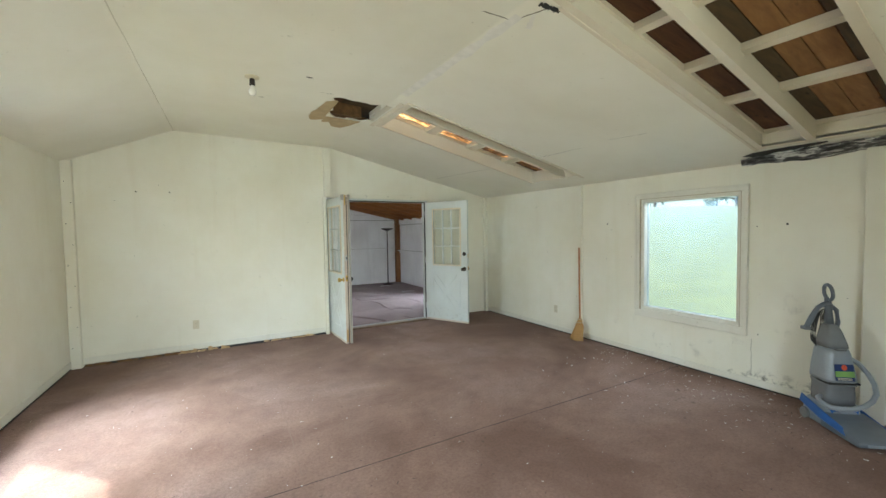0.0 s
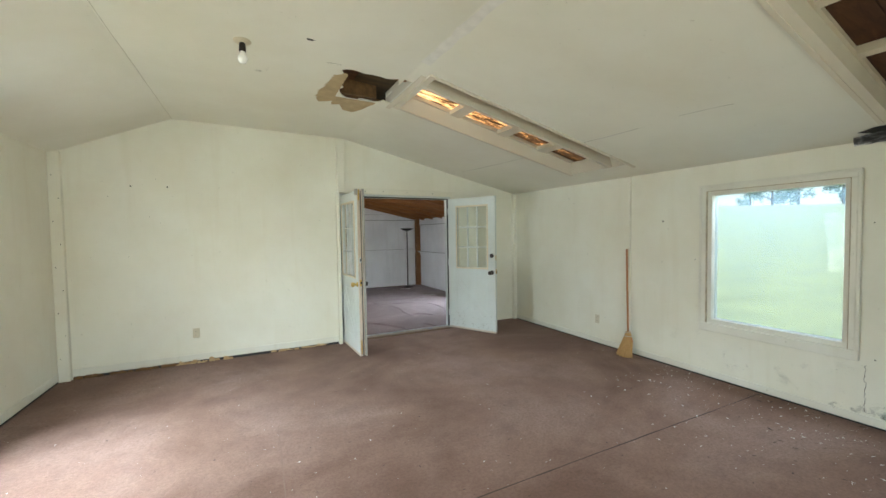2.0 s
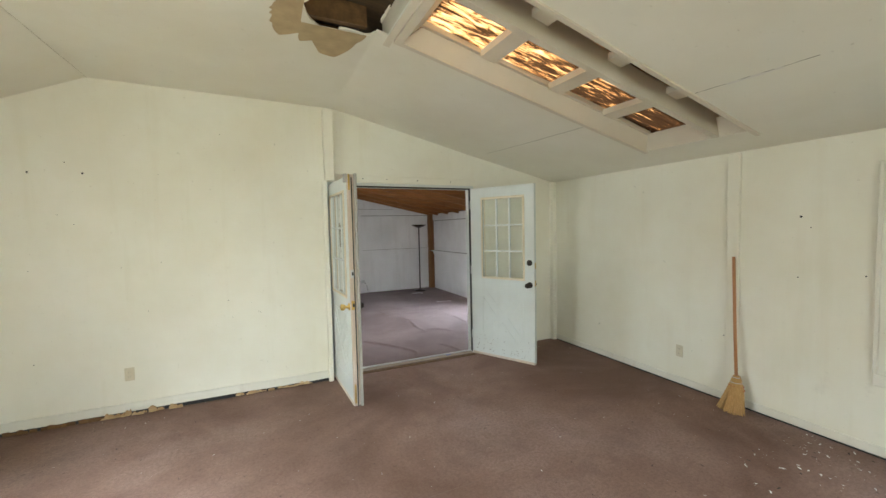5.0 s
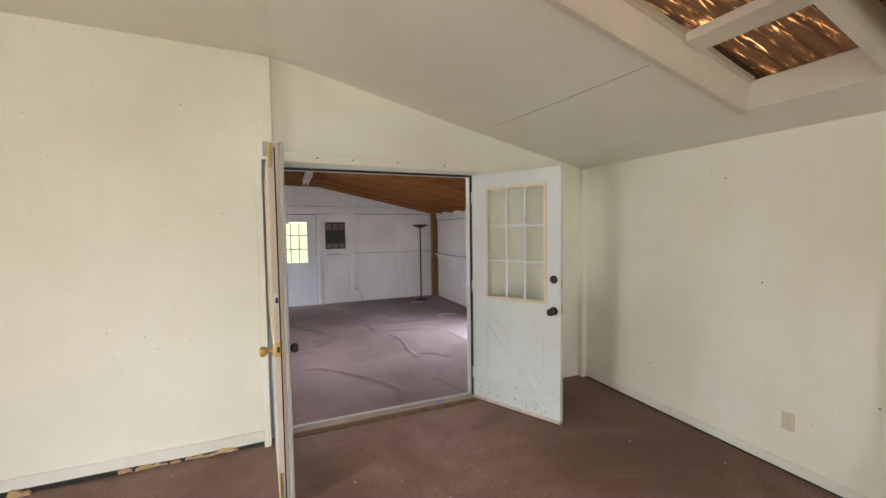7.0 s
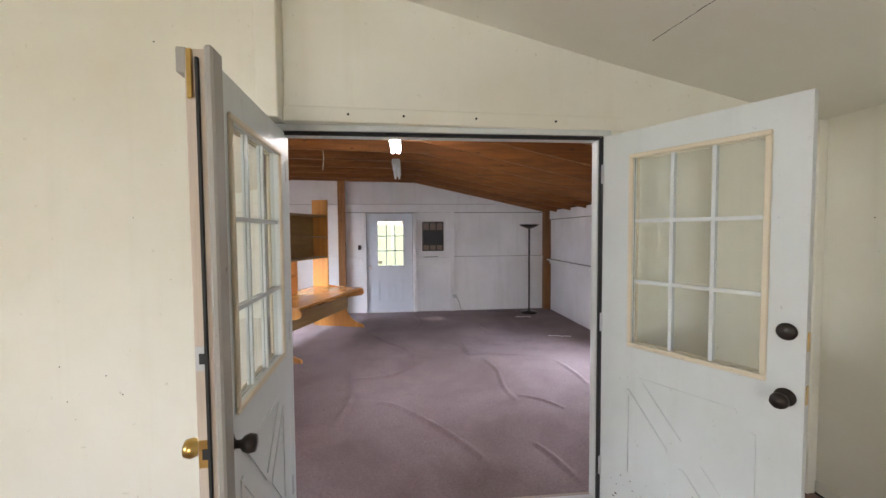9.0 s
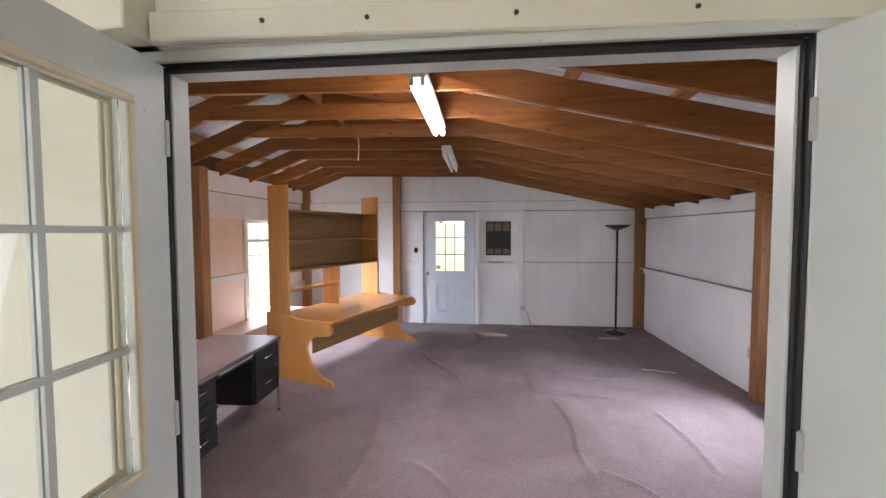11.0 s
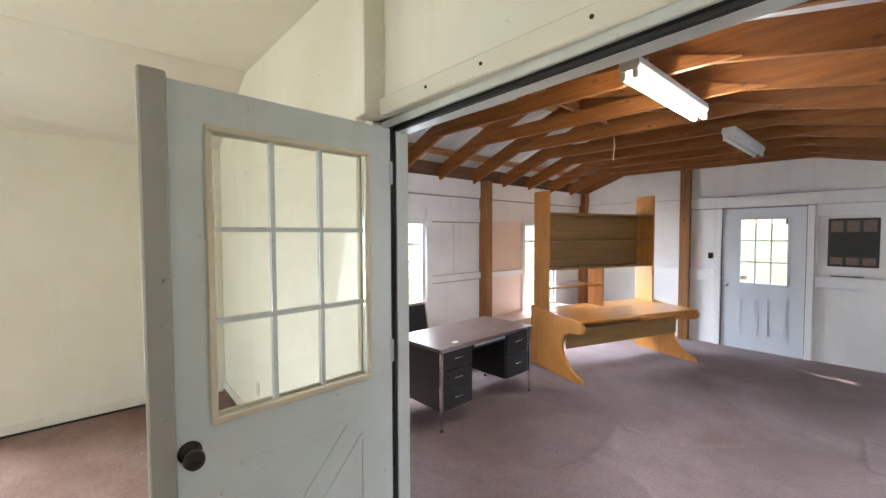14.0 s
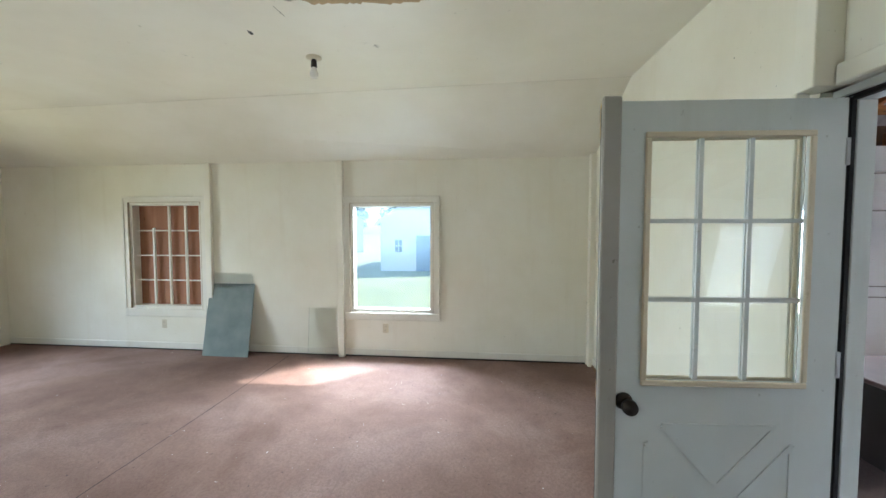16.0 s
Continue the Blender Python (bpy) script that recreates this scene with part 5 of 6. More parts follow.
# east wall
wboard("trim_top_board_east", (RR - 0.03, RR, YQ, 9.32, 1.80, 1.975))
wboard("trim_top_board_east_b", (RR - 0.03, RR, 9.46, YB - 0.14, 1.80, 1.975))
wboard("trim_ledge_east", (RR - 0.09, RR, 9.46, YB - 0.14, 0.935, 0.962), "narrow white ledge along the wall")
wboard("trim_ledge_batten_east", (RR - 0.03, RR, 9.46, YB - 0.14, 0.865, 0.934))
# north wall
wboard("trim_girt_north_w", (RL + 0.13, 0.30, YB - 0.03, YB, 1.93, 2.11))
wboard("trim_girt_north", (0.44, 3.55, YB - 0.035, YB, 1.955, 2.115))
wboard("trim_girt_north_e", (3.55, RR - 0.14, YB - 0.03, YB, 1.955, 2.075))
wboard("trim_rail_north_a", (2.66, RR - 0.14, YB - 0.05, YB, 1.00, 1.03))
wboard("trim_rail_north_b", (2.66, RR - 0.14, YB - 0.028, YB, 0.88, 0.999))
wboard("trim_rail_north_c", (0.44, 0.77, YB - 0.05, YB, 0.99, 1.02))
wboard("trim_rail_north_d", (0.44, 0.77, YB - 0.028, YB, 0.86, 0.989))
wboard("trim_rail_north_e", (RL + 0.13, 0.30, YB - 0.03, YB, 0.88, 1.02))
wboard("trim_batten_north", (1.57, 1.585, YB - 0.008, YB, 2.115, 2.62))

# Grey strips paint in the dust and shade lines above and below the boards.
DUST_SHADE = plain("grey_dust_shade", (0.33, 0.31, 0.295), 0.95, 0, 0.4, 30)
for nm, a in (("trim_dust_a", (RL, RL + 0.036, 8.565, 9.465, 1.031, 1.036)), ("trim_dust_b", (RL, RL + 0.028, 9.615, 10.445, 1.011, 1.016)), ("trim_dust_c", (RR - 0.088, RR, 9.465, YB - 0.145, 0.9625, 0.968)),
              ("trim_dust_d", (2.66, RR - 0.145, YB - 0.048, YB, 1.0305, 1.036)), ("trim_dust_e", (0.445, 3.54, YB - 0.033, YB, 2.1155, 2.121)), ("trim_dust_f", (RL + 0.135, 0.295, YB - 0.028, YB, 2.1105, 2.116)),
              ("trim_dust_g", (RL, RL + 0.008, 8.57, 9.465, 0.925, 0.939)), ("trim_dust_h", (RL, RL + 0.008, 8.57, 9.465, 1.735, 1.749)), ("trim_dust_i", (RL, RL + 0.008, 6.75, 9.465, 2.082, 2.099)), ("trim_dust_j", (RL, RL + 0.008, 9.615, YB - 0.14, 2.082, 2.099)),
              ("trim_dust_k", (RR - 0.008, RR, 9.465, YB - 0.145, 1.783, 1.799)), ("trim_dust_l", (0.445, RR - 0.145, YB - 0.008, YB, 1.94, 1.9545))):
    structure(nm, bx(*a), DUST_SHADE, "thin grey line of dust and painted shade along a board", "trim")

# back door
DWHITE = paint("steel_door_paint", (0.62, 0.66, 0.73), (0.48, 0.50, 0.53), rough=0.38, stain=0.2)
d3 = thing("door_3", pose(0, 0, 0), "closed white steel door with a nine-pane window", "door", kind="structure")
part("jamb", bx(DX0 - 0.075, DX0 - 0.001, YB - 0.045, YB, F2, DZ), WHITE2, d3, bevel=0.004)
part("jamb", bx(DX1 + 0.001, DX1 + 0.075, YB - 0.045, YB, F2, DZ), WHITE2, d3, bevel=0.004)
g0, g1, h0, h1 = 1.075, 1.60, 0.86, 1.775
bm = bmesh.new()
for a in ((DX0, DX1, F2 + 0.002, h0), (DX0, DX1, h1, DZ), (DX0, g0, h0, h1), (g1, DX1, h0, h1)):
    box(bm, a[0], a[1], YB - 0.012, YB + 0.03, a[2], a[3])
part("slab", bm, DWHITE, d3)
for x0, x1 in ((1.08, 1.29), (1.39, 1.60)):
    bm = bmesh.new()
    for a in ((x0, x1, 0.10, 0.115), (x0, x1, 0.635, 0.65), (x0, x0 + 0.015, 0.115, 0.635), (x1 - 0.015, x1, 0.115, 0.635)):
        box(bm, a[0], a[1], YB - 0.026, YB - 0.0125, a[2], a[3])
    part("panel_moulding", bm, DWHITE, d3)
    part("raised_panel", bx(x0 + 0.03, x1 - 0.03, YB - 0.016, YB - 0.0125, 0.145, 0.605), DWHITE, d3, bevel=0.002)
for a in ((g0 - 0.02, g1 + 0.02, h0 - 0.02, h0 + 0.005), (g0 - 0.02, g1 + 0.02, h1 - 0.005, h1 + 0.02), (g0 - 0.02, g0 + 0.005, h0 + 0.005, h1 - 0.005), (g1 - 0.005, g1 + 0.02, h0 + 0.005, h1 - 0.005)):
    part("glazing_frame", bx(a[0], a[1], YB - 0.022, YB - 0.0125, a[2], a[3]), DWHITE, d3, bevel=0.003)
for k in (1, 2):
    x = g0 + (g1 - g0) * k / 3
    part("muntin", bx(x - 0.009, x + 0.009, YB - 0.012, YB + 0.0, h0, h1), DWHITE, d3)
    z = h0 + (h1 - h0) * k / 3
    part("muntin", bx(g0, g1, YB - 0.0115, YB - 0.0005, z - 0.009, z + 0.009), DWHITE, d3)
pane = part("pane", bx(g0, g1, YB + 0.006, YB + 0.010, h0, h1), GLASS, d3)
pane.visible_shadow = False
bm = bmesh.new()
lathe(bm, [(0.03, 0), (0.03, 0.006), (0.012, 0.012), (0.012, 0.035), (0.026, 0.05), (0.024, 0.068), (0.0, 0.072)], 18, pose(0.93, YB - 0.012, 0.82, 90))
part("door_knob", bm, CHROME, d3, "chrome knob", smooth=True)
part("door_closer", bx(0.875, 0.93, YB - 0.03, YB - 0.0125, 1.87, 1.91), GREY, d3, bevel=0.003)
part("door_label", bx(1.085, 1.16, YB + 0.003, YB + 0.0055, 0.90, 0.96), IVORY, d3)
part("threshold", bx(DX0, DX1, YB - 0.03, YB + 0.1, F2, F2 + 0.012), GREY, d3)
for a in ((DX0 + 0.0005, DX0 + 0.007, F2 + 0.003, DZ), (DX1 - 0.007, DX1 - 0.0005, F2 + 0.003, DZ), (DX0 + 0.007, DX1 - 0.007, DZ - 0.008, DZ - 0.0005)):
    part("gap", bx(a[0], a[1], YB - 0.0155, YB - 0.0122, a[2], a[3]), DARK, d3)
# latch chain plate beside the door
lt = thing("door_latch", pose(0.715, YB - 0.002, 1.24), "dark metal night latch beside the back door", "latch")
part("latch_body", bx(-0.035, 0.03, -0.03, 0.0, -0.045, 0.045), BLACKM, lt, bevel=0.004)
bm = bmesh.new()
tube(bm, [(0.03, -0.02, 0.0), (0.08, -0.028, -0.01), (0.17, -0.024, -0.015)], 0.004, 6)
part("latch_chain", bm, GREY, lt)

# through-wall air unit
AC_BODY = plain("brown_plastic", (0.022, 0.019, 0.018), 0.5, 0, 0.3)
AC_TAN = plain("tan_grille", (0.20, 0.135, 0.10), 0.55, 0, 0.35, 30)
ACDK = plain("black_plastic", (0.012, 0.012, 0.014), 0.55)
ac = thing("air_conditioner", pose(0, 0, 0), "old brown and black air conditioner set through the wall", "air conditioner")
ax0, ax1, az0, az1 = 1.985, 2.43, 1.15, 1.76
part("case", bx(ax0, ax1, YB - 0.02, YB + 0.28, az0, az1), AC_BODY, ac, bevel=0.008)
for k in range(3):
    x0 = ax0 + 0.025 + k * 0.141
    part("grille", bx(x0, x0 + 0.112, YB - 0.03, YB - 0.0205, az1 - 0.17, az1 - 0.03), AC_TAN, ac, "tan louvred grille", bevel=0.003)
    part("grille", bx(x0, x0 + 0.112, YB - 0.03, YB - 0.0205, az0 + 0.03, az0 + 0.12), AC_TAN, ac, "tan louvred grille", bevel=0.003)
part("dark_panel", bx(ax0 + 0.03, ax1 - 0.03, YB - 0.028, YB - 0.0205, az0 + 0.14, az1 - 0.19), ACDK, ac, "glossy black front panel", bevel=0.003)
wn = wboard("trim_niche_top", (1.88, 2.56, YB - 0.03, YB, 1.80, 1.95))
wboard("trim_niche_left", (1.868, 1.90, YB - 0.03, YB, 1.02, 1.80))
wboard("trim_niche_right", (2.47, 2.56, YB - 0.035, YB, 1.02, 1.80))
wboard("trim_niche_post", (2.56, 2.655, YB - 0.05, YB, F2, 1.96))
for a in ((1.9005, 1.983, 1.02, 1.80), (2.432, 2.4695, 1.02, 1.80), (1.983, 2.432, 1.762, 1.80), (1.983, 2.432, 1.02, 1.148)):
    structure("trim_niche_gap", bx(a[0], a[1], YB - 0.006, YB - 0.001, a[2], a[3]), WHITE2, "dusty white filler board round the air conditioner", "trim")
wboard("trim_niche_sill", (1.868, 2.56, YB - 0.06, YB, 0.99, 1.02))
wboard("trim_niche_apron", (1.868, 2.56, YB - 0.03, YB, 0.87, 0.989))
rmc = thing("pry_bar", pose(2.17, YB - 0.03, 1.03), "thin dark metal bar lying on the sill", "bar")
bm = bmesh.new()
tube(bm, [(-0.15, 0, 0.0), (0.02, -0.008, 0.0), (0.14, 0.0, 0.004)], 0.007, 6)
part("bar", bm, BLACKM, rmc)
# pipe elbow and cable by the niche post
pe = thing("cable_outlet", pose(2.665, YB - 0.052, 0.20), "small grey socket box with a dark cable trailing to the floor", "outlet")
part("box", bx(-0.06, 0.03, -0.03, 0.0, -0.03, 0.04), GREY, pe, bevel=0.004)
bm = bmesh.new()
tube(bm, [(0.03, -0.02, -0.02), (0.08, -0.03, -0.12), (0.10, -0.04, -0.24), (0.16, -0.06, -0.298), (0.6, -0.13, -0.298), (1.1, -0.28, -0.298), (1.40, -0.40, -0.296)], 0.005, 6)
part("cable", bm, BLACKM, pe, "dark cable", smooth=True)


# windows of the second room
def sash_window(name, wall_x, inward, y0, y1, z0, z1, label):
    w = thing(name, pose(0, 0, 0), label, "window", kind="structure")
    s = inward
    xa, xb = sorted((wall_x + s * 0.0, wall_x - s * 0.12))
    f = 0.035
    for a in ((y0, y0 + f, z0 + f, z1 - f), (y1 - f, y1, z0 + f, z1 - f), (y0, y1, z0, z0 + f), (y0, y1, z1 - f, z1)):
        part("window_frame", bx(xa, xb, *a), WHITE2, w, bevel=0.003)
    zm = z0 + (z1 - z0) * 0.79
    xm = wall_x - s * 0.07
    part("meeting_rail", bx(xm - 0.018, xm + 0.018, y0 + f, y1 - f, zm - 0.022, zm + 0.022), WHITE2, w, bevel=0.003)
    g = part("pane", bx(xm - 0.002, xm + 0.002, y0 + f, y1 - f, z0 + f, zm - 0.022), GLASS, w)
    g.visible_shadow = False
    g = part("pane", bx(xm - 0.002, xm + 0.002, y0 + f, y1 - f, zm + 0.022, z1 - f), GLASS, w)
    g.visible_shadow = False
    n = 5
    for k in range(1, n):
        z = z0 + f + (zm - z0 - f) * k / n
        part("muntin", bx(xm - 0.008, xm + 0.008, y0 + f, y1 - f, z - 0.006, z + 0.006), WHITE2, w)
    y = (y0 + y1) / 2
    part("muntin", bx(xm - 0.0075, xm + 0.0075, y - 0.006, y + 0.006, z0 + f, zm - 0.022), WHITE2, w)
    xa, xb = sorted((wall_x - s * 0.02, wall_x + s * 0.06))
    part("sill", bx(xa, xb, y0 - 0.03, y1 + 0.03, z0 - 0.03, z0), WHITE2, w, bevel=0.004)
    return w


sash_window("window_4", RL, 1, *W1, "white sash window, bright with daylight")
sash_window("window_5", RL, 1, *W2, "white sash window behind the shelf unit")
sash_window("window_6", RR, -1, *W3, "white sash window beside a timber post")
wboard("trim_window_head_west", (RL, RL + 0.03, 10.47, 11.46, 1.755, 1.93))
wboard("trim_window_side_west", (RL, RL + 0.035, 10.45, 10.525, 0.336, 1.754))
wboard("trim_window_side_west_b", (RL, RL + 0.035, 11.41, 11.48, 0.336, 1.754))

# framed dark panel leaning under the first window
fp = thing("framed_panel", pose(RL + 0.17, 8.05, 0.03, 0, -11, 0), "dark framed panel leaning against the wall under the window", "picture frame")
part("frame", bx(-0.03, -0.005, -0.40, 0.40, 0.0, 0.70), plain("tan_frame", (0.40, 0.30, 0.22), 0.6), fp, bevel=0.004)
part("panel", bx(-0.004, 0.003, -0.37, 0.37, 0.03, 0.67), ACDK, fp, "glossy black panel")

# ---------------------------------------------------------------- fluorescent lights
TUBE, nt, b_ = mat_new("lit_tube")
b_.inputs["Emission Color"].default_value = (1.0, 0.96, 0.88, 1)
b_.inputs["Emission Strength"].default_value = 32.0
b_.inputs["Base Color"].default_value = (0.9, 0.9, 0.9, 1)
TUBE_OFF = plain("unlit_tube", (0.75, 0.77, 0.78), 0.3, 0, 0.03)
ENAMEL = plain("white_enamel", (0.72, 0.73, 0.73), 0.35, 0, 0.12)


def strip_light(y0, length, x, z, tube_mat, label):
    f = thing("strip_light", pose(x, y0, z), label, "ceiling light", group="strip lights")
    bm = bmesh.new()
    prism(bm, [(-0.06, 0.0), (-0.045, -0.03), (0.045, -0.03), (0.06, 0.0), (0.05, 0.045), (-0.05, 0.045)], 0, length)
    part("housing", bm, ENAMEL, f, bevel=0.003)
    for s in (-1, 1):
        bm = bmesh.new()
        tube(bm, [(s * 0.032, 0.03, -0.05), (s * 0.032, length - 0.03, -0.05)], 0.019, 12)
        part("tube", bm, tube_mat, f, "glowing fluorescent tube" if tube_mat is TUBE else "", smooth=True)
        for y in (0.0, length - 0.03):
            part("lamp_holder", bx(s * 0.032 - 0.014, s * 0.032 + 0.014, y, y + 0.03, -0.072, -0.031), ENAMEL, f, bevel=0.002)
    for y in (0.25, length - 0.25):
        bm = bmesh.new()
        tube(bm, [(0, y, 0.045), (0.0, y, 0.115)], 0.004, 6)
        part("hanger", bm, GREY, f)
    return f


strip_light(7.56, 1.22, 1.535, 2.50, TUBE, "lit twin-tube fluorescent strip light under the roof ties")
strip_light(9.68, 1.22, 1.515, 2.50, TUBE_OFF, "unlit white fluorescent strip light under the roof ties")
# dangling cord
dc = thing("pull_cord", pose(0.62, 9.32, 2.60), "thin pale cord hanging from a roof tie", "cord")
bm = bmesh.new()
tube(bm, [(0, 0, 0), (0.01, 0.0, -0.12), (-0.005, 0.005, -0.27)], 0.006, 6)
part("cord", bm, IVORY, dc)

# ---------------------------------------------------------------- torchiere
fl = thing("floor_lamp", pose(4.12, 11.93, F2), "black metal torchiere floor lamp with a shallow bowl", "floor lamp")
bm = bmesh.new()
lathe(bm, [(0.165, 0.0), (0.17, 0.012), (0.16, 0.03), (0.05, 0.04), (0.02, 0.06), (0.0, 0.062)], 28)
part("base", bm, BLACKM, fl, smooth=True)
bm = bmesh.new()
lathe(bm, [(0.017, 0.05), (0.017, 0.55), (0.020, 0.555), (0.020, 0.575), (0.017, 0.58), (0.017, 1.14), (0.020, 1.145), (0.020, 1.165), (0.017, 1.17), (0.017, 1.70)], 14)
part("pole", bm, BLACKM, fl, smooth=True)
for z in (0.565, 1.155, 1.45):
    bm = bmesh.new()
    lathe(bm, [(0.0205, z - 0.006), (0.0205, z + 0.006)], 14)
    part("collar", bm, GREY, fl, "pale metal collar")
bm = bmesh.new()
lathe(bm, [(0.02, 1.70), (0.06, 1.715), (0.14, 1.745), (0.20, 1.785), (0.195, 1.79), (0.13, 1.755), (0.0, 1.735)], 32)
part("bowl", bm, BLACKM, fl, smooth=True)

# ---------------------------------------------------------------- desk with hutch
BK = pose(-0.39, 9.53, F2, 0, 0, -17.94)
bk = thing("shelf_desk", BK, "honey-coloured wooden desk with trestle ends and a tall open shelf hutch", "desk")
LEN = 1.945


def arc(cx_, cz_, r, a0, a1, n):
    return [(cx_ + r * math.cos(math.radians(a0 + (a1 - a0) * i / n)), cz_ + r * math.sin(math.radians(a0 + (a1 - a0) * i / n))) for i in range(n + 1)]


END = [(-0.21, 0.0), (0.60, 0.0), (0.735, 0.0), (0.72, 0.045), (0.60, 0.085), (0.50, 0.15), (0.42, 0.25), (0.385, 0.36), (0.39, 0.44), (0.43, 0.50), (0.50, 0.535), (0.60, 0.545), (0.66, 0.555)] + arc(0.675, 0.625, 0.065, -70, 80, 8) + [(0.60, 0.695), (0.40, 0.70), (0.20, 0.715), (0.10, 0.735), (-0.19, 0.76), (-0.215, 0.74)]
for y in (0.0, LEN - 0.035):
    bm = bmesh.new()
    prism(bm, END, y, y + 0.035)
    part("trestle_end", bm, HONEY_Z, bk, bevel=0.0)
    bm = bmesh.new()
    box(bm, -0.20, 0.095, y + (0.036 if y == 0 else -0.031), y + (0.066 if y == 0 else -0.001), 0.60, 2.225)
    part("upright", bm, HONEY_Z, bk, bevel=0.003)
part("desk_top", bx(-0.20, 0.70, 0.036, LEN - 0.036, 0.675, 0.705), HONEY_Y, bk, "glossy honey-coloured desk top", bevel=0.004)
part("apron", bx(0.42, 0.445, 0.036, LEN - 0.036, 0.33, 0.55), OLIVE, bk, "dark apron board under the top", bevel=0.003)
part("back_rail", bx(-0.15, -0.125, 0.036, LEN - 0.036, 0.30, 0.55), OLIVE, bk, bevel=0.003)
part("hutch_back", bx(-0.19, -0.178, 0.067, LEN - 0.067, 1.22, 1.95), OLIVE, bk, "olive-brown hutch back board")
for z in (1.22, 1.565, 1.93):
    part("shelf", bx(-0.177, 0.085, 0.067, LEN - 0.067, z, z + 0.022), OLIVE, bk, bevel=0.002)
part("divider", bx(-0.19, 0.08, 0.95, 0.975, 0.706, 1.219), HONEY_Z, bk, bevel=0.003)
part("small_shelf", bx(-0.18, 0.075, 0.067, 0.949, 0.985, 1.005), HONEY_Y, bk, bevel=0.002)

# ---------------------------------------------------------------- steel office desk
DBLK = plain("black_steel", (0.009, 0.0085, 0.010), 0.55, 0.0, 0.3)
DTOP, nt, b_ = mat_new("worn_laminate_top")
_v = coords(nt)
nt.links.new(ramp(nt, noise_fac(nt, _v, 3.5, 6, 0.7), [(0.3, (0.085, 0.052, 0.044)), (0.55, (0.125, 0.08, 0.07)), (0.75, (0.17, 0.125, 0.115))]), b_.inputs["Base Color"])
b_.inputs["Roughness"].default_value = 0.28
bump(nt, b_, noise_fac(nt, _v, 40, 3), 0.03, 0.003)
dk = thing("office_desk", pose(0.06, 7.46, F2, 0, 0, 2.0), "black steel office desk with chrome legs and worn brown top", "desk")
DL, DD, DHt = 1.325, 0.66, 0.71
part("top", bx(-DD, 0.0, 0.0, DL, DHt - 0.03, DHt), DTOP, dk, "worn dusty brown laminate top", bevel=0.004)
part("edge_band", bx(0.0005, 0.004, 0.0, DL, DHt - 0.03, DHt - 0.001), CHROME, dk)
for x in (-0.03, -DD + 0.01):
    for y in (0.008, DL - 0.033):
        leg = part("leg", bx(x, x + 0.025, y, y + 0.025, 0.02, DHt - 0.031), CHROME, dk, "chrome leg", bevel=0.002)
        bm = bmesh.new()
        lathe(bm, [(0.016, 0.0), (0.016, 0.015), (0.010, 0.022), (0.0, 0.022)], 10, Matrix.Translation((x + 0.0125, y + 0.0125, 0)))
        part("foot", bm, BLACKM, leg)
PED = {0: (0.035, 0.42, 0.155, 3), 1: (0.92, DL - 0.036, 0.215, 2)}
for k, (y0, y1, zb_, n) in PED.items():
    ped = part("pedestal", bx(-DD + 0.05, -0.045, y0, y1, zb_, DHt - 0.031), DBLK, dk, "black steel drawer pedestal", bevel=0.003)
    hgt = (DHt - 0.04 - zb_) / n
    for i in range(n):
        z0 = zb_ + i * hgt
        dw = part("drawer_front", bx(-0.0445, -0.022, y0 + 0.008, y1 - 0.008, z0 + 0.006, z0 + hgt - 0.004), DBLK, ped, bevel=0.003)
        bm = bmesh.new()
        ym, zm = (y0 + y1) / 2, z0 + hgt * 0.62
        tube(bm, [(-0.022, ym - 0.055, zm), (-0.004, ym - 0.05, zm), (-0.002, ym, zm), (-0.004, ym + 0.05, zm), (-0.022, ym + 0.055, zm)], 0.006, 8)
        part("drawer_handle", bm, CHROME, ped, "chrome drawer handle", smooth=True)
part("modesty_panel", bx(-DD + 0.05, -DD + 0.062, 0.42, 0.92, 0.215, DHt - 0.031), DBLK, dk)
part("centre_drawer", bx(-0.5, -0.03, 0.43, 0.91, DHt - 0.085, DHt - 0.031), DBLK, dk, bevel=0.003)
part("centre_drawer_pull", bx(-0.0295, -0.020, 0.45, 0.89, DHt - 0.06, DHt - 0.045), GREY, dk)
part("side_panel", bx(-DD + 0.04, -0.03, 0.0345, 0.0365, 0.16, DHt - 0.031), DBLK, dk)
# scraps on the desk
sc = finish(bx(-0.02, 0.03, -0.035, 0.035, 0, 0.002), "paper_scrap", plain("paper_white", (0.8, 0.8, 0.78), 0.8))
sc.matrix_world = pose(-0.05, 7.72, F2 + DHt + 0.001, 0, 0, 20)
tagged(sc, "small white paper scrap lying on the desk", "paper")

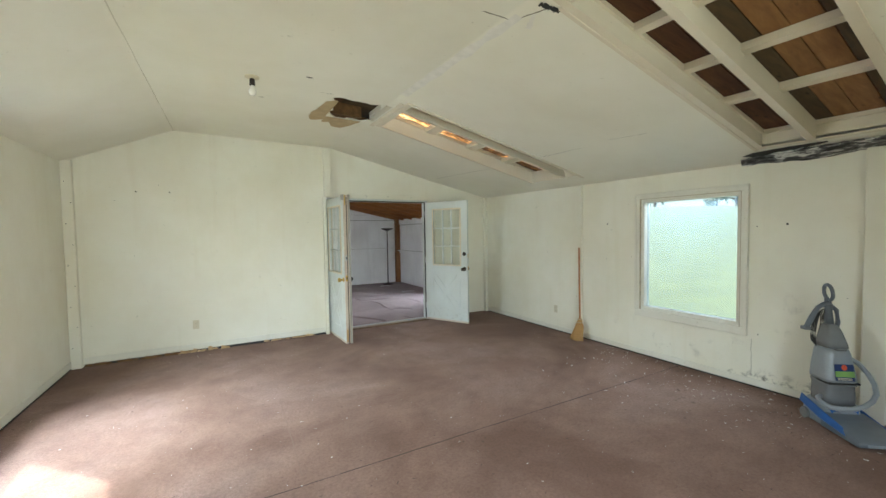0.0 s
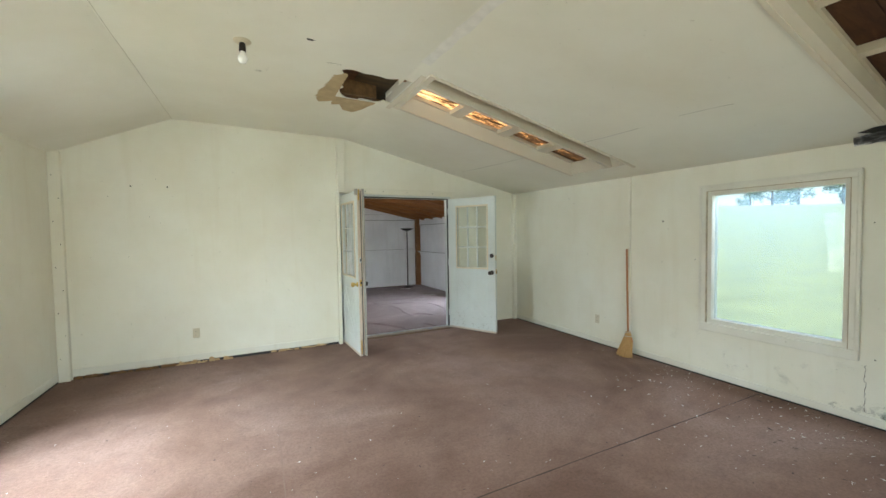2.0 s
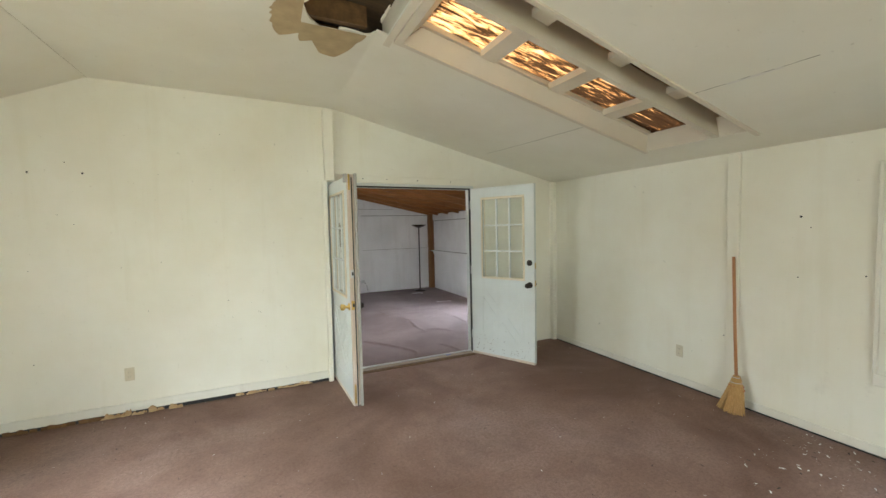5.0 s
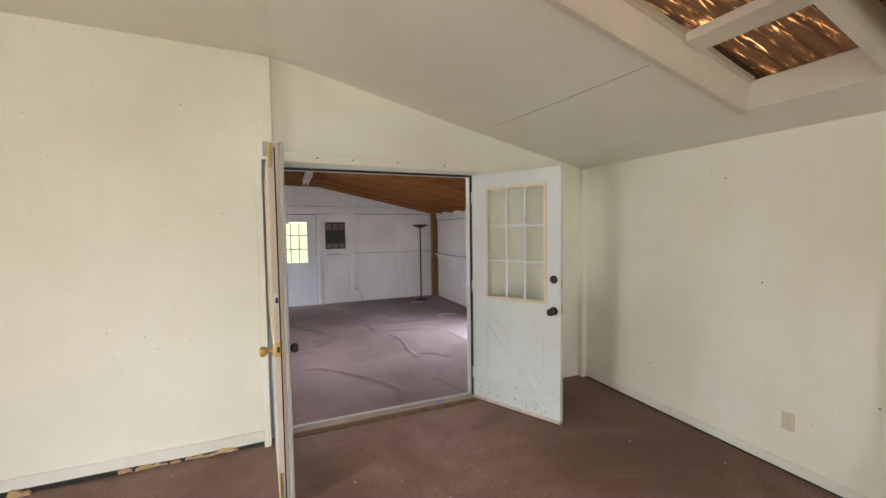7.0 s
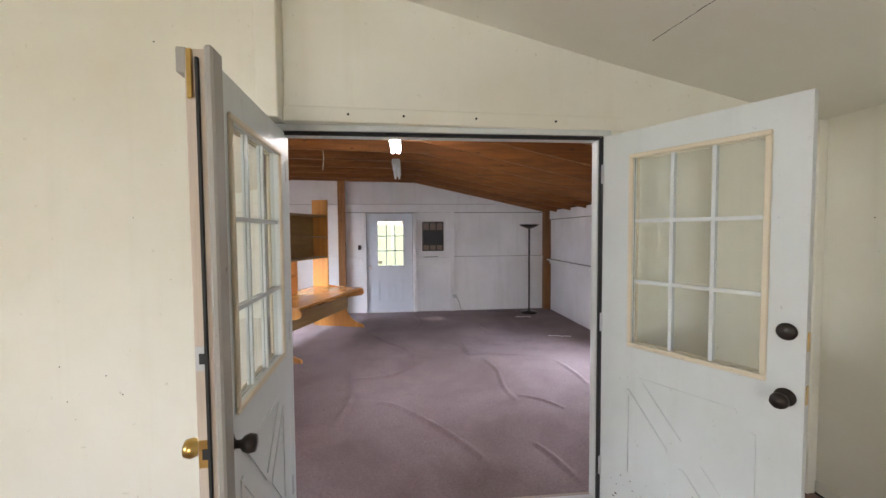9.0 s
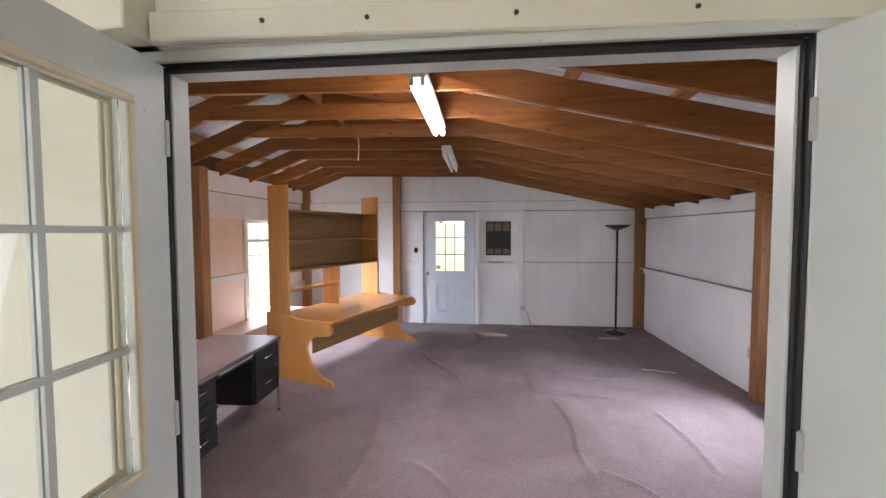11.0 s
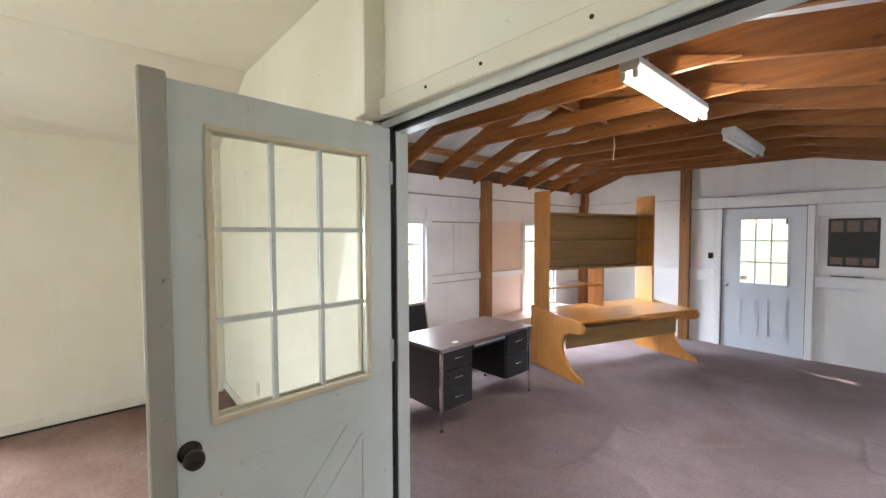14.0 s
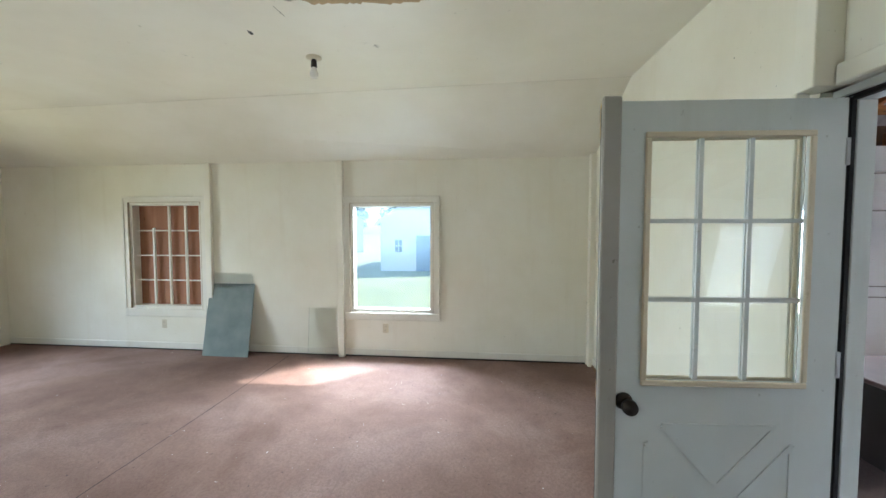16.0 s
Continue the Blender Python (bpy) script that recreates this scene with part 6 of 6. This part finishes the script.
# ---------------------------------------------------------------- carpet wrinkles and floor litter in the second room
def wrinkle(pts, h, w):
    """A soft ridge in the carpet along a bent line."""
    bm = bmesh.new()
    path = []
    n = 40
    P = [Vector((x, y, 0)) for x, y in pts]
    for i in range(n + 1):
        t = i / n * (len(P) - 1)
        k = min(int(t), len(P) - 2)
        u = t - k
        p0, p1, p2, p3 = P[max(k - 1, 0)], P[k], P[k + 1], P[min(k + 2, len(P) - 1)]
        path.append(0.5 * ((2 * p1) + (-p0 + p2) * u + (2 * p0 - 5 * p1 + 4 * p2 - p3) * u * u + (-p0 + 3 * p1 - 3 * p2 + p3) * u ** 3))
    prev = None
    for i, p in enumerate(path):
        d = (path[min(i + 1, n)] - path[max(i - 1, 0)]).normalized()
        s = Vector((-d.y, d.x, 0))
        e = math.sin(math.pi * min(1, max(0, i / n))) ** 0.6
        ring = [bm.verts.new(p + s * (w * q) + Vector((0, 0, F2 - 0.002 + 0.003 * (abs(q) < 1) + 0.72 * h * e * math.exp(-(q * 2.2) ** 2)))) for q in (-1, -0.75, -0.5, -0.3, -0.1, 0.1, 0.3, 0.5, 0.75, 1)]
        if prev:
            for a in range(len(ring) - 1):
                bm.faces.new((prev[a], prev[a + 1], ring[a + 1], ring[a]))
        prev = ring
    ob = finish(bm, "carpet_wrinkle", CARPET2, smooth=True)
    return tagged(ob, "raised wrinkle in the mauve carpet", "carpet wrinkle", kind="stuff")


wrinkle([(1.31, 8.06), (1.51, 7.98), (1.84, 7.58), (1.99, 7.36), (2.17, 7.01), (2.08, 6.77)], 0.030, 0.055)
wrinkle([(0.95, 8.70), (1.38, 8.74), (1.61, 8.93), (1.90, 9.30)], 0.026, 0.050)
wrinkle([(1.08, 10.64), (1.30, 10.22), (1.64, 9.74), (1.70, 9.36)], 0.024, 0.055)
wrinkle([(2.42, 10.02), (2.43, 9.70), (2.455, 9.38)], 0.022, 0.045)
wrinkle([(2.40, 9.98), (3.31, 9.86), (4.40, 9.92)], 0.016, 0.040)
wrinkle([(2.45, 9.41), (2.85, 9.36), (3.25, 9.32)], 0.018, 0.040)
wrinkle([(2.60, 9.32), (2.70, 8.80), (2.655, 8.29), (2.69, 7.95)], 0.020, 0.050)
wrinkle([(2.75, 8.08), (2.94, 7.94), (3.09, 7.74)], 0.022, 0.045)
wrinkle([(3.53, 9.07), (3.58, 8.58), (3.56, 8.10)], 0.018, 0.050)
wrinkle([(2.61, 7.20), (2.69, 6.98), (2.76, 6.70)], 0.024, 0.045)
wrinkle([(1.00, 7.6), (1.06, 8.3), (0.9, 9.0)], 0.014, 0.060)
wrinkle([(2.9, 11.1), (3.0, 10.6), (3.25, 10.2)], 0.016, 0.050)
wrinkle([(1.75, 10.9), (1.9, 11.4), (1.8, 11.9)], 0.012, 0.050)
CORD = plain("white_cord", (0.75, 0.75, 0.72), 0.6)
for pts, lab in (([(3.86, 10.20), (3.93, 10.17), (4.0, 10.19), (4.06, 10.12), (4.13, 10.14), (4.20, 10.10)], "a"), ([(3.75, 11.6), (3.85, 11.55), (3.95, 11.6), (4.02, 11.5)], "b")):
    bm = bmesh.new()
    tube(bm, [(x, y, F2 + 0.006) for x, y in pts], 0.005, 5)
    tagged(finish(bm, "loose_cord", CORD), "short white cord lying on the mauve carpet", "cord")


# ---------------------------------------------------------------- carpet cleaner
VGREY = plain("grey_plastic", (0.135, 0.155, 0.185), 0.38, 0, 0.12, 20)
VLIGHT = plain("light_grey_plastic", (0.27, 0.30, 0.335), 0.32, 0, 0.1, 20)
VBLUE = plain("blue_plastic", (0.03, 0.13, 0.42), 0.3, 0, 0.1, 20)
VNAVY = plain("navy_label", (0.02, 0.04, 0.14), 0.4)
VGREEN = plain("green_label", (0.22, 0.42, 0.12), 0.4)
VRED = plain("red_label", (0.70, 0.10, 0.05), 0.4)
VTANK = plain("smoky_tank", (0.20, 0.21, 0.22), 0.15, 0, 0.1, 20)
vc = thing("carpet_cleaner", pose(3.65, 1.285, 0.0, 0, 0, -38) @ Matrix.Diagonal((0.84, 0.92, 0.93, 1.0)), "grey and blue upright carpet cleaner with a looped hose", "carpet cleaner")


def loft(bm, rings):
    """Join rounded rectangles (x half, y half, centre y, z) into one body."""
    prev = None
    first = None
    for hx, hy, yc, z in rings:
        ring = []
        for k in range(24):
            a = 2 * math.pi * k / 24
            c, s = math.cos(a), math.sin(a)
            p = 0.45
            ring.append(bm.verts.new((hx * math.copysign(abs(c) ** p, c), yc + hy * math.copysign(abs(s) ** p, s), z)))
        if prev:
            for k in range(24):
                bm.faces.new((prev[k], prev[(k + 1) % 24], ring[(k + 1) % 24], ring[k]))
        else:
            first = ring
        prev = ring
    bm.faces.new(first[::-1])
    bm.faces.new(prev)


bm = bmesh.new()
prism(bm, [(-0.36, 0.012), (-0.365, 0.045), (-0.34, 0.062), (-0.16, 0.115), (-0.02, 0.135), (0.0, 0.012)], -0.165, 0.165, "x")
hood = part("nozzle_hood", bm, VGREY, vc, "dark grey sloping nozzle hood", bevel=0.012, segs=2, smooth=True)
part("hood_window", bx(-0.10, 0.10, -0.3675, -0.364, 0.022, 0.042), VLIGHT, hood)
for s_ in (-1, 1):
    bm = bmesh.new()
    prism(bm, [(-0.25, 0.045), (-0.22, 0.10), (-0.02, 0.145), (0.20, 0.20), (0.22, 0.13), (0.0, 0.07)], *sorted((s_ * 0.158, s_ * 0.170)), "x")
    part("side_trim", bm, VBLUE, vc, "bright blue side trim", bevel=0.003)
bm = bmesh.new()
loft(bm, [(0.148, 0.14, 0.10, 0.012), (0.155, 0.145, 0.10, 0.06), (0.152, 0.14, 0.09, 0.14), (0.14, 0.12, 0.09, 0.185)])
part("base", bm, VLIGHT, vc, "light grey base housing", smooth=True)
part("blue_deck", bx(-0.11, 0.11, -0.045, -0.015, 0.125, 0.165), VBLUE, vc, "bright blue deck strip", bevel=0.006)
for s_ in (-1, 1):
    bm = bmesh.new()
    tube(bm, [(s_ * 0.155, 0.16, 0.045), (s_ * 0.175, 0.16, 0.045)], 0.045, 20)
    part("wheel", bm, VTANK, vc, "dark grey wheel")
bm = bmesh.new()
loft(bm, [(0.125, 0.105, 0.08, 0.18), (0.126, 0.11, 0.08, 0.24), (0.120, 0.105, 0.085, 0.335), (0.128, 0.115, 0.08, 0.345), (0.128, 0.115, 0.08, 0.358)])
part("recovery_tank", bm, VTANK, vc, "smoky grey lower tank", smooth=True)
bm = bmesh.new()
loft(bm, [(0.132, 0.115, 0.085, 0.375), (0.134, 0.118, 0.085, 0.40), (0.118, 0.108, 0.095, 0.50), (0.100, 0.098, 0.10, 0.60), (0.090, 0.09, 0.105, 0.63)])
part("body", bm, VLIGHT, vc, "light grey body shell", smooth=True)
bm = bmesh.new()
loft(bm, [(0.092, 0.09, 0.105, 0.64), (0.085, 0.085, 0.11, 0.68), (0.062, 0.062, 0.12, 0.77), (0.045, 0.045, 0.125, 0.81), (0.032, 0.034, 0.13, 0.825)])
part("solution_tank", bm, VTANK, vc, "tapering smoky upper tank", smooth=True)
m_ = Matrix.Translation((0.0, -0.028, 0.46)) @ Matrix.Rotation(math.radians(-11), 4, "X")
lab = part("label", bx(-0.075, 0.075, -0.003, 0.0, -0.065, 0.065, m=m_), VNAVY, vc, "navy label with a red roundel and green band")
part("label_band", bx(-0.0745, 0.0745, -0.0045, -0.0032, -0.035, 0.01, m=m_), VGREEN, lab)
bm = bmesh.new()
lathe(bm, [(0.022, 0.0), (0.022, 0.002), (0.0, 0.0022)], 20, m_ @ pose(0, -0.0032, 0.04, 90))
part("label_roundel", bm, VRED, lab)
for z in (-0.045, -0.055):
    part("label_bar", bx(-0.06, 0.05, -0.0045, -0.0032, z - 0.003, z + 0.002, m=m_), IVORY, lab)
part("latch", bx(-0.045, 0.045, 0.0, 0.03, 0.628, 0.648), VTANK, vc, bevel=0.005)
part("seam_band", bx(-0.125, 0.125, -0.03, 0.10, 0.3585, 0.3745), DARK, vc)
bm = bmesh.new()
tube(bm, [(0, 0.13, 0.80), (0.0, 0.145, 0.92), (0.0, 0.155, 1.03)], [0.034, 0.027, 0.024], 12)
part("handle_post", bm, VGREY, vc, smooth=True)
bm = bmesh.new()
loop = [(-0.012 + 0.010 * math.cos(a), 0.135 + 0.045 * math.sin(a), 1.085 - 0.065 * math.cos(a)) for a in (2 * math.pi * k / 22 for k in range(23))]
tube(bm, loop, 0.0145, 10)
part("grip", bm, VGREY, vc, "looped grey grip", smooth=True)
bm = bmesh.new()
tube(bm, [(-0.01, 0.13, 0.985), (-0.06, 0.12, 0.99), (-0.115, 0.105, 0.965), (-0.165, 0.085, 0.915), (-0.21, 0.065, 0.86), (-0.25, 0.05, 0.81)], [0.017, 0.018, 0.019, 0.020, 0.022, 0.020], 10)
part("hose_wand", bm, VGREY, vc, "curved grey hose wand", smooth=True)
part("nozzle", bx(-0.282, -0.228, 0.02, 0.08, 0.79, 0.817), VTANK, vc, bevel=0.006)
bm = bmesh.new()
tube(bm, [(0.02, 0.15, 0.97), (0.085, 0.17, 0.93), (0.10, 0.17, 0.83), (0.085, 0.17, 0.72)], 0.018, 10)
part("hose", bm, VGREY, vc, smooth=True)
bm = bmesh.new()
pts = [(0.10, 0.06, 0.56), (0.155, 0.03, 0.52), (0.185, -0.02, 0.46), (0.185, -0.08, 0.39), (0.15, -0.14, 0.335), (0.09, -0.175, 0.29), (0.02, -0.19, 0.255),
       (-0.06, -0.19, 0.23), (-0.13, -0.165, 0.215), (-0.18, -0.11, 0.21), (-0.195, -0.045, 0.222), (-0.175, 0.01, 0.235), (-0.13, 0.04, 0.235)]
tube(bm, pts, 0.019, 10)
part("hose", bm, VLIGHT, vc, "light grey corrugated hose", smooth=True)
for k in range(4):
    bm = bmesh.new()
    pts = [(-0.06 - 0.006 * k + 0.02 * math.cos(a) - 0.035 * math.sin(a), 0.15 + 0.008 * k, 0.78 + (0.16 - 0.012 * k) * math.cos(a)) for a in (2 * math.pi * i / 18 for i in range(19))]
    tube(bm, pts, 0.0045, 6, False)
    part("power_cord", bm, DARK, vc, "black power cord loop", smooth=True)

# ---------------------------------------------------------------- paint flakes and crumbs on the floors
FLAKE = plain("paint_flake", (0.84, 0.83, 0.79), 0.8)
CRUMB = plain("dirt_crumb", (0.07, 0.045, 0.035), 0.95)


def scatter(name, n, place, size, material, seed, label, zf):
    bm = bmesh.new()
    rng = random.Random(seed)
    for _ in range(n):
        x, y = place(rng)
        r = size * (0.3 + rng.random() ** 3 * 1.4)
        a0, tilt = rng.uniform(0, 6.28), rng.uniform(-0.25, 0.25)
        k = rng.choice((3, 4, 5))
        vs = []
        for i in range(k):
            a = a0 + 2 * math.pi * i / k + rng.uniform(-0.3, 0.3)
            rr = r * rng.uniform(0.5, 1.1)
            vs.append(bm.verts.new((x + rr * (math.cos(a) * 1.8 * math.cos(a0) - 0.6 * math.sin(a) * math.sin(a0)), y + rr * (math.cos(a) * 1.8 * math.sin(a0) + 0.6 * math.sin(a) * math.cos(a0)), zf + 0.003 + abs(tilt) * r + tilt * rr * math.cos(a))))
        bm.faces.new(vs)
    ob = finish(bm, name, material)
    return tagged(ob, label, "litter", kind="stuff")


def near_east(rng):
    return XR - 0.05 - abs(rng.gauss(0, 0.55)), rng.uniform(0.6, 3.6)


def all_room(rng):
    return rng.uniform(XL + 0.05, XR - 0.05), rng.uniform(0.4, YP - 0.1)


def back_room(rng):
    return rng.uniform(0.6, RR - 0.1), rng.uniform(6.8, YB - 0.2)


scatter("paint_flakes", 420, near_east, 0.008, FLAKE, 1, "white paint flakes scattered on the carpet by the wall", 0.0)
scatter("paint_flakes", 620, all_room, 0.0045, FLAKE, 2, "white paint flakes scattered over the brown carpet", 0.0)
scatter("dirt_crumbs", 1500, all_room, 0.006, CRUMB, 3, "dark crumbs of dirt scattered over the brown carpet", 0.0)
scatter("dirt_crumbs", 260, near_east, 0.011, CRUMB, 4, "dark crumbs of dirt on the carpet by the wall", 0.0)
scatter("dirt_crumbs", 260, back_room, 0.006, CRUMB, 5, "dark crumbs scattered over the mauve carpet", F2)

# ---------------------------------------------------------------- outdoors
BARNW = plain("white_siding", (0.78, 0.80, 0.82), 0.6, 0, 0.08, 3)
ROOFG = plain("grey_shingle", (0.30, 0.32, 0.35), 0.8, 0, 0.2, 6)
BLUED = plain("blue_grey_door", (0.22, 0.30, 0.42), 0.5, 0, 0.1, 3)
GLDK = plain("dark_window", (0.10, 0.14, 0.18), 0.15)


def gable_house(name, m, half, length, eave, ridge, label, door=True, base=-0.75):
    """Gable end at local x = 0 facing +x, running back along -x; y is the width."""
    h = thing(name, m, label, "house")
    bm = bmesh.new()
    prism(bm, [(-half, base), (half, base), (half, eave), (0, ridge), (-half, eave)], -length, 0, "x")
    part("wall", bm, BARNW, h)
    for s in (-1, 1):
        bm = bmesh.new()
        o = 0.25
        sl_ = (ridge - eave) / half
        prism(bm, [(0, ridge + 0.12), (s * (half + o), eave - sl_ * o + 0.12), (s * (half + o), eave - sl_ * o + 0.02), (0, ridge + 0.02)], -length - 0.3, 0.3, "x")
        part("roof", bm, ROOFG, h)
        bm = bmesh.new()
        prism(bm, [(0, ridge + 0.14), (s * (half + o), eave - sl_ * o + 0.14), (s * (half + o), eave - sl_ * o - 0.06), (0, ridge - 0.06)], 0.30, 0.33, "x")
        part("barge_board", bm, BARNW, h)
    return h


b1 = gable_house("barn", pose(-17.9, 2.2, 0), 2.75, 7.0, 1.98, 3.85, "small white gabled barn on the lawn with a blue-grey door")
w_ = part("window", bx(0.0, 0.03, -2.0, -1.53, 0.36, 1.10), BARNW, b1)
for y0, z0 in ((-1.96, 0.40), (-1.96, 0.75), (-1.75, 0.40), (-1.75, 0.75)):
    part("pane", bx(0.031, 0.036, y0, y0 + 0.18, z0, z0 + 0.31), GLDK, w_)
part("door", bx(0.0, 0.035, -0.80, 0.55, -0.62, 1.28), BLUED, b1, "blue-grey barn door")
gable_house("house", pose(-31.0, -11.5, 0, 0, 0, 25), 5.6, 10.0, 2.4, 6.2, "white gabled house beyond the lawn")
# white panel fence beyond the back windows and the field
def fence(name, p0, p1, n, h, label):
    f = thing(name, pose(0, 0, 0), label, "fence")
    a, b = Vector(p0), Vector(p1)
    for i in range(n + 1):
        p = a.lerp(b, i / n)
        z = ground_z(p.x, p.y)
        part("post", bx(p.x - 0.06, p.x + 0.06, p.y - 0.06, p.y + 0.06, z - 0.3, z + h), BARNW, f)
    for k in (0.4, 0.75):
        bm = bmesh.new()
        tube(bm, [(a.lerp(b, i / n).x, a.lerp(b, i / n).y, ground_z(*a.lerp(b, i / n)[:2]) + h * k) for i in range(n + 1)], 0.05, 4)
        part("rail", bm, BARNW, f)
    return f


fence("fence", (-13, 9.0, 0), (-14, 34, 0), 10, 1.3, "white rail fence beside the lawn")

# trees: trunk, limbs and a crown of leaf clumps
BARK = wood("bark", (0.16, 0.12, 0.09), (0.08, 0.06, 0.045), "z", 0.95)
LEAF = plain("leaves", (0.115, 0.16, 0.10), 0.8, 0, 0.5, 1.5)
LEAF2 = plain("leaves_light", (0.12, 0.16, 0.085), 0.8, 0, 0.5, 1.5)


def tree(seed, height, spread, leaf):
    rng = random.Random(seed)
    t = thing("tree", pose(0, 0, 0), "leafy broad tree at the edge of the field", "tree", group="trees round the field")
    bm = bmesh.new()
    tube(bm, [(0, 0, -0.4), (0.05, 0, height * 0.25), (0.1, 0.1, height * 0.55), (0.1, 0.1, height * 0.85)], [0.026 * height, 0.019 * height, 0.014 * height, 0.004 * height], 8)
    tips = []
    for k in range(9):
        a, z = rng.uniform(0, 6.28), height * rng.uniform(0.08, 0.7)
        r = spread * rng.uniform(0.5, 0.95) * (1.15 - z / height)
        tip = Vector((r * math.cos(a), r * math.sin(a), z + r * 0.6))
        tube(bm, [(0.05, 0.05, z), tuple(tip * 0.5 + Vector((0, 0, z * 0.5))), tuple(tip)], [0.010 * height, 0.006 * height, 0.002 * height], 5)
        tips.append(tip)
    tips += [Vector((rng.gauss(0, spread * 0.35), rng.gauss(0, spread * 0.35), height * rng.uniform(0.12, 0.98))) for _ in range(16)]
    part("trunk", bm, BARK, t)
    bm = bmesh.new()
    for tip in tips:
        cr = spread * rng.uniform(0.25, 0.45)
        for _ in range(75):
            d = Vector((rng.gauss(0, 1), rng.gauss(0, 1), rng.gauss(0, 0.75)))
            c = tip + d.normalized() * cr * rng.random() ** 0.5
            s = rng.uniform(0.12, 0.30) * height / 9
            n = Vector((rng.gauss(0, 1), rng.gauss(0, 1), rng.gauss(0.6, 1))).normalized()
            u = n.orthogonal().normalized() * s
            w = n.cross(u)
            bm.faces.new([bm.verts.new(c + q) for q in (-u, -0.4 * u + 0.6 * w, 0.6 * u + 0.5 * w, u, 0.2 * u - 0.6 * w, -0.5 * u - 0.5 * w)])
    part("crown", bm, leaf, t)
    return t


ta, tb = tree(1, 10.0, 4.0, LEAF), tree(2, 12.5, 4.6, LEAF2)
ta.matrix_world = pose(-85.0, -15.0, ground_z(-85, -15.0))
tb.matrix_world = pose(104.0, 20.0, ground_z(104, 20))
rng = random.Random(77)
spots = []
for k in range(30):
    spots.append((rng.uniform(95, 125), -60 + 6.8 * k + rng.uniform(-2, 2)))
for k in range(9):
    spots.append((-60 + 16 * k + rng.uniform(-2, 2), rng.uniform(92, 110)))
for k in range(9):
    spots.append((rng.uniform(-125, -105), -60 + 15 * k + rng.uniform(-2, 2)))
for i, (x, y) in enumerate(spots):
    copy_thing(ta if i % 2 else tb, pose(x, y, ground_z(x, y), 0, 0, rng.uniform(0, 360)) @ Matrix.Scale(rng.uniform(0.8, 1.25), 4))
